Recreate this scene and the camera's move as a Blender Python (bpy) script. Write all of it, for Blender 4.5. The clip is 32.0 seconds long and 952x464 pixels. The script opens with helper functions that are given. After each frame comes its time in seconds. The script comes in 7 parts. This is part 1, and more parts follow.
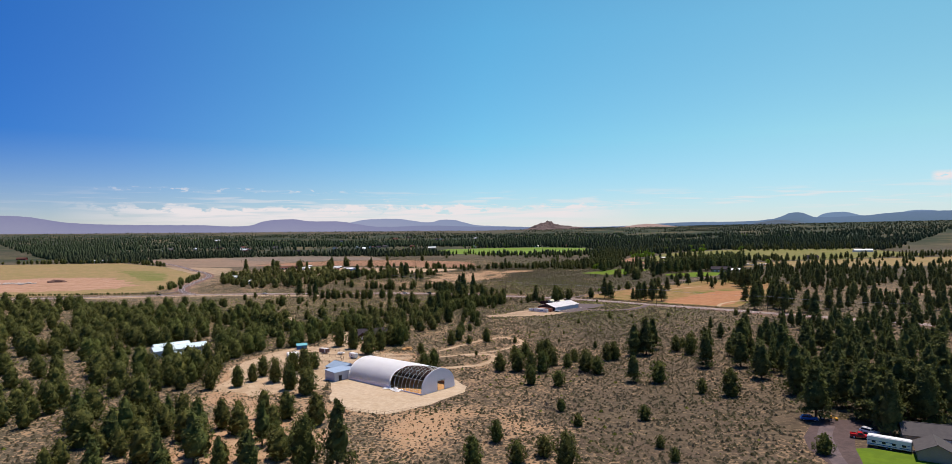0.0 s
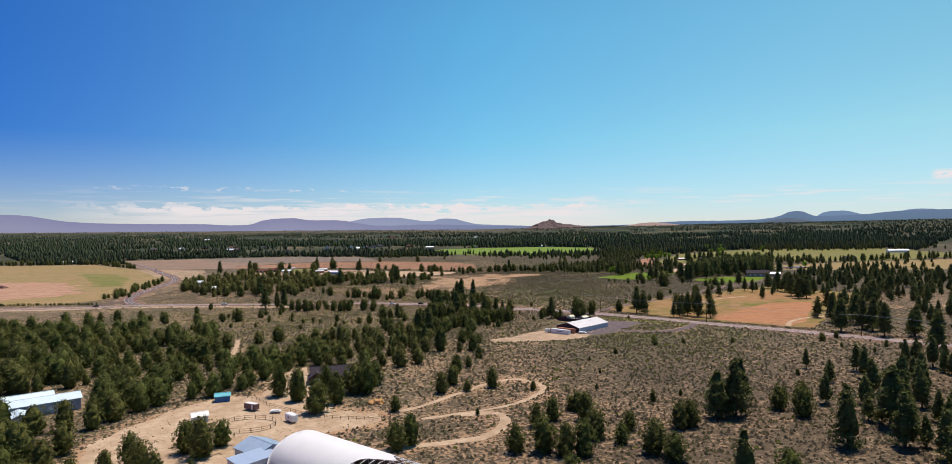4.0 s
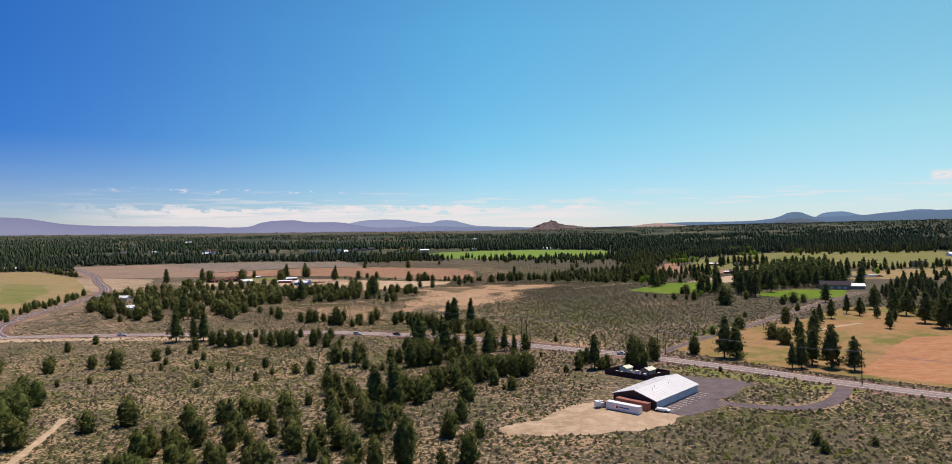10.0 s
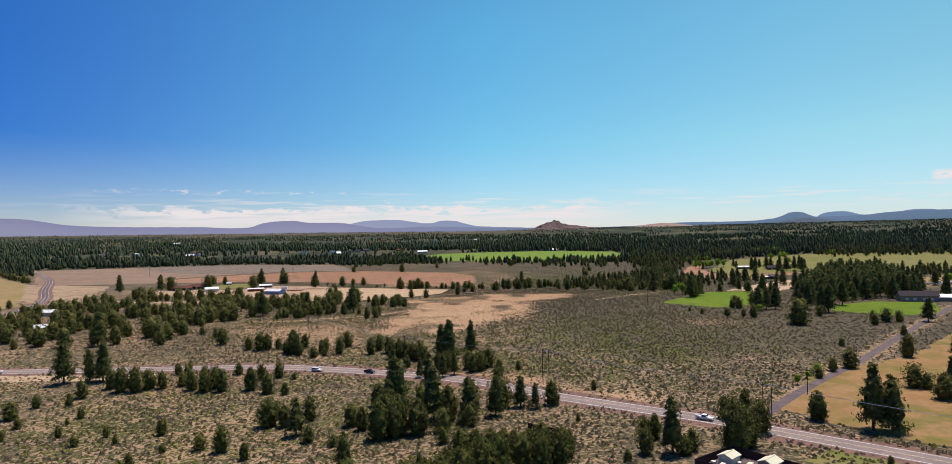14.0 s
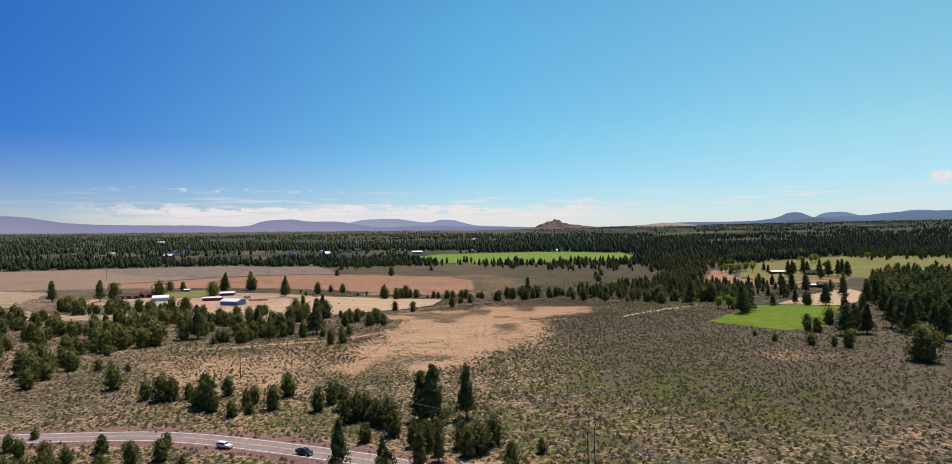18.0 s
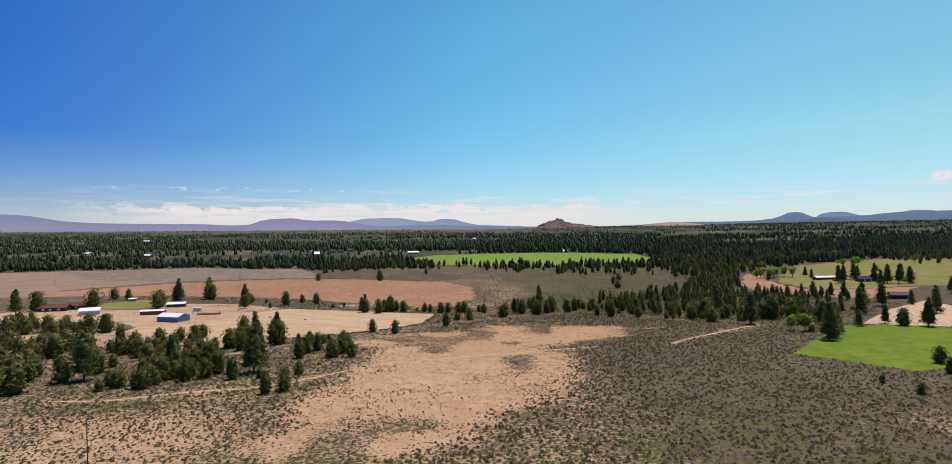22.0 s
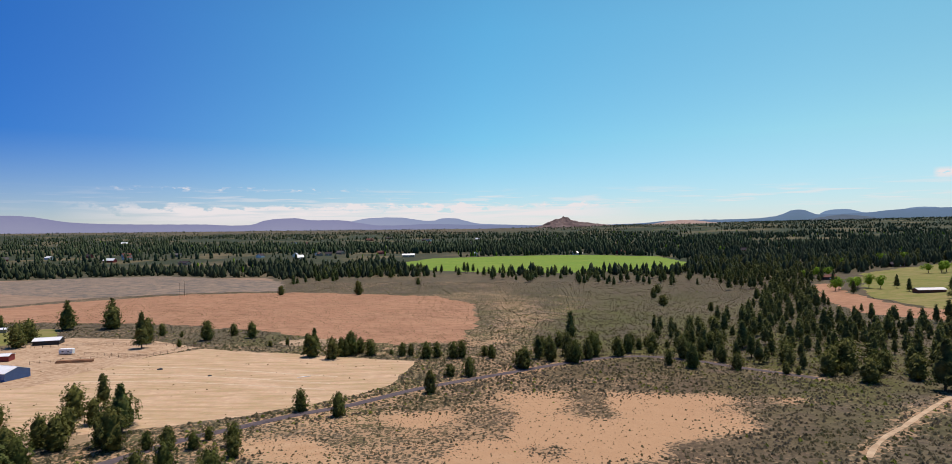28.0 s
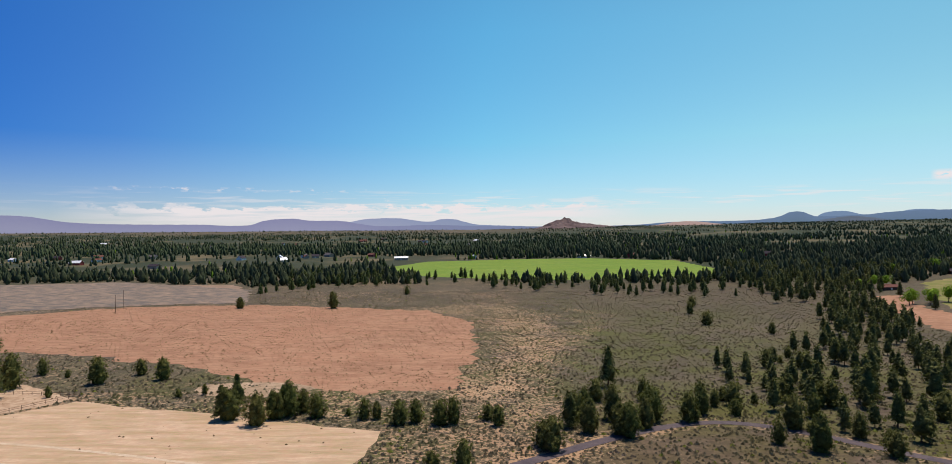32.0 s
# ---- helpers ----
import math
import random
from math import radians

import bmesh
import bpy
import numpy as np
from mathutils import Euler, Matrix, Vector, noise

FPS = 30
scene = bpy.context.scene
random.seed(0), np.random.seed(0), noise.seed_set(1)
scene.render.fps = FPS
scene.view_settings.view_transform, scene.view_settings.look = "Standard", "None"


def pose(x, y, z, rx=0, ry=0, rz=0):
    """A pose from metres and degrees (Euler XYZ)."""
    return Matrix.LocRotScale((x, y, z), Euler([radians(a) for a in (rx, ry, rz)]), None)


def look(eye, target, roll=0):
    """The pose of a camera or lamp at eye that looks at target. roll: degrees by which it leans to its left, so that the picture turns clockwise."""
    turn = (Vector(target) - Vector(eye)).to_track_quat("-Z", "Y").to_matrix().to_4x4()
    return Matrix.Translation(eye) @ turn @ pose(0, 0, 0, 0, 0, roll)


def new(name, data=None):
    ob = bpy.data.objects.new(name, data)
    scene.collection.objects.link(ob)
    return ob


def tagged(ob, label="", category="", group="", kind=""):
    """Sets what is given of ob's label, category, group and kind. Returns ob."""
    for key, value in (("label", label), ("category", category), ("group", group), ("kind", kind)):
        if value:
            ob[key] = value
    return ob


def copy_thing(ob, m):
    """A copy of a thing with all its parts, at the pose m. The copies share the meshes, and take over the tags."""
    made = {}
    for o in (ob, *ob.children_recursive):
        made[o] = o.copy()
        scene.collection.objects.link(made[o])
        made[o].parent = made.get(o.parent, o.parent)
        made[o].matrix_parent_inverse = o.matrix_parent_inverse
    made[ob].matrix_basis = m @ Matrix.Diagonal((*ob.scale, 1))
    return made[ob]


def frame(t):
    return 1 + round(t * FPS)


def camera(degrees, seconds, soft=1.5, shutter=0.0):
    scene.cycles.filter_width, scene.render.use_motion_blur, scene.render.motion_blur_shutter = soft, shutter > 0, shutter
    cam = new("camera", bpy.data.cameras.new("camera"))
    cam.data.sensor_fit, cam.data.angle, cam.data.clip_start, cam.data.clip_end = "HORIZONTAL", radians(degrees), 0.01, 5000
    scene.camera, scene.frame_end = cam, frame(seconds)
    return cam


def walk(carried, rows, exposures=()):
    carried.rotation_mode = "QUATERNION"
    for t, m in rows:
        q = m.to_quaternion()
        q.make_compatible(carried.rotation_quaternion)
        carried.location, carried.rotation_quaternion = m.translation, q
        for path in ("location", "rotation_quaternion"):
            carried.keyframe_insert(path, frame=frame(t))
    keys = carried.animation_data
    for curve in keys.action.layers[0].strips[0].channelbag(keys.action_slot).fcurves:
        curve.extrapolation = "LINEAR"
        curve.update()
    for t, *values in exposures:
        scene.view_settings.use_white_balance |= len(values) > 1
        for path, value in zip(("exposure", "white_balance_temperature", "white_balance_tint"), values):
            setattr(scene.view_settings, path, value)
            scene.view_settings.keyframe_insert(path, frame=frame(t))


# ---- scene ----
cam = camera(74.0, 32.0, soft=0.7)
# rows: t, x, y, z, yaw, pitch, roll, all in units of METRES; the lens lengthens the way ahead
METRES, EYE, LENS = 726.0, 61.0, 1.1661
ROWS = [
    (0.0, 0.0, 0.0, 0.0, -0.01, -0.35, 1.01),
    (0.5, -0.0001, 0.0162, -0.0002, 0.01, -0.36, 1.03),
    (1.0, -0.0001, 0.0325, -0.0005, 0.03, -0.37, 1.05),
    (1.5, -0.0001, 0.0487, -0.0006, 0.03, -0.37, 1.09),
    (2.0, -0.0001, 0.0648, -0.0008, 0.05, -0.41, 1.11),
    (2.5, -0.0003, 0.081, -0.0008, 0.05, -0.42, 1.1),
    (3.0, -0.0005, 0.0971, -0.001, 0.04, -0.43, 1.08),
    (3.5, -0.0006, 0.1132, -0.0011, 0.02, -0.45, 1.06),
    (5.5, -0.0004, 0.1759, -0.0016, -0.05, -0.5, 0.96),
    (6.0, -0.0004, 0.1922, -0.0018, -0.06, -0.44, 0.98),
    (6.5, -0.0004, 0.2081, -0.0019, -0.08, -0.44, 0.98),
    (7.0, -0.0003, 0.2239, -0.002, -0.08, -0.4, 1.04),
    (7.5, -0.0001, 0.2397, -0.0021, -0.1, -0.34, 1.02),
    (8.0, -0.0001, 0.2553, -0.0023, -0.11, -0.33, 1.03),
    (8.5, -0.0003, 0.2711, -0.0025, -0.12, -0.29, 1.04),
    (9.0, -0.0003, 0.287, -0.0028, -0.13, -0.3, 1.06),
    (9.5, -0.0002, 0.303, -0.0032, -0.12, -0.3, 1.09),
    (10.0, -0.0001, 0.319, -0.0034, -0.1, -0.3, 1.16),
    (10.5, -0.0002, 0.3351, -0.0036, -0.05, -0.3, 1.2),
    (11.0, -0.0003, 0.3511, -0.0037, -0.02, -0.31, 1.23),
    (11.5, -0.0003, 0.367, -0.004, -0.0, -0.3, 1.26),
    (12.0, -0.0003, 0.3827, -0.0043, 0.02, -0.32, 1.27),
    (12.5, -0.0003, 0.3983, -0.0044, 0.03, -0.3, 1.27),
    (13.0, -0.0005, 0.414, -0.0046, 0.03, -0.29, 1.3),
    (13.5, -0.0005, 0.4297, -0.0047, 0.01, -0.27, 1.28),
    (14.0, -0.0005, 0.4453, -0.0048, -0.0, -0.26, 1.25),
    (14.5, -0.0007, 0.4608, -0.0049, -0.03, -0.26, 1.23),
    (16.5, -0.0007, 0.5237, -0.0051, -0.11, -0.33, 1.11),
    (17.0, -0.0008, 0.5395, -0.0053, -0.13, -0.29, 1.09),
    (17.5, -0.0006, 0.555, -0.0054, -0.15, -0.32, 1.06),
    (18.0, -0.0004, 0.5706, -0.0056, -0.15, -0.34, 1.05),
    (18.5, -0.0007, 0.5861, -0.0057, -0.18, -0.33, 1.01),
    (19.0, -0.0005, 0.6019, -0.0059, -0.18, -0.33, 1.01),
    (19.5, -0.0005, 0.6176, -0.006, -0.17, -0.34, 0.98),
    (20.0, -0.0005, 0.6334, -0.0061, -0.17, -0.35, 1.0),
    (20.5, -0.0004, 0.6491, -0.0063, -0.19, -0.34, 1.01),
    (21.0, -0.0003, 0.6644, -0.0065, -0.18, -0.38, 0.95),
    (21.5, -0.0002, 0.6792, -0.0066, -0.14, -0.43, 0.96),
    (22.0, -0.0004, 0.6948, -0.0067, -0.11, -0.42, 0.93),
    (22.5, -0.0004, 0.7105, -0.0067, -0.09, -0.42, 0.95),
    (23.0, -0.0004, 0.7263, -0.0069, -0.07, -0.44, 0.96),
    (23.5, -0.0003, 0.742, -0.007, -0.03, -0.43, 0.94),
    (24.0, -0.0004, 0.7576, -0.0071, 0.0, -0.43, 0.98),
    (24.5, -0.0004, 0.7734, -0.0072, 0.03, -0.41, 1.0),
    (25.0, -0.0003, 0.7889, -0.0073, 0.05, -0.41, 1.02),
    (25.5, -0.0003, 0.8042, -0.0073, 0.07, -0.42, 1.05),
    (27.5, -0.0003, 0.8639, -0.005, 0.15, -0.55, 1.2),
    (28.0, -0.0004, 0.8792, -0.0053, 0.16, -0.52, 1.2),
    (28.5, -0.0005, 0.8944, -0.0055, 0.15, -0.5, 1.21),
    (29.0, -0.0006, 0.9095, -0.0056, 0.14, -0.48, 1.21),
    (29.5, -0.0006, 0.9249, -0.0058, 0.11, -0.45, 1.19),
    (30.0, -0.0005, 0.94, -0.0059, 0.12, -0.41, 1.17),
    (30.5, -0.0005, 0.955, -0.006, 0.09, -0.43, 1.14),
    (31.0, -0.0008, 0.9698, -0.006, 0.06, -0.45, 1.13),
    (31.5, -0.0009, 0.9848, -0.006, 0.04, -0.44, 1.09),
    (32.0, -0.0009, 0.9999, -0.0062, 0.02, -0.42, 1.05),
]
walk(cam, [(t, pose(METRES * x, METRES * LENS * y, EYE + METRES * z, 90 + pitch / LENS, roll, yaw / LENS)) for t, x, y, z, yaw, pitch, roll in ROWS])

# ---- light ----
SUN_BEARING, SUN_HEIGHT = 33.0, 71.0      # degrees from north to the east, degrees up
sun = new("sun", bpy.data.lights.new("sun", "SUN"))
sun.data.energy, sun.data.angle, sun.data.color = 5.0, radians(0.53), (1.0, 0.865, 0.75)
sb, sh = radians(SUN_BEARING), radians(SUN_HEIGHT)
sun.matrix_world = look((math.sin(sb) * math.cos(sh) * 900, math.cos(sb) * math.cos(sh) * 900 + 500, math.sin(sh) * 900), (0, 500, 0))
scene.view_settings.exposure = 0.14


from mathutils import geometry


class Nodes:
    """Short hand for a node tree."""

    def __init__(self, tree):
        self.tree = tree
        tree.nodes.clear()

    def add(self, kind, **values):
        node = self.tree.nodes.new("ShaderNode" + kind)
        for key, value in values.items():
            if key in ("blend_type", "data_type", "operation", "sky_type", "sun_disc", "sun_elevation", "sun_rotation", "air_density",
                       "dust_density", "ozone_density", "altitude", "attribute_name"):
                self.put(node, key, value)
            else:
                self.feed(node, key, value)
        return node

    def put(self, node, key, value):
        if key == "blend_type": node.blend_type = value
        elif key == "data_type": node.data_type = value
        elif key == "operation": node.operation = value
        elif key == "sky_type": node.sky_type = value
        elif key == "sun_disc": node.sun_disc = value
        elif key == "sun_elevation": node.sun_elevation = value
        elif key == "sun_rotation": node.sun_rotation = value
        elif key == "air_density": node.air_density = value
        elif key == "dust_density": node.dust_density = value
        elif key == "ozone_density": node.ozone_density = value
        elif key == "altitude": node.altitude = value
        elif key == "attribute_name": node.attribute_name = value

    def feed(self, node, key, value):
        socket = node.inputs[int(key[1:])] if key[0] == "i" and key[1:].isdigit() else node.inputs[key.replace("_", " ")]
        if isinstance(value, bpy.types.NodeSocket):
            self.tree.links.new(value, socket)
        elif isinstance(value, (tuple, list)) and socket.type == "RGBA" and len(value) == 3:
            socket.default_value = (*value, 1)
        else:
            socket.default_value = value

    def math(self, op, a, b=0.0, c=0.0):
        return self.add("Math", operation=op, i0=a, i1=b, i2=c).outputs[0]

    def mix(self, fac, a, b, blend="MIX"):
        node = self.add("Mix", data_type="RGBA", blend_type=blend)
        self.feed(node, "i0", fac), self.feed(node, "i6", a), self.feed(node, "i7", b)
        return node.outputs[2]

    def noise(self, vector, scale, detail=3.0, rough=0.55, distort=0.0):
        return self.add("TexNoise", Vector=vector, Scale=scale, Detail=detail, Roughness=rough, Distortion=distort).outputs[0]

    def ramp(self, value, low, high, a=0.0, b=1.0):
        return self.add("MapRange", i0=value, i1=low, i2=high, i3=a, i4=b).outputs[0]


# ---- sky, far ranges and clouds ----
world = bpy.data.worlds.new("sky")
world.use_nodes = True
scene.world = world
n = Nodes(world.node_tree)
sky = n.add("TexSky", sky_type="NISHITA", sun_disc=False, sun_elevation=sh, sun_rotation=sb, air_density=1.0, dust_density=0.0, ozone_density=4.0, altitude=900.0)
way = n.add("TexCoord").outputs["Generated"]
axis = n.add("SeparateXYZ", Vector=way)
bearing = n.math("MULTIPLY", n.math("ARCTAN2", axis.outputs[0], axis.outputs[1]), 57.29578)
height = n.math("MULTIPLY", n.math("ARCSINE", axis.outputs[2]), 57.29578)


def skyline(points):
    """The height of a far range, in degrees, over the bearing."""
    node = n.add("FloatCurve", Factor=1.0, Value=n.ramp(bearing, -45, 45))
    curve = node.mapping.curves[0]
    for k, (b, h) in enumerate(points):
        at = ((b + 45) / 90, (h + 1) / 3)
        if k < 2:
            curve.points[k].location = at
        else:
            curve.points.new(*at)
    node.mapping.update()
    return n.math("SUBTRACT", n.math("MULTIPLY", node.outputs[0], 3.0), 1.0)


NEAR_RANGE = [(-45, 0.96), (-36.9, 1.54), (-35.8, 1.49), (-34.3, 1.26), (-32.4, 0.96), (-29.2, 0.8), (-23.5, 0.69), (-20.4, 0.56), (-18.7, 0.92), (-16.4, 1.1), (-14.6, 0.9), (-12.8, 0.88), (-10.5, 0.57),
              (-7.8, 0.31), (-4.5, 0.36), (-1.2, 0.24), (2.6, 0.11), (12.9, 0.0), (18.0, 0.23), (22.8, 0.22), (25.1, 0.37), (26.0, 0.65), (27.0, 0.87), (28.4, 0.44), (31.5, 0.49), (33.5, 0.67), (37.1, 0.73), (45, 0.28)]
FAR_RANGE = [(-45, 0.9), (-36.9, 0.88), (-13.1, 0.51), (-11.0, 0.8), (-8.3, 1.03), (-5.6, 0.81), (-4.2, 0.66), (-2.9, 0.87), (-1.2, 0.62), (1.0, 0.25), (26.5, -0.28), (28.7, 0.67), (30.1, 0.82), (31.7, 0.5), (33.9, 0.66), (35.0, 0.82), (37.1, 0.62), (45, 0.5)]
level = n.math("SUBTRACT", height, n.math("MULTIPLY_ADD", bearing, -0.0095, 0.15))
# clouds: a broken low bank and thin streaks above it
streak = n.add("CombineXYZ", X=n.math("MULTIPLY", bearing, 0.15), Y=n.math("MULTIPLY", level, 2.3), Z=3.0).outputs[0]
puff = n.add("CombineXYZ", X=n.math("MULTIPLY", bearing, 0.55), Y=n.math("MULTIPLY", level, 1.3), Z=7.0).outputs[0]
billow = n.noise(puff, 1.0, 6.0, 0.62)
crest = n.math("MULTIPLY_ADD", billow, -3.2, level)
bank = n.math("MULTIPLY", n.ramp(crest, 0.28, 0.02), n.math("MULTIPLY", n.ramp(bearing, 15, 8), n.ramp(bearing, -34, -25)))
bank = n.math("MULTIPLY", bank, n.math("MULTIPLY", n.ramp(level, 0.1, 1.1, 0.45, 0.95), n.ramp(n.noise(streak, 1.0, 4.0), 0.34, 0.52, 0.35, 1.0)))
thin = n.math("MULTIPLY", n.ramp(n.noise(streak, 1.5, 5.0, 0.5), 0.52, 0.64), n.math("MULTIPLY", n.ramp(level, 3.5, 2.6), n.ramp(level, 1.2, 1.7)))
dots = n.math("MULTIPLY", n.ramp(n.noise(puff, 2.6, 4.0), 0.56, 0.66), n.math("MULTIPLY", n.ramp(n.math("ABSOLUTE", n.math("SUBTRACT", level, 3.25)), 0.25, 0.05), n.math("MULTIPLY", n.ramp(bearing, -8, -14), n.ramp(bearing, -32, -27))))
tuft = n.math("MULTIPLY", n.ramp(n.math("ABSOLUTE", n.math("SUBTRACT", bearing, 36.6)), 0.85, 0.4), n.math("MULTIPLY", n.ramp(n.math("ABSOLUTE", n.math("SUBTRACT", level, 3.5)), 0.45, 0.1), n.ramp(n.noise(puff, 3.0, 5.0), 0.3, 0.45)))
cloud = n.math("MINIMUM", n.math("ADD", n.math("ADD", n.math("MAXIMUM", bank, n.math("MULTIPLY", dots, 0.6)), n.math("MULTIPLY", thin, n.ramp(bearing, -34, -14, 0.1, 0.5))), tuft), 0.95)
# the air is clear: deep blue away from the sun, pale cyan towards it
toward = n.math("MULTIPLY_ADD", axis.outputs[0], math.sin(radians(70)), n.math("MULTIPLY", axis.outputs[1], math.cos(radians(70))))
side = n.ramp(toward, -0.35, 0.85)


def shade(stops):
    """A colour over the way towards the sun; it may pass 1."""
    node = n.add("ValToRGB", Fac=side)
    ramp = node.color_ramp
    for k, (at, colour) in enumerate(stops):
        stop = ramp.elements[k] if k < 2 else ramp.elements.new(at)
        stop.position, stop.color = at, (*(c / 2 for c in colour), 1)
    return n.mix(1.0, node.outputs[0], (2, 2, 2), "MULTIPLY")


high = shade([(0.0, (0.13, 0.5, 1.06)), (1.0, (1.09, 1.56, 1.22)), (0.16, (0.28, 0.68, 1.11)), (0.58, (0.66, 1.36, 1.31)), (0.9, (1.01, 1.54, 1.26))])
low = shade([(0.0, (0.72, 0.72, 0.86)), (1.0, (0.82, 0.91, 1.14)), (0.58, (0.88, 0.94, 1.12))])
tint = n.mix(n.ramp(level, 17.0, 7.0), high, n.mix(1.0, high, (0.98, 0.84, 0.88), "MULTIPLY"))
tint = n.mix(n.ramp(level, 7.5, 0.5), tint, low)
air = n.mix(1.0, sky.outputs[0], tint, "MULTIPLY")
colour = n.mix(cloud, air, (8.3, 7.7, 7.8))
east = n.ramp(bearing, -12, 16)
# the ranges' blue and lilac haze is painted into base and foot colours
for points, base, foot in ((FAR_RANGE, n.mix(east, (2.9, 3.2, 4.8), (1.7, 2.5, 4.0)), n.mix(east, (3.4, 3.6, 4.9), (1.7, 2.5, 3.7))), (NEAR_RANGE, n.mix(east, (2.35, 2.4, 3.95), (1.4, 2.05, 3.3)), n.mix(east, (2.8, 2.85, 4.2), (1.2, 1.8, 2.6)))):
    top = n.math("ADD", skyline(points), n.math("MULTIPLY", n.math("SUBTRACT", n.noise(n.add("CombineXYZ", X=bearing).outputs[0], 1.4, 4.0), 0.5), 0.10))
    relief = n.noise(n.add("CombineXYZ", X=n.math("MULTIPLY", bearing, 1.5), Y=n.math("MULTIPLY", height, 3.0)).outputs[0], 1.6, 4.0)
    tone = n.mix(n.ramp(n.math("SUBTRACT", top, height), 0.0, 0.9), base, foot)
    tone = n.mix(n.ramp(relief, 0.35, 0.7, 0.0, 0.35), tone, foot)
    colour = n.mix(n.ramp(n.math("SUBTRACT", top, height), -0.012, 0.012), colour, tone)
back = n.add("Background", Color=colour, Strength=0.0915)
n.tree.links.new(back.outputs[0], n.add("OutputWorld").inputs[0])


# ---- the lie of the land ----
def hill(x, y, a, b, s):
    return np.exp(-((x - a) ** 2 + (y - b) ** 2) / (2 * s * s))


def land(x, y):
    """The ground's height."""
    x, y = np.asarray(x, float), np.asarray(y, float)
    z = -2.5 - 6.5 * hill(x, y, -115, 600, 95) - 2.5 * hill(x, y, 35, 290, 70) - 9 * hill(x, y, 170, 1310, 200)
    s = np.clip((np.hypot(x, y - 400) - 1300) / 2900, 0, 1)
    return z + s * s * (3 - 2 * s) * (47 + np.where(x < 0, -0.0103, 0.005) * x)


def ground_z(x, y):
    return float(land(x, y))


def value_noise(x, y, size, seed=0):
    """Smooth noise between 0 and 1, for a whole array."""
    x, y = np.asarray(x, float) / size, np.asarray(y, float) / size
    i, j = np.floor(x).astype(np.int64), np.floor(y).astype(np.int64)
    u, v = x - i, y - j
    u, v = u * u * (3 - 2 * u), v * v * (3 - 2 * v)

    def corner(a, b):
        h = np.sin(a * 127.1 + b * 311.7 + seed * 74.7) * 43758.5453
        return h - np.floor(h)
    return (corner(i, j) * (1 - u) + corner(i + 1, j) * u) * (1 - v) + (corner(i, j + 1) * (1 - u) + corner(i + 1, j + 1) * u) * v


def inside(x, y, poly):
    """How far points lie inside a polygon, in metres; outside is negative."""
    x, y = np.asarray(x, float), np.asarray(y, float)
    far, odd = np.full(x.shape, 1e9), np.zeros(x.shape, bool)
    for (ax, ay), (bx, by) in zip(poly, poly[1:] + poly[:1]):
        ex, ey = bx - ax, by - ay
        k = np.clip(((x - ax) * ex + (y - ay) * ey) / (ex * ex + ey * ey + 1e-9), 0, 1)
        far = np.minimum(far, np.hypot(x - ax - k * ex, y - ay - k * ey))
        if by != ay:
            odd ^= ((ay > y) != (by > y)) & (x < (bx - ax) * (y - ay) / (by - ay) + ax)
    return np.where(odd, far, -far)


def beside(x, y, line):
    """The distance from a line of points."""
    x, y = np.asarray(x, float), np.asarray(y, float)
    far = np.full(x.shape, 1e9)
    for (ax, ay), (bx, by) in zip(line, line[1:]):
        ex, ey = bx - ax, by - ay
        k = np.clip(((x - ax) * ex + (y - ay) * ey) / (ex * ex + ey * ey + 1e-9), 0, 1)
        far = np.minimum(far, np.hypot(x - ax - k * ex, y - ay - k * ey))
    return far


def smooth(line, step=4.0):
    """A curve through the points of a line, every few metres."""
    pts = [Vector(p) for p in line]
    pts = [2 * pts[0] - pts[1]] + pts + [2 * pts[-1] - pts[-2]]
    out = []
    for a, b, c, d in zip(pts, pts[1:], pts[2:], pts[3:]):
        count = max(1, int((c - b).length / step))
        for k in range(count):
            t = k / count
            out.append(0.5 * (2 * b + (c - a) * t + (2 * a - 5 * b + 4 * c - d) * t * t + (3 * b - a - 3 * c + d) * t ** 3))
    return [(p.x, p.y) for p in out + [pts[-2]]]


# roads and tracks
HIGHWAY = [(-1300, 590), (-800, 615), (-370, 650), (-315, 661), (-261, 670), (-203, 677), (-130, 683), (-90, 680), (-38, 660), (-10, 644), (12, 626), (26, 611), (51, 590), (70, 575), (84, 562), (100, 547), (117, 531), (140, 507), (185, 468), (245, 411), (420, 262), (600, 110)]
SIDE_ROAD = [(-296, 664), (-316, 684), (-336, 717), (-354, 771), (-373, 850), (-394, 930), (-432, 1006), (-502, 1110), (-609, 1276), (-744, 1450), (-900, 1640)]
SLIP_ROAD = [(-345, 652), (-333, 672), (-331, 700)]
DRIVE = [(84, 571), (119, 607), (164, 649), (225, 711), (286, 772), (330, 815)]
PARKING_DRIVE = [(78, 490), (91, 482), (105, 478), (118, 483), (129, 494), (137, 506)]
FARM_ROAD = [(-260, 870), (-180, 878), (-118, 890), (-103, 905), (-88, 927), (-76, 938), (-62, 951), (-46, 962), (-23, 985), (14, 1012), (36, 1028), (57, 1040), (73, 1044), (86, 1040), (98, 1030), (108, 1018), (119, 1006), (132, 992)]
HOUSE_DRIVE = [(110, 199), (104, 190), (99, 178), (95, 166), (90, 140)]
TRAIL_WEST = [(-147, 494), (-139, 472), (-131, 446), (-125, 425)]
TRAIL_LOOP = [(-30, 330), (-22, 336), (-11, 350), (2, 366), (14, 374), (23, 368), (25, 358), (18, 345), (8, 336), (-5, 329), (-20, 322)]
TRAIL_FORK = [(-7, 327), (6, 328), (8, 318), (2, 305), (-8, 300), (-30, 292)]
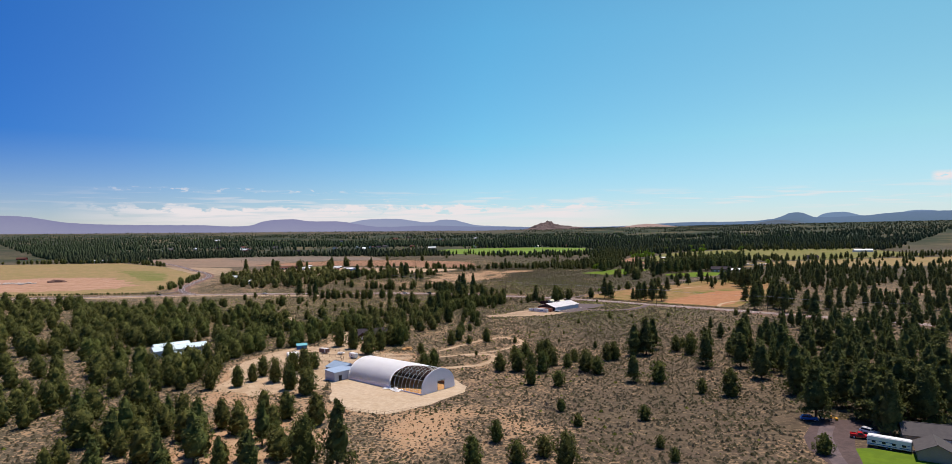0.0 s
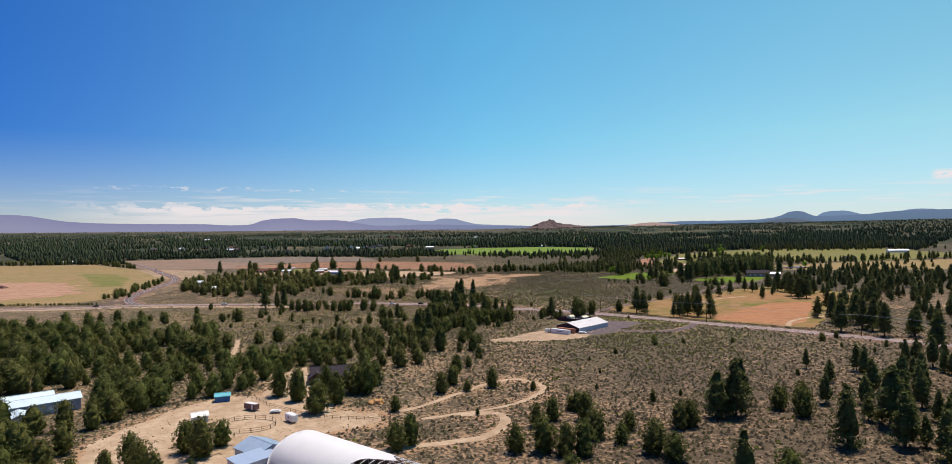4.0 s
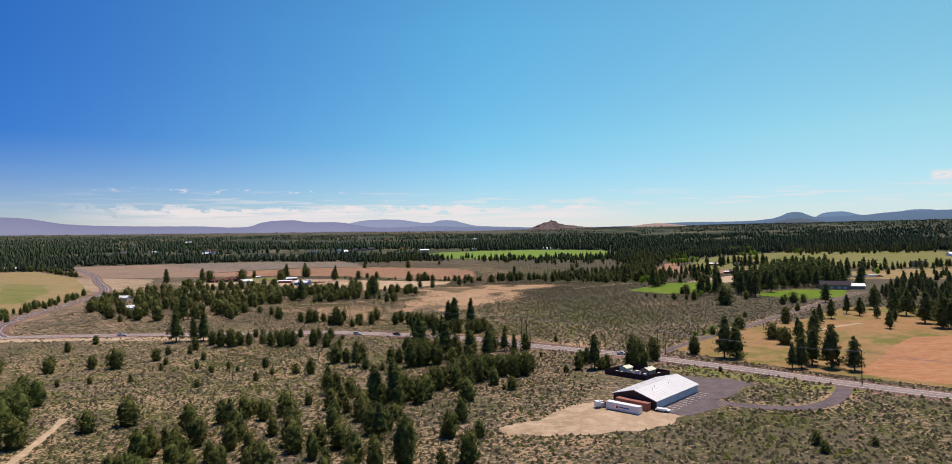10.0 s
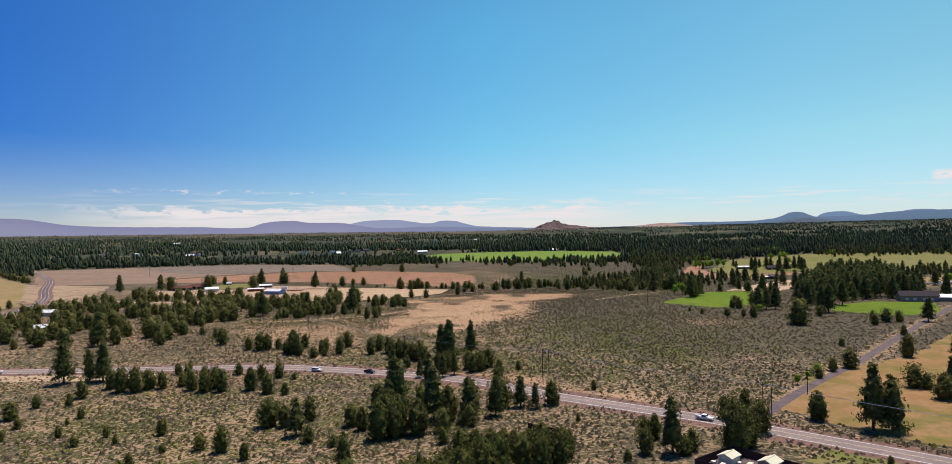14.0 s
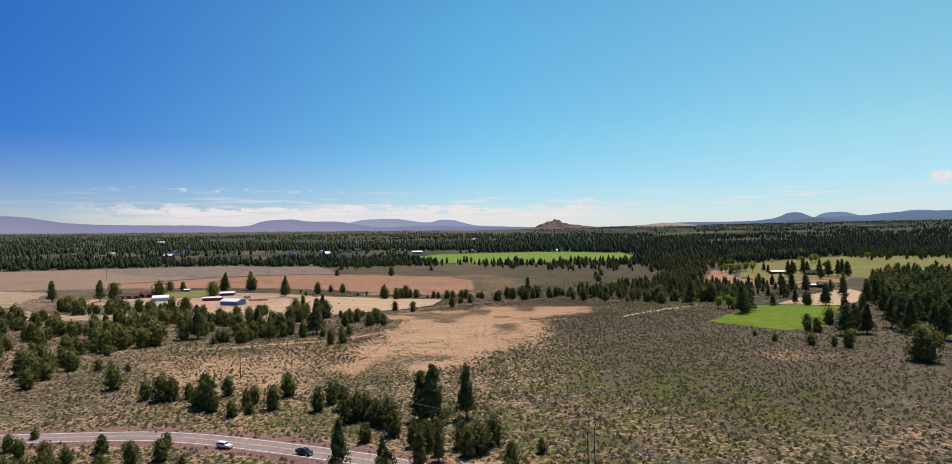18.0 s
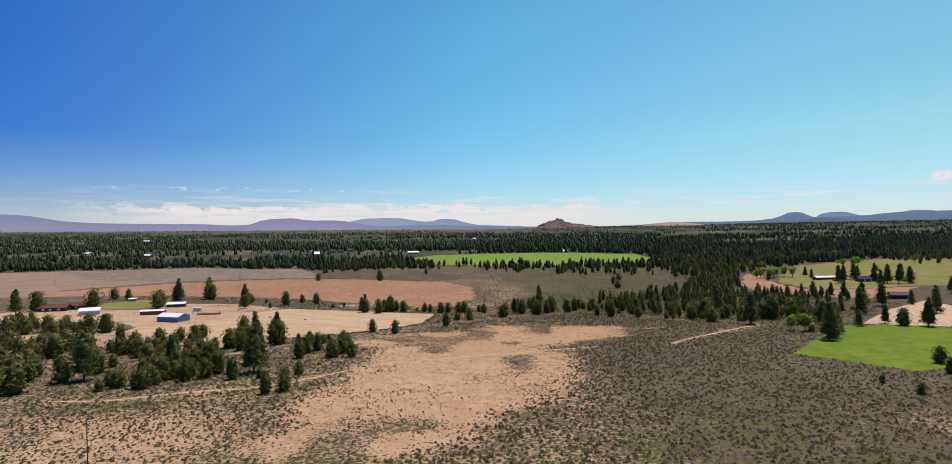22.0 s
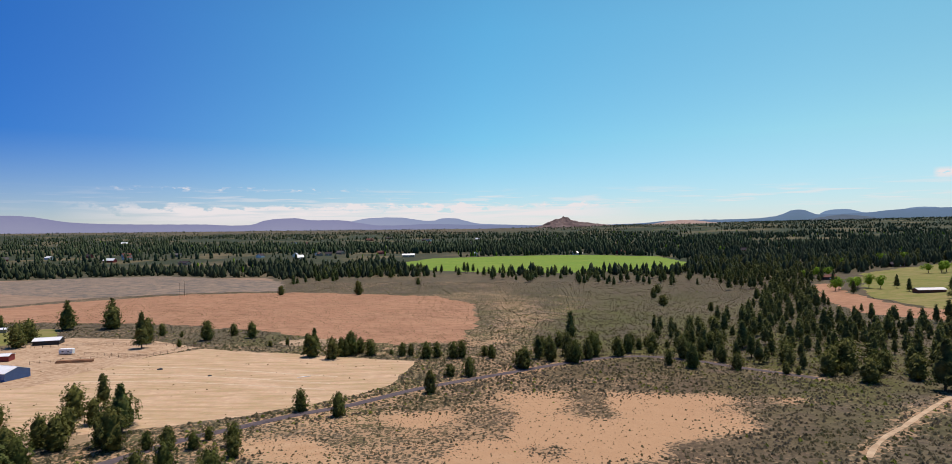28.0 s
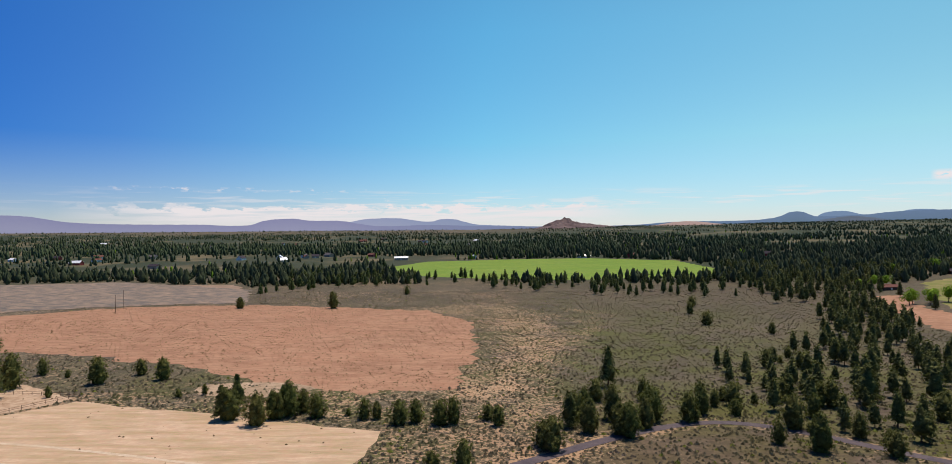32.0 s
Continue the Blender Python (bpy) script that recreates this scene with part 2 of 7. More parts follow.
TRACK_EAST = [(98, 905), (104, 912), (113, 921), (123, 929), (145, 948), (170, 968)]
TRACK_MEADOW = [(-150, 812), (-131, 813), (-108, 822), (-89, 826), (-77, 832), (-64, 844), (-40, 866), (10, 884), (60, 900)]
ROADS = [(HIGHWAY, 8.5), (SIDE_ROAD, 7), (DRIVE, 5), (PARKING_DRIVE, 4.5), (FARM_ROAD, 4), (HOUSE_DRIVE, 4), (TRAIL_WEST, 2), (TRAIL_LOOP, 2), (TRAIL_FORK, 3), (TRACK_EAST, 2), (TRACK_MEADOW, 1)]

# fields and yards
RED_FIELD = [(-430, 1240), (-354, 1318), (-285, 1362), (-185, 1372), (-42, 1342), (-6, 1290), (-2, 1220), (-2, 1155), (-12, 1095), (-44, 1083), (-87, 1100), (-139, 1137), (-195, 1160), (-290, 1180), (-420, 1190)]
GREY_FIELD = [(-640, 1560), (-579, 1611), (-439, 1625), (-236, 1500), (-198, 1385), (-292, 1373), (-373, 1340), (-500, 1400)]
PLOUGHED = [(-215, 990), (-180, 1000), (-165, 1051), (-147, 1075), (-77, 1053), (-30, 1037), (-36, 990), (-58, 964), (-81, 950), (-108, 937), (-135, 931), (-175, 943), (-212, 968)]
RANCH_YARD = [(-260, 1075), (-240, 1115), (-200, 1108), (-150, 1080), (-165, 1051), (-180, 996), (-215, 985), (-240, 1010), (-300, 1010), (-380, 1060), (-330, 1080)]
RANCH_LAWN = [(-330, 1100), (-300, 1150), (-272, 1150), (-250, 1118), (-256, 1108), (-268, 1085), (-300, 1082)]
TAN_WEST = [(-150, 900), (-110, 930), (-125, 940), (-200, 975), (-300, 955), (-390, 1004), (-448, 1150), (-600, 1210), (-520, 1060), (-400, 950), (-300, 930), (-220, 925)]
LEFT_FIELD = [(-1150, 1430), (-788, 1405), (-605, 1225), (-418, 950), (-356, 720), (-376, 674), (-501, 668), (-760, 690), (-1150, 760)]
MID_FIELD = [(-820, 1560), (-626, 1600), (-276, 1560), (-240, 1500), (-440, 1250), (-330, 1190), (-560, 1180), (-640, 1290)]
PASTURE = [(98, 581), (128, 622), (197, 661), (262, 720), (300, 720), (330, 640), (240, 540), (196, 480), (170, 500), (140, 525), (112, 556)]
STUBBLE = [(170, 541), (205, 580), (228, 600), (258, 600), (250, 579), (205, 505), (190, 492), (150, 523)]
LAWN = [(144, 874), (160, 895), (212, 956), (262, 952), (262, 937), (202, 845), (174, 836)]
LAWN_EAST = [(240, 806), (252, 832), (296, 852), (332, 836), (300, 785), (265, 775)]
GREEN_FIELD = [(-150, 1800), (-90, 1960), (60, 1985), (200, 1975), (320, 1870), (318, 1660), (264, 1580), (181, 1590), (97, 1580), (23, 1600), (-65, 1640), (-120, 1700)]
GREEN_MEADOW = [(345, 1310), (434, 1466), (499, 1505), (639, 1580), (900, 1500), (860, 1180), (600, 1090), (430, 1195), (362, 1188), (328, 1195), (332, 1276)]
TAN_MEADOW = [(400, 955), (420, 1040), (520, 1070), (900, 1120), (1000, 1000), (800, 880), (560, 900)]
EAST_YARD = [(268, 1190), (290, 1279), (339, 1385), (363, 1390), (338, 1339), (327, 1279), (318, 1206), (340, 1185), (399, 1185), (417, 1180), (350, 1115), (312, 1105), (300, 1130), (285, 1150)]
EAST_PADDOCK = [(228, 962), (290, 1030), (349, 1078), (330, 1000), (268, 945)]
ARENA_YARD = [(-62, 262), (-57, 240), (-46, 225), (-32, 221), (-18, 232), (-6, 252), (-4, 262), (-10, 275), (-30, 262), (-54, 284), (-64, 276)]
RANCH_DIRT = [(-112, 276), (-116, 297), (-113, 322), (-100, 348), (-78, 352), (-62, 345), (-52, 330), (-34, 330), (-34, 316), (-50, 308), (-58, 292), (-64, 276), (-66, 256), (-90, 248), (-104, 256)]
SHED_DIRT = [(-84, 352), (-86, 400), (-80, 402), (-70, 372), (-66, 350)]
CLEARING = [(-109, 205), (-105, 249), (-80, 240), (-62, 216), (-52, 168), (-88, 160)]
GRAVEL = [(6, 466), (20, 474), (30, 486), (42, 494), (58, 484), (68, 474), (58, 464), (41, 459), (24, 458), (8, 460)]
PARKING = [(58, 480), (60, 484), (80, 502), (72, 514), (84, 527), (100, 520), (104, 510), (94, 498), (84, 490), (80, 482), (66, 473)]
HOUSE_YARD = [(93, 178), (97, 189), (105, 200), (112, 206), (120, 204), (122, 196), (112, 188), (106, 178), (101, 166), (92, 164)]
HOUSE_LAWN = [(103, 178), (110, 178), (120, 172), (126, 166), (118, 150), (97, 150), (99, 164)]
BARE_NORTH = [(-43, 948), (-7, 951), (12, 974), (60, 970), (90, 967), (107, 961), (84, 954), (88, 943), (66, 936), (69, 915), (36, 905), (10, 884), (-20, 890), (-71, 921), (-64, 934)]
BARE_MEADOW = [(-71, 760), (-54, 780), (-62, 800), (-54, 830), (-49, 880), (-47, 905), (-9, 930), (13, 912), (44, 890), (38, 850), (30, 815), (4, 790), (-7, 765), (-47, 743)]
BARE_TOP = [(-9, 925), (15, 960), (93, 958), (80, 930), (57, 920), (13, 922)]
PALE_SCRUB = [(-60, 1345), (-10, 1400), (60, 1390), (110, 1330), (90, 1240), (50, 1180), (30, 1110), (10, 1075), (-5, 1085), (4, 1150), (10, 1230), (0, 1300)]
PALE_CORNER = [(-25, 1075), (-10, 1120), (4, 1150), (22, 1115), (22, 1085), (0, 1072)]
BARE_WEST = [(-80, 250), (-60, 225), (-56, 190), (-20, 180), (0, 190), (20, 205), (-10, 225), (-40, 215), (-66, 246)]
BARE_POLE = [(-150, 738), (-150, 792), (-98, 802), (-60, 772), (-36, 742), (-60, 722)]
RED_PATCH = [(125, 778), (149, 785), (167, 770), (155, 747), (130, 752), (121, 767)]
RUST_PATCH = [(48, 1012), (78, 1018), (104, 1008), (100, 979), (16, 983)]
RED_BANK = [(-45, 672), (-10, 658), (20, 640), (26, 628), (60, 600), (58, 593), (20, 625), (-10, 648)]
BARE = [(BARE_NORTH, 1.0), (BARE_MEADOW, 0.95), (BARE_TOP, 0.85), (PALE_SCRUB, 0.15), (PALE_CORNER, 0.2), (CLEARING, 0.75), (RANCH_DIRT, 0.9), (BARE_WEST, 0.6), (SHED_DIRT, 0.9), (RED_BANK, 0.6), (BARE_POLE, 0.3), (RED_PATCH, 0.22), (RUST_PATCH, 0.12)]
FIELDS = [RED_FIELD, GREY_FIELD, PLOUGHED, RANCH_YARD, RANCH_LAWN, LEFT_FIELD, MID_FIELD, PASTURE, LAWN, LAWN_EAST, GREEN_FIELD, GREEN_MEADOW, TAN_MEADOW, EAST_YARD, EAST_PADDOCK, ARENA_YARD, GRAVEL, PARKING, HOUSE_YARD, HOUSE_LAWN, TAN_WEST]


# ---- materials ----
def surface(name, build, rough=0.85, bump=None, metal=0.0, translucent=None, thinness=0.3):
    """A material whose colour build(nodes, place) gives."""
    mat = bpy.data.materials.new(name)
    mat.use_nodes = True
    m = Nodes(mat.node_tree)
    place = m.add("TexCoord").outputs["Object"]
    shader = m.add("BsdfPrincipled", Base_Color=build(m, place), Roughness=rough, Metallic=metal, Specular_IOR_Level=0.08 if rough > 0.72 else 0.4)
    if bump:
        scale, depth = bump
        m.feed(shader, "Normal", m.add("Bump", Strength=0.6, Distance=depth, Height=m.noise(place, scale, 5.0, 0.65)).outputs[0])
    out = shader.outputs[0]
    if translucent:
        thin = m.add("BsdfTranslucent", Color=translucent)
        out = m.add("MixShader", Fac=thinness, i1=out, i2=thin.outputs[0]).outputs[0]
    m.tree.links.new(out, m.add("OutputMaterial").inputs[0])
    return mat


def plain(name, a, b=None, scale=1.5, rough=0.7, metal=0.0, bump=None):
    """Paint, metal or wood: two close colours, mottled."""
    b = b or tuple(c * 0.78 for c in a)

    def build(m, p):
        base = m.mix(m.ramp(m.noise(p, scale, 5.0, 0.6), 0.3, 0.7), a, b)
        return m.mix(m.ramp(m.noise(p, scale * 9, 3.0), 0.35, 0.75, 0.0, 0.3), base, tuple(c * 0.6 for c in a))
    return surface(name, build, rough, bump, metal)


def earth(name, a, b, c, big=0.02, small=0.6, stretch=None, rough=0.95):
    """Soil or grass: broad stains, patches and grain."""
    def build(m, p):
        q = p
        if stretch:
            q = m.add("Mapping", Vector=p, Rotation=(0, 0, radians(stretch[0])), Scale=(1, stretch[1], 1)).outputs[0]
        broad = m.mix(m.ramp(m.noise(q, big, 5.0, 0.6), 0.4, 0.6), a, b)
        patch = m.mix(m.ramp(m.noise(q, big * 7, 4.0, 0.65), 0.42, 0.62, 0.0, 0.85), broad, c)
        return m.mix(m.ramp(m.noise(p, small, 4.0, 0.7), 0.4, 0.8, 0.0, 0.55), patch, tuple(0.55 * k for k in a))
    return surface(name, build, rough, (small * 2, 0.08))


TAN, TAN_PALE, RUST, SAGE, SAGE_DARK = (0.33, 0.21, 0.122), (0.42, 0.3, 0.19), (0.285, 0.155, 0.093), (0.12, 0.099, 0.066), (0.083, 0.07, 0.049)


def steppe(m, p):
    bare = m.add("Attribute", attribute_name="bare").outputs["Fac"]
    green = m.add("Attribute", attribute_name="green").outputs["Fac"]
    wood = m.add("Attribute", attribute_name="wood").outputs["Fac"]
    soil = m.mix(m.ramp(m.noise(p, 0.012, 4.0), 0.4, 0.75, 0.0, 0.8), TAN, RUST)
    soil = m.mix(m.ramp(m.noise(p, 0.22, 5.0, 0.65), 0.4, 0.68, 0.0, 0.7), soil, TAN_PALE)
    rust = m.add("Attribute", attribute_name="rust").outputs["Fac"]
    soil = m.mix(m.math("MULTIPLY", rust, 0.8), soil, (0.325, 0.2, 0.115))
    soil = m.mix(m.ramp(m.noise(p, 1.7, 3.0), 0.5, 0.8, 0.0, 0.5), soil, (0.2, 0.14, 0.09))
    # low brush: one spot a bush, closing up where the soil is not bare
    cell = m.add("TexVoronoi", Vector=p, Scale=0.8, Randomness=1.0)
    away = m.math("MULTIPLY_ADD", m.noise(p, 3.0, 3.0, 0.7), 0.5, m.math("SUBTRACT", cell.outputs["Distance"], 0.25))
    tone = m.add("SeparateXYZ", Vector=cell.outputs["Color"]).outputs[0]
    scant = m.math("ADD", bare, m.math("ADD", m.math("MULTIPLY_ADD", m.noise(p, 0.017, 3.0), 0.6, -0.3), m.math("MULTIPLY_ADD", m.noise(p, 0.13, 5.0, 0.7), 0.9, -0.45)))
    rim = m.math("MULTIPLY_ADD", scant, -0.85, 0.6)
    cover = m.ramp(m.math("SUBTRACT", away, rim), 0.06, -0.08)
    brush = m.mix(m.ramp(m.noise(p, 0.03, 4.0), 0.35, 0.65), SAGE, SAGE_DARK)
    brush = m.mix(m.ramp(m.noise(p, 0.07, 5.0, 0.7), 0.5, 0.68, 0.0, 0.6), brush, (0.115, 0.08, 0.068))
    brush = m.mix(m.math("MULTIPLY", green, m.ramp(m.noise(p, 0.05, 4.0, 0.65), 0.38, 0.58)), brush, (0.088, 0.092, 0.027))
    brush = m.mix(m.math("MULTIPLY", rust, 0.6), brush, (0.118, 0.078, 0.05))
    brush = m.mix(m.ramp(tone, 0.0, 1.0, 0.0, 0.7), brush, m.mix(1.0, brush, (0.42, 0.42, 0.45), "MULTIPLY"))
    litter = m.mix(m.ramp(scant, -0.2, 0.35), m.mix(0.68, soil, SAGE), soil)
    colour = m.mix(cover, litter, brush)
    forest = m.mix(m.ramp(m.noise(p, 0.006, 5.0, 0.65), 0.5, 0.66), (0.034, 0.042, 0.024), (0.12, 0.098, 0.055))
    return m.mix(wood, colour, forest)


STEPPE = surface("sagebrush_steppe", steppe, 0.95, (1.2, 0.15))
RED_SOIL = earth("red_ploughed_soil", (0.285, 0.152, 0.093), (0.24, 0.13, 0.08), (0.33, 0.195, 0.122), 0.012, 0.35, (8, 3.0))
GREY_SOIL = earth("grey_weedy_soil", (0.13, 0.11, 0.095), (0.1, 0.092, 0.082), (0.29, 0.21, 0.15), 0.012, 0.3, (0, 3.0))
TAN_SOIL = earth("tan_worked_soil", (0.47, 0.345, 0.235), (0.3, 0.235, 0.125), (0.39, 0.245, 0.16), 0.05, 0.3, (-10, 6.0))
PINK_SOIL = earth("pinkish_fallow_soil", (0.23, 0.155, 0.113), (0.165, 0.125, 0.092), (0.28, 0.195, 0.138), 0.008, 0.25, (0, 4.0))
BARE_SOIL = earth("worn_pink_soil", (0.36, 0.205, 0.135), (0.28, 0.165, 0.1), (0.42, 0.27, 0.19), 0.012, 0.25, (0, 3.0))
FARM_SOIL = earth("trodden_farm_soil", (0.36, 0.25, 0.165), (0.27, 0.175, 0.11), (0.43, 0.32, 0.22), 0.05, 0.5)
LOT_SOIL = earth("tan_weedy_lot", (0.3, 0.21, 0.135), (0.2, 0.15, 0.095), (0.38, 0.28, 0.19), 0.015, 0.4)
YARD_SOIL = earth("pale_packed_dirt", (0.4, 0.29, 0.19), (0.33, 0.235, 0.15), (0.47, 0.36, 0.25), 0.03, 0.5)
ARENA_SAND = earth("pale_arena_sand", (0.45, 0.35, 0.25), (0.41, 0.31, 0.21), (0.49, 0.39, 0.285), 0.05, 0.8)
PASTURE_GRASS = earth("dry_pasture_grass", (0.27, 0.152, 0.068), (0.125, 0.13, 0.03), (0.3, 0.18, 0.09), 0.018, 0.35)
STUBBLE_GRASS = earth("orange_stubble", (0.34, 0.155, 0.075), (0.28, 0.135, 0.07), (0.38, 0.205, 0.11), 0.02, 0.35, (40, 3.0))
HAY_GRASS = earth("dry_yellow_grass", (0.26, 0.19, 0.09), (0.3, 0.2, 0.105), (0.2, 0.17, 0.065), 0.009, 0.2, (75, 2.0))
LAWN_GRASS = earth("bright_lawn", (0.108, 0.17, 0.014), (0.14, 0.185, 0.02), (0.082, 0.135, 0.014), 0.02, 0.4)
CROP_GRASS = earth("irrigated_crop", (0.135, 0.21, 0.03), (0.17, 0.225, 0.04), (0.108, 0.18, 0.03), 0.008, 0.2, (5, 4.0))
MEADOW_GRASS = earth("olive_meadow", (0.165, 0.16, 0.05), (0.225, 0.18, 0.08), (0.12, 0.14, 0.034), 0.008, 0.2, (10, 3.0))
ASPHALT = earth("worn_grey_asphalt", (0.24, 0.19, 0.18), (0.28, 0.22, 0.205), (0.2, 0.16, 0.155), 0.05, 1.2, None, 0.85)
DARK_ASPHALT = earth("dark_purple_asphalt", (0.1, 0.079, 0.086), (0.12, 0.096, 0.101), (0.16, 0.122, 0.12), 0.04, 1.0, None, 0.9)
FARM_ASPHALT = earth("fresh_purple_asphalt", (0.07, 0.058, 0.066), (0.088, 0.072, 0.08), (0.11, 0.088, 0.09), 0.05, 1.0, None, 0.85)
GRAVEL_SOIL = earth("brown_gravel", (0.36, 0.255, 0.17), (0.28, 0.2, 0.125), (0.45, 0.335, 0.235), 0.03, 0.6)
DRIVE_ASPHALT = earth("red_brown_asphalt", (0.09, 0.064, 0.062), (0.11, 0.078, 0.074), (0.072, 0.054, 0.053), 0.05, 1.0, None, 0.85)
CINDER = earth("red_cinder_shoulder", (0.17, 0.1, 0.085), (0.14, 0.085, 0.074), (0.23, 0.14, 0.105), 0.08, 1.0)
WHITE_PAINT = plain("road_paint_white", (0.75, 0.74, 0.7), (0.5, 0.48, 0.45), 0.6)
YELLOW_PAINT = plain("road_paint_yellow", (0.6, 0.5, 0.3), (0.5, 0.42, 0.26), 0.6)


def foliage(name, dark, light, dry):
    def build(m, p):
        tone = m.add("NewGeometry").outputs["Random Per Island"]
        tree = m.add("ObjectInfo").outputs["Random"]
        # clump noise paints shaded hollows with dark and sunlit tufts with light
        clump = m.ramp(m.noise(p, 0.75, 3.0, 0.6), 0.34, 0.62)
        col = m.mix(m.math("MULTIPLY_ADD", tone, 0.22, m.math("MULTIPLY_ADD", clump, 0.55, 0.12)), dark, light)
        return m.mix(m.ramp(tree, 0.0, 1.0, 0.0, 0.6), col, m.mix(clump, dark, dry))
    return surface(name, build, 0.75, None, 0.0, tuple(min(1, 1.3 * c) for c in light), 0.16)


# conifers: the first colour is near-black, crown shade put into the leaf colour
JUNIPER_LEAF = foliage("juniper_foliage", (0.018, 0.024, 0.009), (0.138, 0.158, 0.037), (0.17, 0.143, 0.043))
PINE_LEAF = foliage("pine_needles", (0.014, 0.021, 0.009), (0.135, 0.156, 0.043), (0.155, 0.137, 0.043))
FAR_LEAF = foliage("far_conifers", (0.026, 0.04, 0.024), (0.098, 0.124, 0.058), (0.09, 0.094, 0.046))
POPLAR_LEAF = foliage("broad_leaves", (0.1, 0.17, 0.015), (0.22, 0.33, 0.03), (0.15, 0.25, 0.02))
BARK = plain("brown_bark", (0.13, 0.085, 0.06), (0.08, 0.055, 0.04), 2.0, 0.95)


def brush_colour(m, p):
    tone = m.add("NewGeometry").outputs["Random Per Island"]
    spot = m.noise(p, 0.03, 3.0)
    col = m.mix(tone, (0.075, 0.067, 0.041), (0.18, 0.157, 0.1))
    col = m.mix(m.ramp(m.noise(p, 0.05, 4.0), 0.5, 0.66, 0.0, 0.75), col, m.mix(tone, (0.09, 0.073, 0.063), (0.165, 0.132, 0.117)))
    return m.mix(m.ramp(spot, 0.47, 0.66, 0.0, 0.7), col, m.mix(tone, (0.075, 0.078, 0.026), (0.145, 0.143, 0.048)))


SAGEBRUSH = surface("sagebrush_leaves", brush_colour, 0.9, None, 0.0, (0.2, 0.175, 0.11), 0.35)
GREENBRUSH = foliage("green_brush", (0.085, 0.1, 0.02), (0.18, 0.195, 0.04), (0.17, 0.16, 0.045))
TUMBLE = foliage("brown_weeds", (0.1, 0.068, 0.036), (0.2, 0.145, 0.078), (0.15, 0.12, 0.058))

WHITE_FABRIC = surface("white_arena_fabric", lambda m, p: m.mix(m.ramp(m.noise(p, 0.3, 4.0), 0.3, 0.7), (0.97, 0.97, 0.97), (0.93, 0.93, 0.94)), 0.5)
WHITE_FABRIC.node_tree.nodes["Principled BSDF"].inputs["Specular IOR Level"].default_value = 1.0
LINING = plain("dark_brown_lining", (0.3, 0.17, 0.14), (0.22, 0.125, 0.105), 0.4, 0.8)
PALE_PANEL = plain("pale_lilac_panel", (0.74, 0.7, 0.8), (0.68, 0.64, 0.74), 0.4, 0.5)
STEEL = plain("galvanised_steel", (0.6, 0.6, 0.6), (0.48, 0.48, 0.49), 1.0, 0.4, 0.4)
BLUE_METAL = plain("blue_grey_sheet_metal", (0.36, 0.45, 0.58), (0.3, 0.38, 0.5), 0.4, 0.4, 0.15)
BLUE_ROOF = plain("pale_blue_metal_roof", (0.35, 0.45, 0.56), (0.29, 0.38, 0.5), 0.3, 0.4, 0.15)
BARN_BLUE = plain("bright_blue_sheet_metal", (0.12, 0.2, 0.42), (0.1, 0.17, 0.36), 0.5, 0.5, 0.1)
BLUE_WALL = plain("blue_painted_boards", (0.045, 0.155, 0.36), (0.035, 0.12, 0.3), 0.8, 0.6)
TURQUOISE = plain("turquoise_metal_roof", (0.10, 0.45, 0.52), (0.08, 0.38, 0.46), 0.6, 0.45)
CYAN_ROOF = plain("pale_cyan_metal_roof", (0.6, 0.73, 0.78), (0.52, 0.64, 0.7), 0.25, 0.45, 0.05)
WHITE_METAL = plain("white_metal_roof", (0.78, 0.79, 0.8), (0.66, 0.67, 0.69), 0.25, 0.4, 0.1)
GREY_METAL = plain("grey_metal_roof", (0.64, 0.615, 0.615), (0.57, 0.55, 0.55), 0.15, 0.5, 0.05)
WHITE_WALL = plain("white_siding", (0.74, 0.74, 0.74), (0.6, 0.61, 0.63), 0.4, 0.6)
LILAC_WALL = plain("pale_grey_siding", (0.50, 0.52, 0.60), (0.44, 0.46, 0.54), 0.4, 0.6)
BROWN_WALL = plain("dark_brown_siding", (0.065, 0.035, 0.028), (0.05, 0.028, 0.024), 0.6, 0.7)
TAN_WALL = plain("tan_siding", (0.34, 0.28, 0.21), (0.29, 0.235, 0.18), 0.5, 0.7)
RED_WALL = plain("red_barn_boards", (0.26, 0.035, 0.03), (0.2, 0.03, 0.028), 0.5, 0.6)
STOCK_BROWN = plain("dusty_brown_paint", (0.16, 0.085, 0.08), (0.2, 0.12, 0.11), 0.6, 0.7)
DARK_SHINGLE = plain("dark_purple_shingles", (0.036, 0.03, 0.038), (0.055, 0.045, 0.054), 0.8, 0.85)
GREY_SHINGLE = plain("grey_shingles", (0.1, 0.092, 0.092), (0.075, 0.07, 0.073), 0.8, 0.85)
RED_SHINGLE = plain("brown_red_shingles", (0.15, 0.065, 0.05), (0.11, 0.05, 0.042), 0.8, 0.85)
CREAM_ROOF = plain("cream_flat_roof", (0.68, 0.66, 0.5), (0.58, 0.56, 0.42), 0.7, 0.6)
DARK_GLASS = plain("dark_window_glass", (0.02, 0.024, 0.03), (0.03, 0.035, 0.045), 0.5, 0.08)
DOOR_DARK = plain("dark_doorway", (0.03, 0.028, 0.03), (0.022, 0.02, 0.022), 0.5, 0.6)
RUST_METAL = plain("rust_brown_container", (0.25, 0.075, 0.045), (0.30, 0.12, 0.08), 0.5, 0.7)
POLE_WOOD = plain("dark_pole_wood", (0.10, 0.065, 0.05), (0.07, 0.05, 0.04), 1.0, 0.9)
FENCE_WOOD = plain("weathered_fence_wood", (0.19, 0.125, 0.09), (0.13, 0.085, 0.065), 1.0, 0.9)
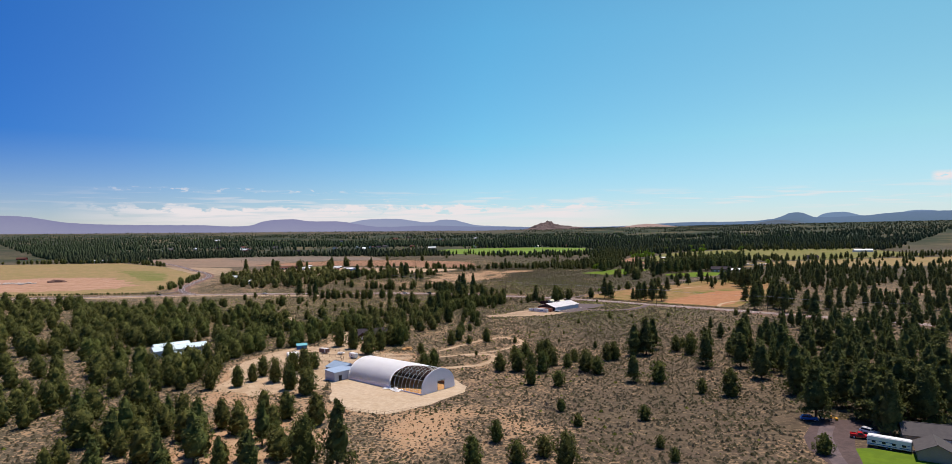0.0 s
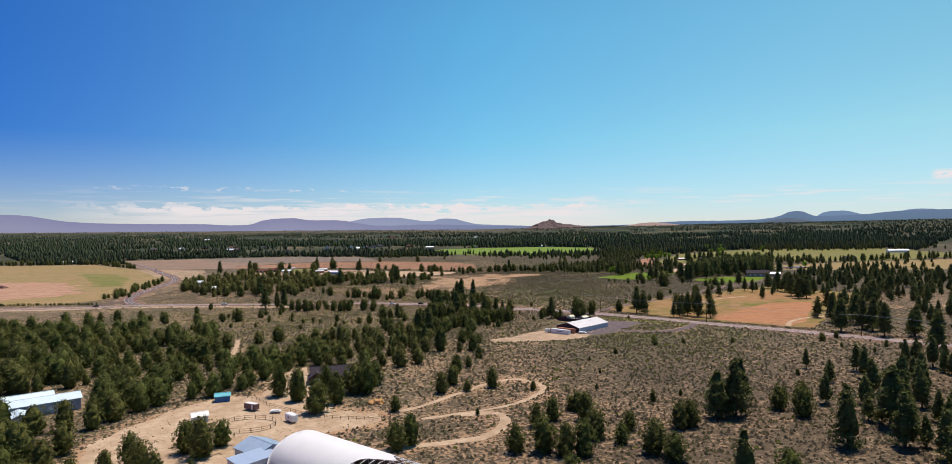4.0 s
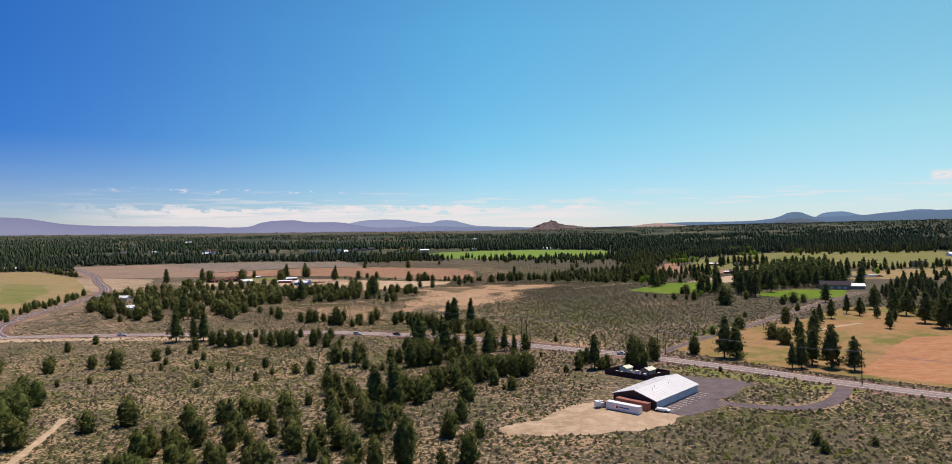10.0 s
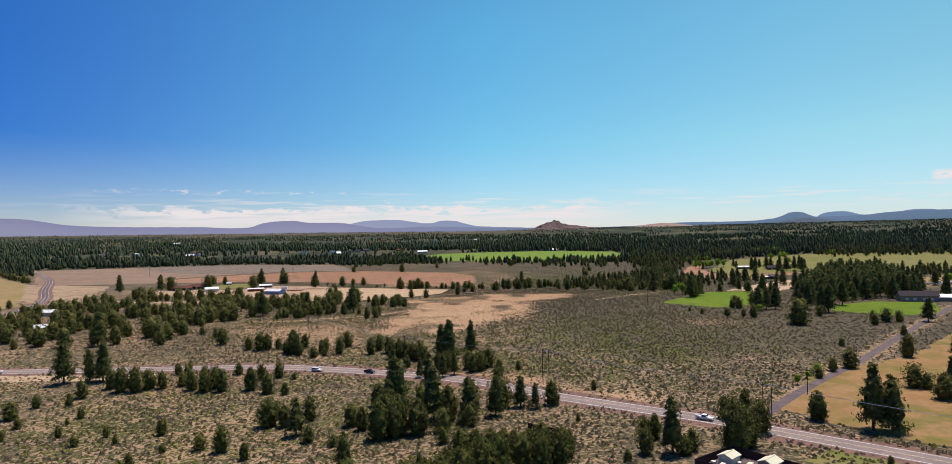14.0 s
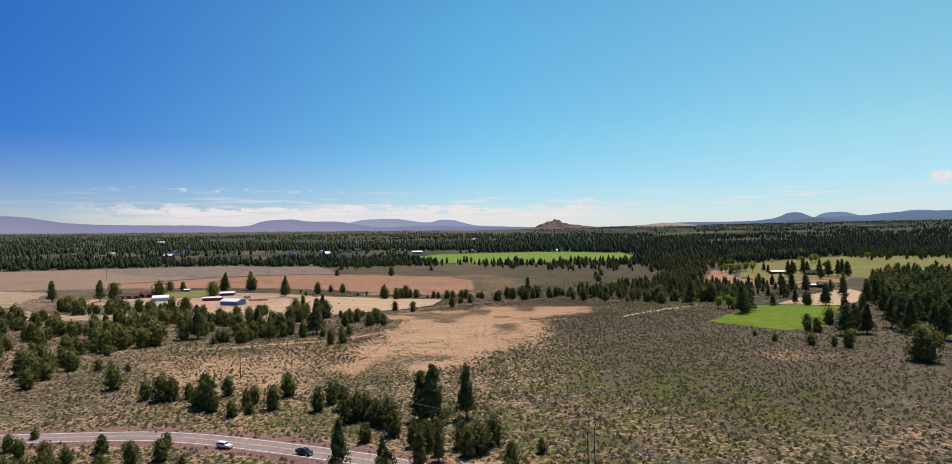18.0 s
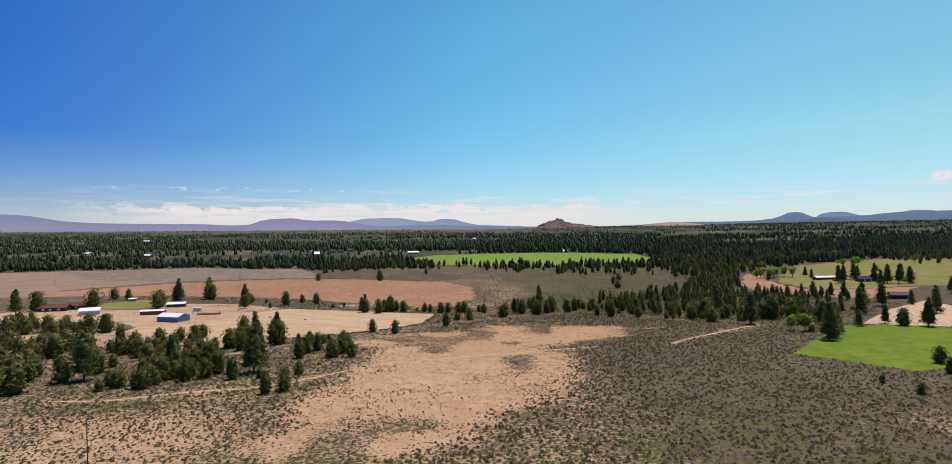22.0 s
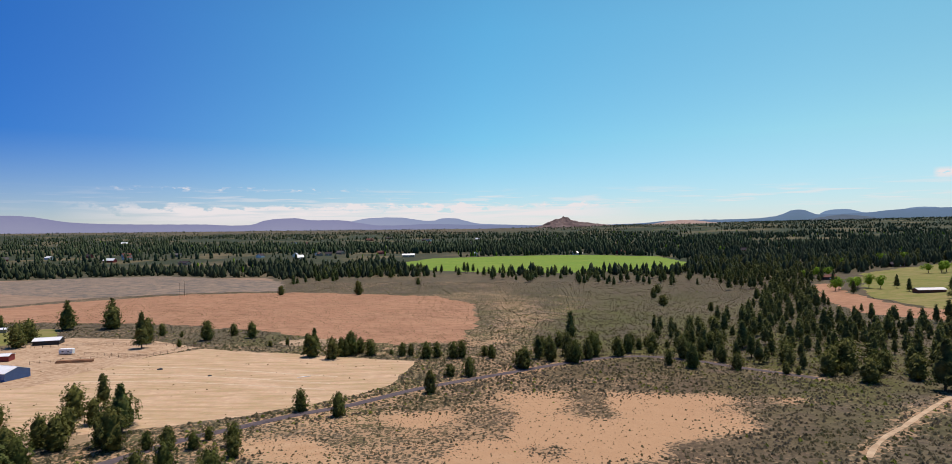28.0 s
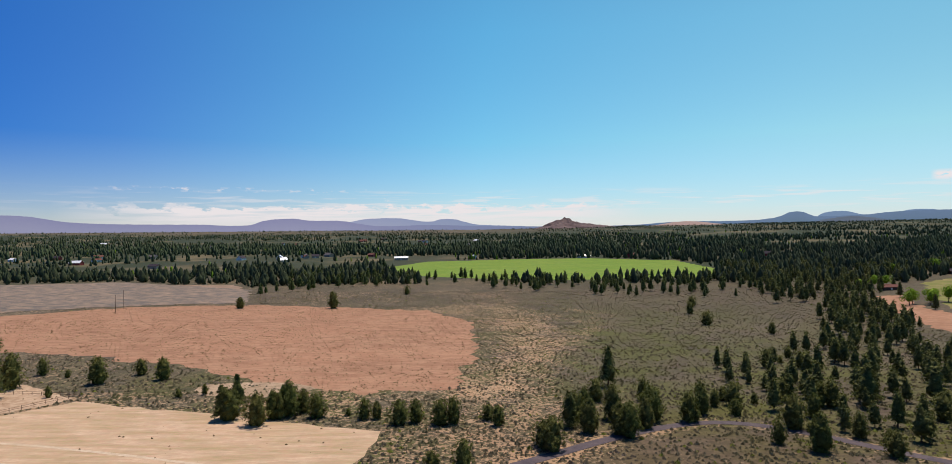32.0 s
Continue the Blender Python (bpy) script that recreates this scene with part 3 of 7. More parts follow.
FENCE_DARK = plain("dark_brown_slats", (0.075, 0.042, 0.04), (0.055, 0.032, 0.032), 1.0, 0.8)
WIRE = plain("dull_wire", (0.42, 0.42, 0.42), (0.35, 0.35, 0.36), 1.0, 0.5, 0.5)
RUBBER = plain("black_rubber", (0.02, 0.02, 0.02), (0.028, 0.027, 0.026), 2.0, 0.8)
WHITE_CAR = plain("white_car_paint", (0.78, 0.78, 0.78), (0.72, 0.72, 0.73), 0.5, 0.25)
RED_CAR = plain("red_car_paint", (0.45, 0.02, 0.025), (0.38, 0.018, 0.022), 0.5, 0.25)
BLUE_CAR = plain("blue_car_paint", (0.03, 0.13, 0.4), (0.028, 0.11, 0.35), 0.5, 0.25)
BLACK_CAR = plain("black_car_paint", (0.02, 0.02, 0.022), (0.03, 0.028, 0.028), 0.5, 0.25)
YELLOW_CAR = plain("yellow_machine_paint", (0.62, 0.33, 0.03), (0.5, 0.26, 0.03), 0.5, 0.4)
LOG_WOOD = plain("stacked_log_wood", (0.22, 0.11, 0.07), (0.3, 0.17, 0.1), 0.9, 0.9)
STRAW = earth("orange_straw", (0.45, 0.25, 0.10), (0.4, 0.21, 0.085), (0.5, 0.3, 0.14), 0.15, 1.5)
PALE_ROCK = plain("pale_broken_rock", (0.5, 0.44, 0.4), (0.4, 0.35, 0.32), 0.3, 0.95)
ROCK = plain("brown_rock", (0.19, 0.135, 0.11), (0.26, 0.19, 0.15), 0.02, 0.95)
BUTTE_SOIL = plain("brown_butte_scrub", (0.075, 0.06, 0.062), (0.165, 0.115, 0.105), 0.05, 0.95)
ORANGE_HILL = plain("bare_orange_hill", (0.3, 0.215, 0.18), (0.24, 0.18, 0.16), 0.008, 0.95)
BLUE_HILL = plain("wooded_dark_hill", (0.075, 0.1, 0.13), (0.06, 0.08, 0.11), 0.01, 0.95)


# ---- builders ----
def mesh_of(name, verts, faces, mat):
    me = bpy.data.meshes.new(name)
    me.from_pydata([tuple(v) for v in verts], [], faces)
    me.materials.append(mat)
    me.update()
    return me


def from_arrays(name, verts, faces, mat):
    """A mesh from arrays: verts n x 3, faces n x 3 or n x 4."""
    me = bpy.data.meshes.new(name)
    verts, faces = np.asarray(verts, np.float32), np.asarray(faces, np.int32)
    k = faces.shape[1]
    me.vertices.add(len(verts)), me.loops.add(faces.size), me.polygons.add(len(faces))
    me.vertices.foreach_set("co", verts.ravel())
    me.loops.foreach_set("vertex_index", faces.ravel())
    me.polygons.foreach_set("loop_start", np.arange(0, faces.size, k, dtype=np.int32))
    me.materials.append(mat)
    me.update(calc_edges=True)
    return me


def thing(name, at, turn, label, category, group=""):
    ob = new(name)
    ob.empty_display_size = 0.3
    ob.matrix_world = Matrix.Translation(at) @ Matrix.Rotation(radians(turn), 4, "Z")
    return tagged(ob, label, category, group)


def part(name, bm, mat, parent, label="", soften=0.0):
    """Links a bmesh as one mesh under a thing or a part, in the parent's own frame."""
    if soften:
        bmesh.ops.bevel(bm, geom=list(bm.edges), offset=soften, segments=1, affect="EDGES")
    bmesh.ops.recalc_face_normals(bm, faces=bm.faces)
    me = bpy.data.meshes.new(name)
    bm.to_mesh(me)
    bm.free()
    me.materials.append(mat)
    ob = new(name, me)
    ob.parent = parent
    return tagged(ob, label)


def box(x0, x1, y0, y1, z0, z1, bm=None):
    bm = bm or bmesh.new()
    m = Matrix.Translation(((x0 + x1) / 2, (y0 + y1) / 2, (z0 + z1) / 2)) @ Matrix.Diagonal((x1 - x0, y1 - y0, z1 - z0, 1))
    bmesh.ops.create_cube(bm, size=1, matrix=m)
    return bm


def rod(a, b, r0, r1=None, sides=6, bm=None):
    """A tapered bar from a to b."""
    bm = bm or bmesh.new()
    a, b = Vector(a), Vector(b)
    turn = (b - a).to_track_quat("Z", "Y").to_matrix().to_4x4()
    bmesh.ops.create_cone(bm, cap_ends=True, segments=sides, radius1=r0, radius2=r0 if r1 is None else r1, depth=(b - a).length, matrix=Matrix.Translation((a + b) / 2) @ turn)
    return bm


def prism(outline, z0, z1, bm=None):
    """An upright prism over an outline."""
    bm = bm or bmesh.new()
    low = [bm.verts.new((x, y, z0)) for x, y in outline]
    top = [bm.verts.new((x, y, z1)) for x, y in outline]
    bm.faces.new(low[::-1]), bm.faces.new(top)
    for k in range(len(outline)):
        j = (k + 1) % len(outline)
        bm.faces.new((low[k], low[j], top[j], top[k]))
    return bm


def profile(outline, x0, x1, bm=None):
    """A body with the outline (y, z) drawn along x."""
    bm = bm or bmesh.new()
    a = [bm.verts.new((x0, y, z)) for y, z in outline]
    b = [bm.verts.new((x1, y, z)) for y, z in outline]
    bm.faces.new(a), bm.faces.new(b[::-1])
    for k in range(len(outline)):
        j = (k + 1) % len(outline)
        bm.faces.new((a[k], b[k], b[j], a[j]))
    return bm


def patch(name, poly, mat, lift, label, step=9.0, ragged=1.2, kind="structure"):
    """A field or yard that lies on the ground, with a slightly ragged rim."""
    rim = []
    for (ax, ay), (bx, by) in zip(poly, poly[1:] + poly[:1]):
        count = max(1, int(math.hypot(bx - ax, by - ay) / 3.5))
        for k in range(count):
            x, y = ax + (bx - ax) * k / count, ay + (by - ay) * k / count
            rim.append((x + ragged * 2 * (float(value_noise(x, y, 7, 3)) - 0.5), y + ragged * 2 * (float(value_noise(x, y, 7, 5)) - 0.5)))
    xs, ys = [p[0] for p in rim], [p[1] for p in rim]
    gx, gy = np.meshgrid(np.arange(min(xs), max(xs), step), np.arange(min(ys), max(ys), step))
    gx, gy = gx.ravel(), gy.ravel()
    keep = inside(gx, gy, rim) > step * 0.4
    pts = [Vector(p) for p in rim] + [Vector(p) for p in zip(gx[keep], gy[keep])]
    edges = [(k, (k + 1) % len(rim)) for k in range(len(rim))]
    verts, _, faces, _, _, _ = geometry.delaunay_2d_cdt(pts, edges, [], 1, 0.01)
    z = land([v.x for v in verts], [v.y for v in verts]) + lift
    ob = new(name, mesh_of(name, [(v.x, v.y, h) for v, h in zip(verts, z)], faces, mat))
    return tagged(ob, label, "ground", "", kind)


def ribbon(name, line, across, mat, label="", parent=None, step=4.0, wobble=0.0):
    """A strip along a line. across: offsets to the right and lifts, from left to right."""
    pts = smooth(line, step)
    verts, faces, w = [], [], len(across)
    for k, (x, y) in enumerate(pts):
        ax, ay = pts[max(0, k - 1)]
        bx, by = pts[min(len(pts) - 1, k + 1)]
        d = math.hypot(bx - ax, by - ay) or 1
        rx, ry = (by - ay) / d, -(bx - ax) / d
        for j, (o, lift) in enumerate(across):
            o = o * (1 + wobble * (float(value_noise(k * 3.0 + 50 * j, 9, 5, 2)) - 0.5))
            px, py = x + rx * o, y + ry * o
            verts.append((px, py, ground_z(px, py) + lift))
        if k:
            for j in range(w - 1):
                i = (k - 1) * w + j
                faces.append((i, i + 1, i + w + 1, i + w))
    ob = new(name, mesh_of(name, verts, [f[::-1] for f in faces], mat))
    ob.parent = parent
    if label:
        tagged(ob, label, "road", "", "structure")
    return ob


# ---- ground ----
def spread(fine0, fine1, step, low, high, grow):
    out = list(np.arange(fine0, fine1 + 0.1, step))
    d, a = step, fine1
    while a < high:
        d *= grow
        a += d
        out.append(min(a, high))
    d, a = step, fine0
    while a > low:
        d *= grow
        a -= d
        out.insert(0, max(a, low))
    return np.array(out)


gx, gy = spread(-260, 260, 4.0, -6500, 6500, 1.07), spread(130, 1260, 4.0, -1500, 5150, 1.05)
mx, my = np.meshgrid(gx, gy)
mx, my = mx.ravel(), my.ravel()
cols = len(gx)
i = (np.arange(len(gy) - 1)[:, None] * cols + np.arange(cols - 1)[None, :]).ravel()
me = from_arrays("ground", np.stack((mx, my, land(mx, my)), 1), np.stack((i, i + 1, i + cols + 1, i + cols), 1), STEPPE)
bare = np.zeros(len(mx))
for poly, strength in BARE:
    bare = np.maximum(bare, strength * np.clip((inside(mx, my, poly) + 9) / 22, 0, 1) * np.clip(3.2 * (0.65 * value_noise(mx, my, 19, 21) + 0.35 * value_noise(mx, my, 55, 22) - 0.2), 0.0, 1))
for line, width in ROADS:
    bare = np.maximum(bare, 0.22 * np.clip(1 - (beside(mx, my, line) - width / 2) / 7, 0, 1))
# thick brush: by the arena, on the eastern flats and in the north
thick = 0.11 * np.clip((mx - 20) / 40, 0, 1) * np.clip((my - 180) / 60, 0, 1) * np.clip((560 - my) / 60, 0, 1)
thick += 0.2 * np.clip((mx - 20) / 30, 0, 1) * np.clip((270 - my) / 60, 0, 1)
thick += 0.16 * np.clip((my - 1075) / 30, 0, 1)
thick += 0.2 * np.clip((mx - 15) / 30, 0, 1) * np.clip((my - 960) / 30, 0, 1) * np.clip((1110 - my) / 30, 0, 1)
thick += 0.32 * np.clip((mx - 25) / 50, 0, 1) * np.clip((my - 640) / 60, 0, 1)
bare -= thick * (1 - np.clip(bare * 3.5, 0, 1))
green = np.clip(hill(mx, my, -150, 545, 125) + hill(mx, my, 55, 700, 60) + hill(mx, my, -30, 720, 50) * 0.6 + hill(mx, my, -110, 815, 40) + hill(mx, my, -60, 980, 45) + hill(mx, my, 120, 800, 50) * 0.25 + hill(mx, my, 110, 480, 40) + hill(mx, my, 120, 1030, 60) + 0.8 * hill(mx, my, 70, 1230, 110) + 0.6 * hill(mx, my, -90, 1110, 60) + 0.14 * value_noise(mx, my, 60, 9), 0, 1)
wood = np.clip((my - 1480 + 0.1 * np.abs(mx)) / 260, 0, 1) * np.clip(0.45 + value_noise(mx, my, 240, 4), 0, 1)
wood = np.maximum(wood, np.clip((my - 1900) / 400, 0, 1))
wood *= 1 - 0.75 * np.clip((my - 3500) / 400, 0, 1) * np.clip((600 - mx) / 300, 0, 1)
for key, values in (("rust", np.clip(1.4 * hill(mx, my, 25, 945, 42) + hill(mx, my, 142, 765, 18) + 0.8 * hill(mx, my, 60, 1000, 40) + 0.75 * np.clip((470 - my) / 120, 0, 1) * np.clip((mx + 60) / 60, 0, 1), 0, 1)), ("bare", bare), ("green", green), ("wood", wood)):
    me.attributes.new(key, "FLOAT", "POINT").data.foreach_set("value", values.astype(np.float32))
me.shade_smooth()
ground = tagged(new("ground", me), "grey-green sagebrush steppe with pale bare soil between the brush", "ground", "", "structure")

patch("hay_field", LEFT_FIELD, HAY_GRASS, 0.05, "dry yellow hay field with bare reddish patches", 30, 3)
patch("field_bare_patch", [(-760, 720), (-760, 900), (-640, 960), (-540, 930), (-470, 850), (-425, 790), (-440, 740), (-520, 715)], BARE_SOIL, 0.09, "pinkish bare soil worn into a hay field", 25, 14)
patch("field_green_strip", [(-640, 1120), (-560, 1090), (-480, 985), (-440, 890), (-420, 850), (-455, 860), (-520, 960)], MEADOW_GRASS, 0.08, "olive green strip of grass in a hay field", 25, 8)
patch("mid_fallow_field", MID_FIELD, PINK_SOIL, 0.05, "pinkish tan fallow field below the far wood", 30, 4)
patch("red_field", RED_FIELD, RED_SOIL, 0.05, "smooth reddish ploughed field with small weeds", 16, 5)
patch("grey_field", GREY_FIELD, GREY_SOIL, 0.1, "grey weedy field with pale streaks", 25, 5)
patch("tan_field", PLOUGHED, TAN_SOIL, 0.05, "tan worked field with faint cart tracks", 10, 1.2)
patch("west_dirt", TAN_WEST, LOT_SOIL, 0.03, "pale tan dirt lots beside the farm trees", 20, 4)
patch("ranch_yard", RANCH_YARD, FARM_SOIL, 0.06, "pale packed dirt of a farm yard", 10, 2)
patch("ranch_lawn", RANCH_LAWN, MEADOW_GRASS, 0.08, "green grass beside the farm buildings", 14, 2)
patch("dry_pasture", PASTURE, PASTURE_GRASS, 0.05, "orange dry pasture with green patches", 12, 2)
patch("stubble_field", STUBBLE, STUBBLE_GRASS, 0.09, "mown orange stubble field with faint lines", 12, 0.8)
patch("lawn", LAWN, LAWN_GRASS, 0.06, "bright green irrigated lawn among sagebrush", 10, 1.2)
patch("house_lawn_east", LAWN_EAST, LAWN_GRASS, 0.06, "bright green lawn below a house", 10, 1.5)
patch("green_field", GREEN_FIELD, CROP_GRASS, 0.06, "broad light green irrigated field before dark woods", 40, 5)
patch("green_meadow", GREEN_MEADOW, MEADOW_GRASS, 0.05, "olive green meadow with dry stripes", 35, 5)
patch("tan_meadow", TAN_MEADOW, HAY_GRASS, 0.04, "yellow dry meadow beyond the trees", 35, 6)
patch("east_yard", EAST_YARD, RED_SOIL, 0.05, "reddish bare dirt yard before barns", 14, 4)
patch("east_paddock", EAST_PADDOCK, YARD_SOIL, 0.06, "pale tan fenced paddock", 10, 1)
patch("arena_yard", ARENA_YARD, ARENA_SAND, 0.06, "smooth pale sand yard beside the riding arena", 4, 1.3)
patch("ranch_dirt", RANCH_DIRT, YARD_SOIL, 0.05, "pale packed dirt round the sheds", 6, 4.0)
patch("shed_dirt", SHED_DIRT, YARD_SOIL, 0.04, "pale dirt lane between junipers", 6, 1.0)
patch("gravel_yard", GRAVEL, GRAVEL_SOIL, 0.05, "pale gravel yard beside the metal building", 4, 2.4)
patch("grass_verge", [(82, 536), (92, 545), (112, 528), (140, 499), (134, 493), (112, 508), (98, 522)], MEADOW_GRASS, 0.05, "strip of green grass between car park and highway", 4, 1.8)
patch("parking", PARKING, DARK_ASPHALT, 0.09, "dark asphalt car park of the metal building", 3, 2.2)
patch("house_drive", HOUSE_YARD, DRIVE_ASPHALT, 0.07, "red-brown asphalt turning place before a house", 5, 0.3)
patch("house_lawn", HOUSE_LAWN, LAWN_GRASS, 0.06, "bright green mown lawn beside a house", 5, 0.4)

# roads: shoulders, asphalt and lines
highway = ribbon("highway", HIGHWAY, [(-4.3, 0.16), (0, 0.24), (4.3, 0.16)], ASPHALT, "two-lane grey asphalt highway with white edge lines")
tagged(ribbon("highway_shoulder", HIGHWAY, [(-8.5, 0.0), (-4.2, 0.13), (4.2, 0.13), (8.5, 0.0)], CINDER, "reddish cinder shoulder of the highway", None, 4.0, 0.35), "", "road")
for side in (-3.6, 3.6):
    ribbon("edge_line", HIGHWAY, [(side - 0.14, 0.2), (side + 0.14, 0.2)], WHITE_PAINT, "", highway)
for side in (-0.22, 0.22):
    ribbon("centre_line", HIGHWAY, [(side - 0.07, 0.25), (side + 0.07, 0.25)], YELLOW_PAINT, "", highway)
side_road = ribbon("side_road", SIDE_ROAD, [(-3.6, 0.17), (0, 0.25), (3.6, 0.17)], DARK_ASPHALT, "grey asphalt side road with pale edge lines")
ribbon("side_road_shoulder", SIDE_ROAD, [(-7, 0.0), (-3.5, 0.12), (3.5, 0.12), (8, 0.0)], CINDER, "reddish dirt shoulder of the side road", None, 4.0, 0.3)
for side in (-3.2, 0.0, 3.2):
    ribbon("edge_line", SIDE_ROAD, [(side - 0.12, 0.26), (side + 0.12, 0.26)], WHITE_PAINT, "", side_road)
ribbon("slip_road", SLIP_ROAD, [(-2.5, 0.15), (2.5, 0.15)], DARK_ASPHALT, "short asphalt slip road at the junction")
ribbon("verge", [(-420, 636), (-370, 640), (-315, 649), (-261, 657), (-203, 664), (-150, 668)], [(-5, 0.05), (5, 0.05)], YARD_SOIL, "wide pale dirt verge of the highway", None, 4.0, 0.5)
ribbon("drive", DRIVE, [(-1.9, 0.08), (0, 0.12), (1.9, 0.08)], DARK_ASPHALT, "narrow purple-grey asphalt drive")
ribbon("parking_drive", PARKING_DRIVE, [(-2.6, 0.1), (2.6, 0.1)], DARK_ASPHALT, "dark asphalt drive to the car park", None, 3.0, 0.15)
ribbon("farm_road", FARM_ROAD, [(-2.0, 0.09), (0, 0.12), (2.0, 0.09)], FARM_ASPHALT, "narrow dark purple farm road")
ribbon("house_lane", HOUSE_DRIVE, [(-2.0, 0.09), (2.0, 0.09)], DARK_ASPHALT, "short asphalt lane to a house")
for name, line, w in (("west_trail", TRAIL_WEST, 1.1), ("loop_trail", TRAIL_LOOP, 1.0), ("fork_trail", TRAIL_FORK, 1.6), ("east_track", TRACK_EAST, 0.7), ("meadow_track", TRACK_MEADOW, 0.5)):
    ribbon(name, line, [(-w, 0.05), (w, 0.05)], YARD_SOIL, "pale sandy foot trail through sagebrush", None, 2.5, 0.8)
for line in ([(175, 610), (200, 632), (230, 648)], [(186, 488), (196, 505), (214, 520), (240, 530)]):
    ribbon("field_track", line, [(-1.4, 0.12), (1.4, 0.12)], YARD_SOIL, "pale dirt track into the stubble field", None, 3.0, 0.4)
for shift in (0, 14, 31):
    ribbon("wheel_track", [(-168, 1004 + shift), (-120, 1000 + 0.8 * shift), (-60, 985 + 0.7 * shift)], [(-0.6, 0.07), (0.6, 0.07)], ARENA_SAND, "faint pale wheel track on the tan field", None, 4.0, 0.9)
patch("worn_corner", [(-89 + 24 * math.cos(k * 0.42), 1092 + 12 * math.sin(k * 0.42)) for k in range(15)], LOT_SOIL, 0.09, "tan weedy corner of the red field", 5, 2.0)


# ---- trees ----
def tuft_cloud(rng, centres, outward, size, per):
    """Small leaf blades about the given centres, facing outward like shingles."""
    c = np.repeat(centres, per, 0) + rng.normal(0, size * 0.45, (len(centres) * per, 3))
    d = np.repeat(outward, per, 0)
    d = d / (np.linalg.norm(d, axis=1, keepdims=True) + 1e-6) + rng.normal(0, 0.28, c.shape)
    d /= np.linalg.norm(d, axis=1, keepdims=True) + 1e-6
    side = np.cross(d, rng.normal(0, 1, c.shape))
    side /= np.linalg.norm(side, axis=1, keepdims=True) + 1e-6
    along = np.cross(side, d) + 0.4 * d
    s = size * rng.uniform(0.6, 1.35, (len(c), 1))
    tris = np.stack((c - side * s * 0.5, c + side * s * 0.5, c + along * s * 1.1), 1)
    return tris.reshape(-1, 3)


def crown_points(rng, kind, count):
    """Tuft centres of a crown 10 m high and the ways that they point."""
    out, way = [], []
    if kind == "juniper":
        low, wide = rng.uniform(0.0, 0.6), rng.uniform(3.0, 4.2)
        tip, full = rng.uniform(0.36, 0.58), rng.uniform(1.7, 3.2)
        clumps = []
        for k in range(64):
            u = ((k + rng.uniform(0, 1)) / 64) ** 1.15
            a = 2.4 * k + rng.uniform(-0.5, 0.5)
            r = wide * min(1.0, 0.55 + 2.2 * u) * (1 - u ** full) ** tip * rng.uniform(0.62, 1.05)
            clumps.append((r * math.cos(a), r * math.sin(a), low + 0.4 + u * (9.2 - low), rng.uniform(0.38, 0.75), a, u))
        for k in range(count):
            x, y, z, s, a, u = clumps[k % 64]
            d = rng.normal(0, 1, 3)
            d *= s * rng.uniform(0.5, 1.0) / np.linalg.norm(d)
            out.append((x + d[0], y + d[1], max(0.15, z + d[2] * 1.15)))
            way.append((math.cos(a) + d[0] * 1.4, math.sin(a) + d[1] * 1.4, 0.5 + 0.7 * u + d[2]))
    elif kind == "pine":
        boughs = [(rng.uniform(0, 6.28), u, rng.uniform(0.7, 1.15)) for u in np.linspace(rng.uniform(0.1, 0.26), 0.98, 44)]
        wide, sharp = rng.uniform(2.8, 3.6), rng.uniform(0.48, 0.8)
        for j in range(count):
            b, u, long = boughs[int(len(boughs) * rng.uniform(0, 1) ** 1.25)]
            u += rng.normal(0, 0.01)
            reach = wide * max(0, 1 - u) ** sharp * long * min(1, 3.2 * u + 0.3) + 0.2
            s = rng.uniform(0.12, 1.0) ** 0.6
            a = b + rng.normal(0, 0.36)
            out.append((reach * s * math.cos(a), reach * s * math.sin(a), 10 * u - 0.3 * s * reach * (1 - u) + 0.1))
            way.append((math.cos(a), math.sin(a), 0.25 + u))
    else:
        lobes = [(rng.normal(0, 1.7), rng.normal(0, 1.7), rng.uniform(4, 8.4), rng.uniform(1.4, 2.2)) for _ in range(9)]
        for _ in range(count):
            x, y, z, r = lobes[int(rng.integers(0, len(lobes)))]
            d = rng.normal(0, 1, 3)
            d /= np.linalg.norm(d)
            out.append((x + r * d[0], y + r * d[1], z + r * d[2] * 0.9))
            way.append(tuple(d + np.array((0, 0, 0.3))))
    return np.array(out), np.array(way)


def core(rng, kind):
    """The close inner mass of a crown, lumpy, that stops the light."""
    verts, faces, rings, sides = [], [], 9, 9
    low, high, wide = {"juniper": (0.3, 9.2, 2.75), "pine": (1.9, 9.6, 2.1), "poplar": (3.0, 9.0, 2.4)}[kind]
    for k in range(rings):
        u = k / (rings - 1)
        girth = 1.05 * (1.02 - u) ** 0.62 * min(1, 0.55 + 2.5 * u) if kind == "pine" else min(1, 0.6 + 2.0 * u) * (1.01 - u ** 2.4) ** 0.5
        for j in range(sides):
            a = 6.283 * j / sides + 0.35 * k
            r = wide * girth * rng.uniform(0.62, 1.12)
            verts.append((r * math.cos(a), r * math.sin(a), low + (high - low) * u + rng.normal(0, 0.3)))
    for k in range(rings - 1):
        for j in range(sides):
            a, b = k * sides + j, k * sides + (j + 1) % sides
            faces += [(a, b, b + sides), (a, b + sides, a + sides)]
    return np.array(verts), np.array(faces)


def crown_mesh(kind, seed, count, per, size):
    rng = np.random.default_rng(seed)
    c, w = crown_points(rng, kind, count)
    tris = tuft_cloud(rng, c, w, size, per)
    cv, cf = core(rng, kind)
    return np.concatenate((tris, cv)), np.concatenate((np.arange(len(tris)).reshape(-1, 3), cf + len(tris)))


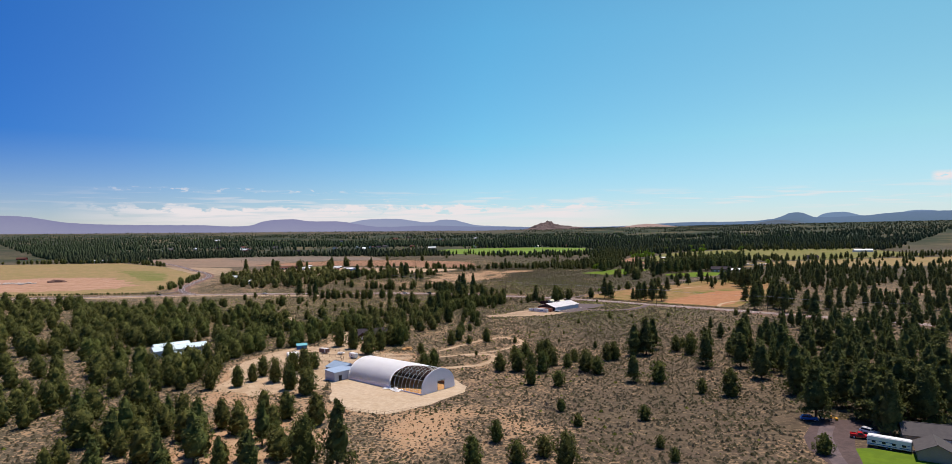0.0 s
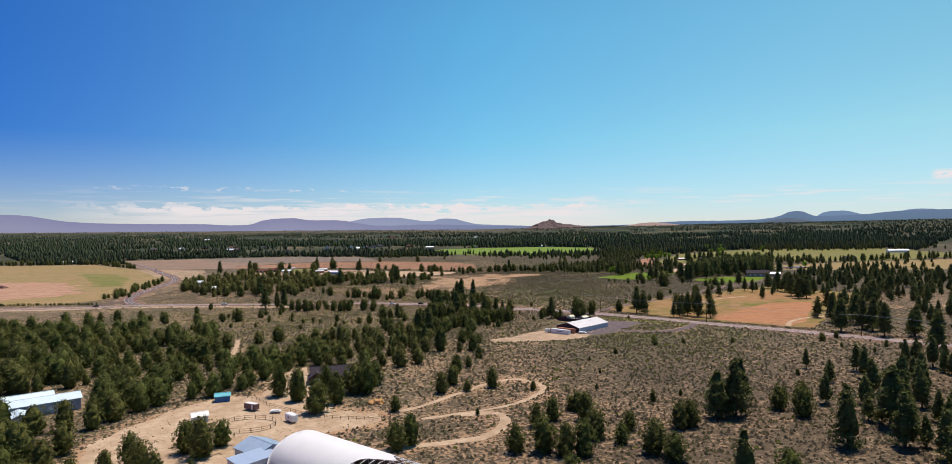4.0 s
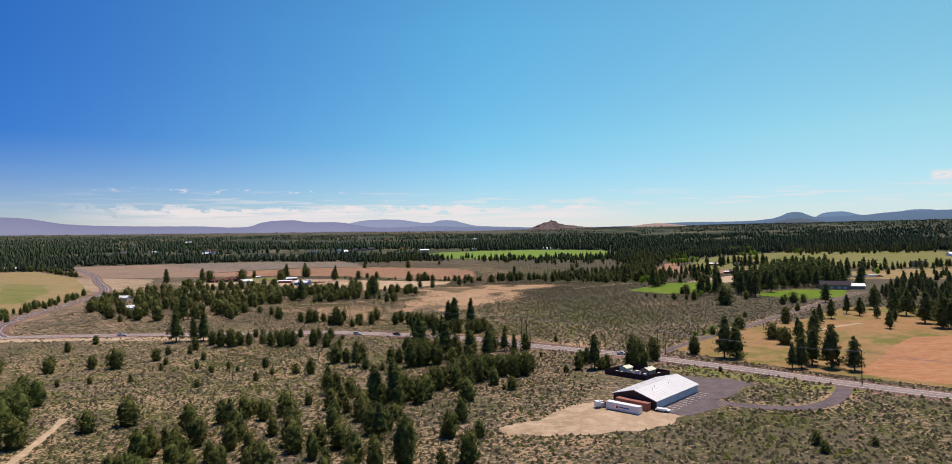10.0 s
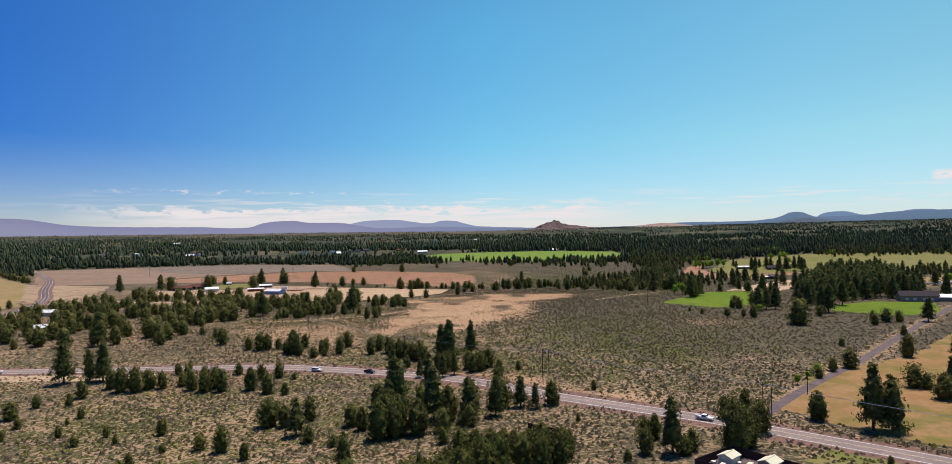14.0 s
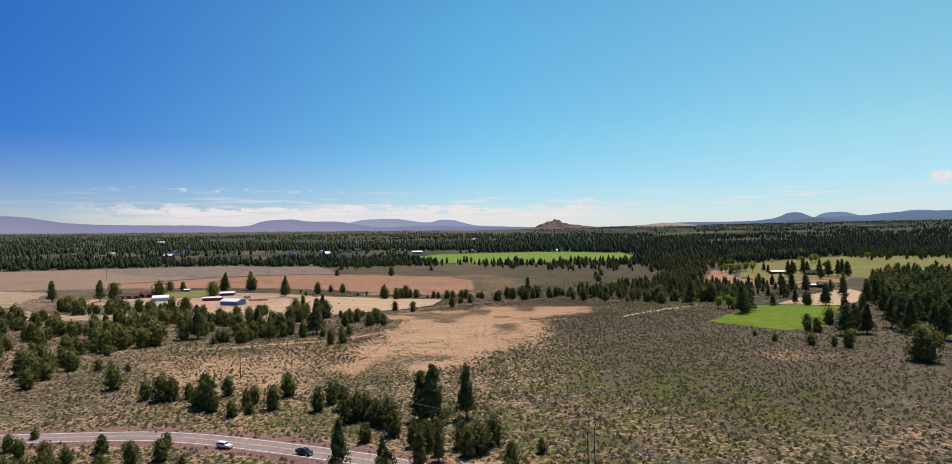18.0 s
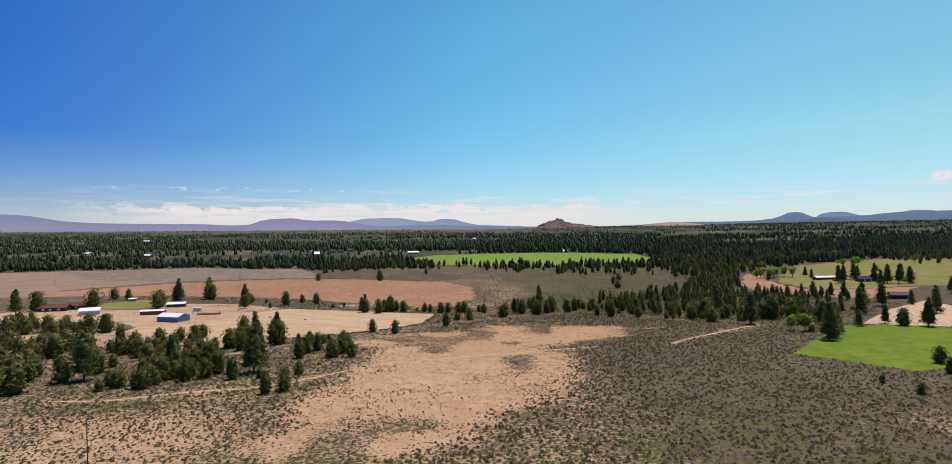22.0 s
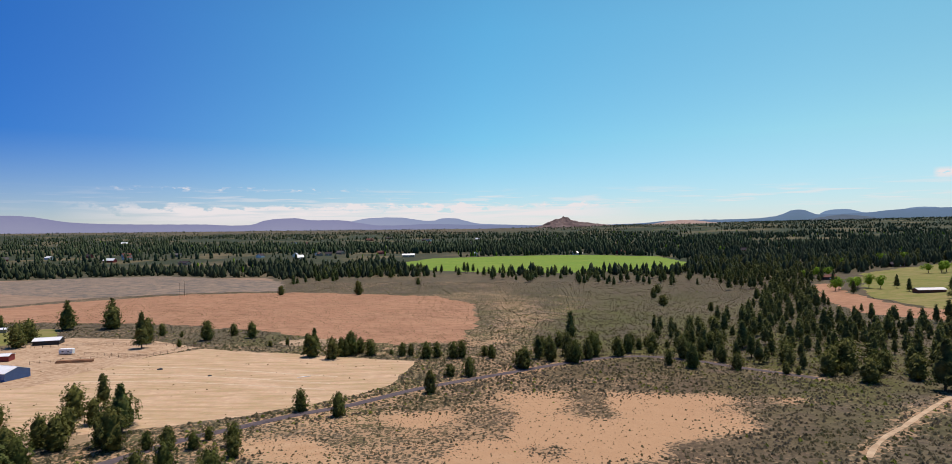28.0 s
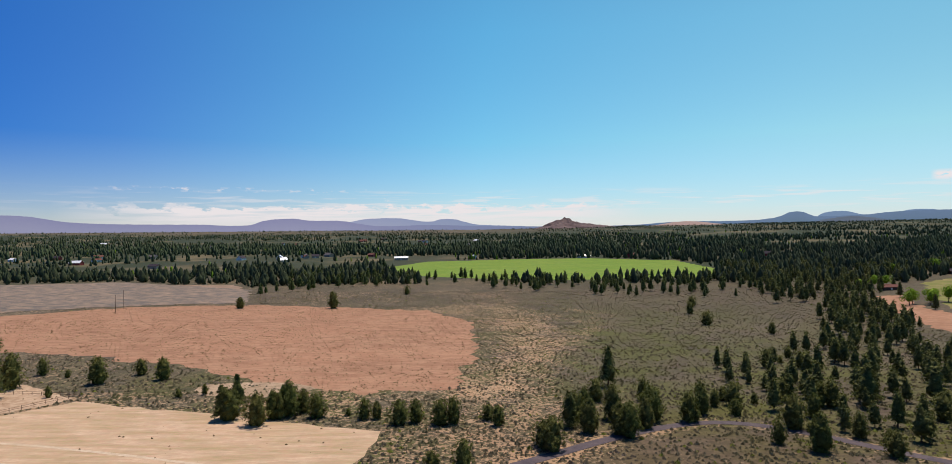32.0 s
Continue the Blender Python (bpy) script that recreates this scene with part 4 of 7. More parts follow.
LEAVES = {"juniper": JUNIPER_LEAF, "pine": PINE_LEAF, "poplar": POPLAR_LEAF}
MODELS, USED = {}, set()
LABELS = {
    "juniper": ("small young dark green juniper among sagebrush", "dark green bushy juniper tree on dry steppe", "tall full dark green juniper tree on dry ground"),
    "pine": ("young green pine tree on dry steppe", "dark green pine tree with a bare lower trunk", "tall dark ponderosa pine with a long trunk"),
    "poplar": ("bright green leafy broadleaf tree", "bright green leafy broadleaf tree", "tall bright green leafy broadleaf tree")}


def model(kind, k):
    """A tree 10 m high: trunk with limbs, and a crown."""
    if (kind, k) in MODELS:
        return MODELS[kind, k]
    rng = np.random.default_rng(100 * len(kind) + k)
    ob = thing(kind + "_tree", (0, 0, 0), 0, "", kind + " tree" if kind != "poplar" else "broadleaf tree", kind + " trees")
    bm = bmesh.new()
    lean = rng.normal(0, 0.02, 2)
    top = 8.4 if kind == "pine" else 6.0
    knots = [Vector((lean[0] * h, lean[1] * h, h - 0.25)) for h in (0, top * 0.4, top)]
    girth = 0.24 if kind == "pine" else 0.3
    rod(knots[0], knots[1], girth, girth * 0.7, 7, bm), rod(knots[1], knots[2], girth * 0.7, 0.05, 6, bm)
    for j in range(9 if kind == "pine" else 6):
        h = top * (0.22 + 0.68 * j / 8)
        a = 2.4 * j + rng.uniform(0, 1)
        reach = (2.0 if kind == "pine" else 2.2) * (1 - h / 11)
        root = Vector((lean[0] * h, lean[1] * h, h - 0.25))
        rod(root, root + Vector((math.cos(a) * reach, math.sin(a) * reach, 0.25 if kind == "pine" else 1.2)), 0.09, 0.025, 4, bm)
    part("trunk", bm, BARK, ob)
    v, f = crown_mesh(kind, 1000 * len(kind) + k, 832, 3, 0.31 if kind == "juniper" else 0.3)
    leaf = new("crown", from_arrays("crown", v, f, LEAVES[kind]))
    leaf.parent = ob
    MODELS[kind, k] = ob
    return ob


def plant(kind, x, y, h, k=None):
    rng = np.random.default_rng(int(abs(x) * 7919 + abs(y) * 104729 + h * 10) % 2 ** 31)
    k = int(rng.integers(0, 9)) if k is None else k
    wide = h / 10 * rng.uniform(0.85, 1.15) * (1.12 if kind == "juniper" and h < 7 else 1.0)
    m = pose(x, y, ground_z(x, y) - 0.05, 0, 0, rng.uniform(0, 360)) @ Matrix.Diagonal((wide, wide, h / 10, 1))
    base = model(kind, k)
    if (kind, k) in USED:
        ob = copy_thing(base, m @ Matrix.Diagonal((1 / base.scale.x, 1 / base.scale.y, 1 / base.scale.z, 1)))
    else:
        USED.add((kind, k))
        ob = base
        ob.matrix_basis = m
    ob["label"] = LABELS[kind][0 if h < 5 else 1 if h < 10.5 else 2]
    return ob


# junipers: east, north, height
JUNIPERS_1 = [(23, 168, 10.5), (-2, 168, 9.7), (-48, 171, 16.4), (53, 171, 4.1), (10, 172, 6.6), (95, 174, 6), (18, 177, 6.3), (52, 182, 4), (-81, 182, 11.9), (5, 190, 6.9), (-62, 192, 7), (32, 205, 4.3), (-84, 206, 10.9), (-54, 209, 12), (55, 210, 5.4), (-99, 210, 12.1), (-66, 216, 10.4), (-113, 218, 10.5), (29, 223, 4.7), (95, 238, 11.9), (86, 243, 6.1), (-68, 249, 11.9), (-77, 257, 13.4), (33, 261, 6.9), (75, 263, 10.1), (22, 265, 8.8), (-87, 270, 11.7), (-97, 271, 7.8), (-96, 281, 9.5), (53, 282, 8.3)]
JUNIPERS_2 = [(-79, 287, 12.8), (49, 288, 10.9), (29, 288, 11.3), (24, 288, 10.3), (-85, 290, 10), (18, 291, 11.6), (10, 291, 8.6), (-25, 293, 9.1), (-77, 296, 8.2), (-21, 297, 10.3), (42, 297, 6.6), (-88, 298, 7.2), (35, 302, 9.9), (47, 309, 6.5), (63, 309, 9.2), (67, 311, 9.2), (18, 314, 7.8), (106, 316, 10.5), (24, 320, 8.2), (35, 320, 10.1), (109, 323, 10.8), (102, 325, 8.6), (-1, 327, 2.4), (-57, 329, 13.8), (34, 330, 7.2), (32, 331, 5.3), (-30, 331, 5.7), (108, 334, 5.4), (63, 339, 4.2), (-53, 341, 13.2)]
JUNIPERS_3 = [(-68, 344, 14.4), (75, 345, 2.6), (-77, 351, 14.5), (-15, 354, 9.2), (-44, 354, 15.1), (-49, 355, 13), (46, 357, 2.2), (21, 357, 4), (-5, 357, 4.8), (27, 358, 1.3), (-61, 359, 11.5), (5, 362, 8.4), (-11, 367, 8.5), (-43, 368, 11), (131, 369, 2.8), (151, 379, 2.5), (52, 381, 2.1), (-10, 388, 8.2), (-5, 398, 5), (52, 406, 1.9), (188, 409, 2.5), (206, 417, 3.2), (0, 418, 5.9), (216, 418, 2.9), (67, 419, 3.2), (-136, 420, 14.8), (-142, 420, 16.1), (202, 422, 3.6), (181, 424, 2.5), (-10, 433, 5.8)]
JUNIPERS_4 = [(-3, 436, 10), (-104, 437, 2.6), (-20, 437, 15.3), (92, 438, 3.4), (133, 440, 3.2), (180, 440, 4.8), (108, 442, 2.7), (-139, 444, 9), (93, 444, 4.1), (192, 448, 3.8), (-215, 457, 7.6), (0, 459, 5.3), (-9, 460, 8.2), (-140, 460, 10.6), (-207, 460, 8.6), (-193, 462, 5.8), (-203, 462, 8.1), (-150, 464, 4.6), (-154, 471, 6.2), (-128, 476, 7.8), (-119, 484, 10.9), (-87, 484, 8.3), (-27, 485, 3.3), (-22, 502, 10.5), (-27, 507, 10.4), (13, 516, 5.3), (-20, 516, 7.9), (10, 517, 2.2), (-51, 520, 7.4), (-60, 523, 9.2)]
JUNIPERS_5 = [(-18, 526, 9.5), (-5, 526, 12.8), (-58, 528, 8.8), (-10, 529, 9.4), (-14, 529, 8.4), (101, 533, 2.3), (0, 533, 12.2), (-64, 536, 7), (4, 538, 11.6), (15, 538, 10.3), (-195, 539, 4.1), (20, 541, 11.7), (38, 542, 3.3), (54, 545, 5.3), (68, 546, 16.6), (-184, 546, 3.6), (-123, 546, 3.6), (-17, 547, 3.6), (16, 547, 10.6), (23, 547, 7.9), (44, 547, 7.3), (57, 548, 6.1), (9, 548, 8.2), (6, 549, 8.3), (-10, 549, 4.1), (-2, 549, 8.6), (13, 549, 7.8), (72, 549, 12.4), (2, 550, 8.3), (-6, 550, 9.5)]
JUNIPERS_6 = [(-174, 553, 3.4), (-101, 557, 4.3), (-158, 557, 3.8), (50, 559, 7.3), (47, 559, 6.5), (-69, 560, 5.1), (81, 560, 10.8), (-227, 567, 8.7), (-45, 568, 3.7), (-79, 568, 8.1), (103, 570, 9.3), (-98, 570, 2.8), (-87, 571, 5), (-32, 572, 14), (-54, 573, 5.6), (-27, 573, 12.3), (-206, 573, 7.9), (76, 574, 7.6), (-248, 574, 9.5), (-278, 574, 7.1), (-20, 575, 12.4), (-266, 575, 9.1), (-26, 576, 14.4), (-243, 577, 5.2), (-130, 578, 3.9), (-234, 578, 7.2), (31, 579, 2.5), (-118, 580, 2.9), (-39, 583, 7.8), (-157, 583, 3.8)]
JUNIPERS_7 = [(-192, 584, 6.5), (87, 585, 6.4), (-181, 586, 11.7), (-125, 587, 4), (-32, 587, 12.1), (-141, 587, 4), (155, 588, 9.7), (-107, 588, 5.5), (-11, 589, 12.8), (-215, 589, 5.3), (-67, 592, 7.7), (-73, 593, 10.8), (-197, 593, 5.5), (-161, 596, 4.2), (-60, 598, 8.9), (-189, 598, 6.3), (25, 599, 8.9), (7, 600, 12.5), (-147, 601, 2.2), (159, 602, 6), (-73, 602, 6.5), (156, 604, 9.4), (-196, 605, 3.4), (-171, 606, 7), (-147, 609, 4.5), (43, 616, 3.9), (-172, 621, 5.2), (131, 621, 4.7), (-229, 623, 6), (-161, 624, 5.3)]
JUNIPERS_8 = [(142, 631, 5.4), (7, 633, 7.4), (-80, 635, 5), (-163, 635, 7.5), (152, 636, 8.5), (-88, 638, 9), (-109, 643, 10.2), (-116, 643, 10.2), (-97, 644, 10.3), (-146, 644, 12.1), (-152, 644, 11.6), (8, 646, 7.1), (-123, 646, 9.6), (-227, 646, 5.6), (-114, 648, 10.4), (-137, 649, 7.8), (-143, 649, 9.1), (-159, 649, 9.2), (-130, 653, 6.1), (188, 654, 11.4), (17, 655, 4.3), (-3, 656, 8.3), (0, 658, 9.2), (-83, 659, 3), (-98, 660, 7.3), (-15, 662, 8.9), (-5, 662, 8.3), (-118, 663, 4.7), (-91, 663, 6.6), (4, 664, 9)]
JUNIPERS_9 = [(-19, 665, 7.9), (-126, 666, 5.6), (-12, 667, 7.1), (-135, 668, 5.7), (-112, 670, 5.7), (-34, 671, 5.8), (-141, 672, 5.4), (-94, 673, 4.9), (-26, 675, 8), (-140, 682, 3.6), (175, 682, 4.1), (-29, 684, 10), (-33, 686, 8.8), (-43, 690, 9.9), (-40, 691, 10.4), (-37, 692, 9), (-85, 700, 5.4), (-56, 703, 8.9), (-80, 703, 4.2), (-47, 703, 8.7), (-94, 706, 8.1), (-73, 707, 9.5), (222, 707, 5.4), (-83, 709, 7), (-98, 710, 14.6), (-53, 711, 8.8), (-103, 713, 6.2), (-82, 714, 6.7), (-115, 720, 9.1), (-119, 720, 10.9)]
JUNIPERS_10 = [(-54, 722, 5.7), (-126, 722, 7.6), (-72, 722, 9.2), (-110, 723, 5.8), (-96, 725, 7.4), (-343, 731, 5.5), (-356, 732, 9.9), (-146, 736, 10.2), (-182, 738, 9.8), (229, 742, 7), (-187, 743, 6.2), (189, 750, 19), (249, 751, 7.2), (-184, 752, 7.8), (242, 752, 9), (-158, 756, 6.6), (-156, 765, 3.8), (242, 765, 5.6), (-171, 768, 5.5), (-183, 768, 9.6), (-195, 780, 8.6), (219, 782, 7.2), (177, 783, 9.2), (172, 787, 5.3), (163, 791, 5.9), (151, 803, 4.3), (-197, 808, 7.8), (-196, 816, 8), (148, 819, 3.3), (-78, 819, 8.7)]
JUNIPERS_11 = [(-72, 822, 6.5), (-143, 826, 4.7), (186, 828, 8.9), (-128, 829, 8.6), (-131, 829, 6.6), (-139, 832, 7.9), (183, 832, 6.7), (-75, 833, 7.1), (-144, 835, 6.3), (-166, 840, 13), (-117, 841, 9.8), (-127, 842, 10.9), (-99, 842, 9.6), (-88, 843, 4.8), (-111, 845, 8.8), (-123, 845, 7.8), (-74, 849, 5.4), (-118, 849, 7.4), (192, 850, 7.7), (-109, 853, 11.5), (208, 855, 11.5), (-102, 872, 11.1), (-121, 873, 11.2), (-150, 875, 10), (-83, 882, 9.8), (-59, 883, 7.7), (-68, 883, 9.3), (-65, 893, 10.2), (-174, 894, 9.4), (-83, 894, 9.4)]
JUNIPERS_12 = [(-149, 898, 10.9), (-79, 900, 9.6), (-182, 901, 6.9), (-118, 903, 11.1), (-215, 903, 11.1), (-126, 910, 11.4), (-134, 911, 5.7), (-163, 913, 11.4), (-67, 913, 6.2), (-176, 914, 8.6), (185, 917, 19), (-150, 919, 7.3), (-94, 920, 5.5), (-81, 920, 5.2), (-88, 920, 6.7), (-104, 920, 14.7), (-120, 921, 11), (-71, 923, 6.4), (-126, 923, 10.4), (-109, 924, 10.4), (-80, 928, 4.1), (-193, 930, 10.6), (-126, 935, 8.5), (-155, 935, 9.2), (184, 935, 4.6), (-163, 935, 7.7), (-237, 941, 12.5), (-113, 942, 12.4), (-154, 943, 7.9), (-124, 945, 9)]
JUNIPERS_13 = [(-220, 948, 6.4), (-47, 950, 8), (-134, 951, 13.1), (246, 952, 11.7), (-61, 956, 7.7), (195, 965, 13.5), (-222, 967, 13.5), (-242, 968, 6.8), (209, 975, 12.1), (-19, 978, 8.7), (-255, 979, 8.8), (147, 983, 10.8), (167, 986, 11), (189, 991, 19), (183, 992, 14.5), (146, 996, 5.5), (139, 997, 11), (128, 999, 3.5), (163, 1001, 10.5), (124, 1001, 5.4), (206, 1002, 14.9), (-5, 1005, 8.1), (-13, 1005, 5.3), (152, 1007, 15.6), (146, 1008, 12), (108, 1011, 7.3), (91, 1016, 11.6), (-302, 1017, 7.7), (19, 1019, 10.3), (112, 1020, 5)]
JUNIPERS_14 = [(134, 1021, 10.1), (17, 1023, 7.6), (83, 1023, 7.1), (108, 1027, 7.8), (43, 1030, 11.5), (100, 1033, 3.9), (97, 1033, 3), (41, 1033, 9.9), (32, 1035, 11.2), (94, 1037, 11.9), (50, 1039, 10.2), (5, 1043, 6.6), (144, 1043, 9.1), (-13, 1044, 8.5), (67, 1045, 4.8), (65, 1045, 10.5), (-9, 1045, 9.2), (-71, 1045, 11.5), (-26, 1045, 8.2), (-21, 1047, 7.7), (54, 1047, 12.5), (106, 1048, 8.3), (2, 1049, 5.2), (42, 1049, 12.7), (30, 1049, 9.7), (-34, 1051, 5.9), (-38, 1051, 6.9), (-82, 1051, 11.3), (-66, 1052, 8.9), (-68, 1052, 9.9)]
JUNIPERS_15 = [(83, 1052, 5.7), (-54, 1053, 8.5), (72, 1053, 10), (-44, 1055, 2.6), (-64, 1055, 13), (34, 1056, 9.1), (-60, 1059, 8.2), (119, 1061, 10.3), (115, 1061, 9.3), (80, 1063, 6.2), (87, 1064, 9), (102, 1066, 7.4), (95, 1066, 4.2), (107, 1070, 8.6), (86, 1071, 5.4), (78, 1071, 7.6), (58, 1072, 8.7), (41, 1072, 8.7), (-340, 1077, 19), (-112, 1080, 3.4), (-161, 1081, 4.5), (-104, 1084, 4.1), (-251, 1085, 16.7), (-304, 1090, 19), (-185, 1095, 16.7), (-155, 1102, 12.8), (-258, 1104, 15), (-132, 1109, 10.1), (-175, 1114, 3.6), (-146, 1118, 7.3)]
JUNIPERS_16 = [(-150, 290, 10), (-122, 258, 10), (-110, 258, 11), (-138, 290, 11), (-131, 256, 10), (-120, 290, 10), (-134, 312, 11), (-116, 275, 10), (-100, 262, 9.5), (-189, 1119, 7.9), (142, 1126, 8.6), (128, 1129, 9.5), (139, 1139, 3.7), (-308, 1148, 11.3), (-265, 1149, 16.2), (-236, 1149, 17.7), (141, 1151, 5.9), (149, 1152, 5.7), (-327, 1159, 11.5), (177, 1228, 7.3), (153, 1270, 10.2), (160, 1325, 10.2), (-190, 1350, 9.7), (-116, 1351, 16), (175, 1364, 9.9), (-68, 1451, 8.7)]
JUNIPERS = JUNIPERS_1 + JUNIPERS_2 + JUNIPERS_3 + JUNIPERS_4 + JUNIPERS_5 + JUNIPERS_6 + JUNIPERS_7 + JUNIPERS_8 + JUNIPERS_9 + JUNIPERS_10 + JUNIPERS_11 + JUNIPERS_12 + JUNIPERS_13 + JUNIPERS_14 + JUNIPERS_15 + JUNIPERS_16
# pines: east, north, height
PINES_1 = [(-38, 168, 19), (122, 187, 19), (123, 192, 19), (138, 194, 19), (139, 197, 18.9), (124, 198, 19), (150, 203, 19), (140, 203, 19), (125, 205, 19), (110, 206, 19), (140, 210, 19), (127, 218, 17.1), (119, 237, 19), (-69, 258, 9.9), (65, 265, 13.5), (137, 284, 19), (119, 286, 15.7), (104, 288, 17.8), (126, 303, 19), (85, 319, 19), (79, 319, 15.3), (82, 329, 12), (92, 332, 16.3), (220, 412, 17.4), (233, 446, 16.4), (218, 448, 18.3), (-30, 460, 10.8), (223, 466, 19), (205, 466, 19), (-80, 473, 10.4)]
PINES_2 = [(222, 474, 19), (-33, 479, 7.6), (228, 490, 19), (219, 491, 18.9), (-30, 494, 17.2), (-37, 495, 15.6), (219, 500, 17.8), (221, 520, 13.7), (154, 528, 14), (251, 528, 19), (148, 534, 18.2), (136, 535, 14), (132, 535, 10.8), (159, 537, 10.9), (143, 540, 16.3), (141, 545, 14), (51, 546, 15.1), (-38, 550, 9.3), (245, 552, 15), (118, 558, 15.9), (113, 559, 19), (290, 573, 19), (162, 575, 15.9), (-60, 581, 12.3), (-4, 586, 14.5), (-16, 589, 17.7), (5, 590, 13.3), (164, 590, 10.7), (-32, 594, 13.5), (19, 596, 8.8)]
PINES_3 = [(14, 599, 10.6), (169, 603, 11.2), (186, 618, 13.1), (268, 624, 19), (262, 625, 19), (341, 632, 19), (265, 643, 18.5), (-16, 649, 9.5), (-26, 651, 8.4), (207, 651, 11.7), (-11, 652, 9.2), (-38, 653, 13), (-184, 656, 19), (293, 659, 14.3), (-175, 660, 14.4), (-169, 660, 17.5), (224, 669, 12.2), (275, 674, 16.7), (248, 679, 11.9), (273, 684, 17.5), (-15, 685, 18.8), (-4, 688, 17.1), (-19, 688, 16.2), (245, 688, 12.6), (275, 707, 15.7), (408, 710, 15.8), (-216, 735, 19), (360, 747, 8.4), (265, 749, 14.3), (369, 777, 11.8)]
PINES_4 = [(233, 797, 19), (229, 798, 19), (194, 815, 16.9), (229, 816, 19), (208, 819, 16.1), (202, 820, 16.2), (231, 826, 19), (263, 833, 19), (233, 837, 19), (218, 839, 19), (-159, 843, 19), (247, 847, 19), (-94, 853, 19), (-129, 854, 16.1), (260, 857, 19), (272, 863, 19), (362, 865, 19), (302, 869, 19), (-98, 870, 19), (326, 874, 19), (278, 875, 19), (309, 878, 19), (340, 880, 19), (292, 882, 19), (323, 884, 19), (260, 885, 19), (306, 888, 19), (240, 894, 13.9), (179, 909, 19), (334, 909, 19)]
PINES_5 = [(193, 928, 17.1), (-110, 936, 14.6), (283, 940, 19), (328, 943, 19), (257, 947, 16.4), (389, 947, 19), (295, 950, 19), (221, 953, 9.9), (366, 955, 19), (423, 961, 16.8), (242, 962, 11.5), (205, 963, 14.1), (-132, 964, 11.9), (409, 965, 17), (307, 965, 19), (165, 969, 19), (177, 1001, 14.9), (304, 1005, 18.1), (256, 1009, 17.7), (245, 1012, 10.2), (266, 1022, 10.2), (176, 1029, 13.1), (125, 1036, 11.8), (27, 1041, 10.9), (137, 1042, 8.4), (173, 1043, 15.1), (295, 1047, 17.5), (-84, 1051, 11.3), (320, 1052, 10.9), (-339, 1053, 19)]
PINES_6 = [(131, 1060, 14.4), (-387, 1060, 19), (290, 1063, 16.7), (-84, 1064, 11.9), (138, 1068, 10.7), (109, 1070, 9.7), (-180, 1079, 18.9), (300, 1081, 14), (50, 1094, 15.9), (297, 1098, 14.8), (301, 1124, 12.5), (296, 1143, 12.7), (-262, 1145, 19), (-239, 1154, 19), (289, 1187, 4.7), (390, 1196, 16), (274, 1198, 5.9), (430, 1213, 17.5), (422, 1218, 19), (414, 1223, 19), (444, 1234, 14.3), (382, 1244, 19), (378, 1246, 19), (444, 1248, 18.1), (419, 1252, 19), (413, 1278, 19), (407, 1288, 13.1), (426, 1293, 14), (380, 1303, 11.4), (332, 1305, 11.5)]
PINES_7 = [(-30, 604, 19), (-19, 613, 18), (387, 1330, 12.2), (353, 1375, 12.9)]
PINES = PINES_1 + PINES_2 + PINES_3 + PINES_4 + PINES_5 + PINES_6 + PINES_7

# crowns of the large ones spread more than they rise
JUNIPERS = [(x, y, h if h < 8 else 8 + 0.75 * (h - 8)) for x, y, h in JUNIPERS]
OUTLYING = [t for t in JUNIPERS if abs(t[0]) > 118 or t[1] > 1062]
for x, y, h in JUNIPERS:
    if (x, y, h) not in OUTLYING:
        plant("juniper", x, y, h)
for x, y, h in PINES:
    plant("pine", x, y, h)
POPLARS = [(182, 938, 11), (176, 942, 9), (330, 1330, 12), (338, 1338, 13), (345, 1328, 12), (366, 1338, 14), (372, 1330, 13), (510, 1441, 15), (522, 1450, 14), (498, 1445, 12), (205, 1000, 9), (352, 1335, 13), (360, 1345, 11), (188, 800, 7), (372, 1440, 14), (390, 1450, 12), (350, 1425, 12), (540, 1590, 15), (575, 1600, 16), (300, 1075, 7), (118, 612, 4), (126, 620, 3.5), (133, 626, 5), (470, 1330, 12), (455, 985, 10), (620, 1480, 13), (470, 1560, 12)]
for x, y, h in POPLARS:
    plant("poplar", x, y, h)
TREES = np.array([(x, y) for x, y, h in JUNIPERS + PINES + POPLARS], float)

# groves: thick stands between the single trees
BUILT = [(-36, 270, 24), (-60, 284, 16), (-160, 330, 24), (-64, 377, 13), (62, 492, 24), (-97, 344, 8), (120, 176, 24), (106, 202, 11), (66, 532, 18), (-290, 1070, 60)]


def free(x, y, room, fields=True):
    """Where a plant may stand: off the roads, fields and buildings."""
    ok = np.ones(len(x), bool)
    for line, width in ROADS:
        ok &= beside(x, y, line) > width / 2 + room
    for poly in FIELDS + [RANCH_DIRT, SHED_DIRT] if fields else [RED_FIELD, PARKING, LAWN, LAWN_EAST, GREEN_FIELD, ARENA_YARD, HOUSE_LAWN, HOUSE_YARD, EAST_PADDOCK]:
        ok &= inside(x, y, poly) < -room * 0.5
    for a, b, r in BUILT:
        ok &= np.hypot(x - a, y - b) > r
    return ok


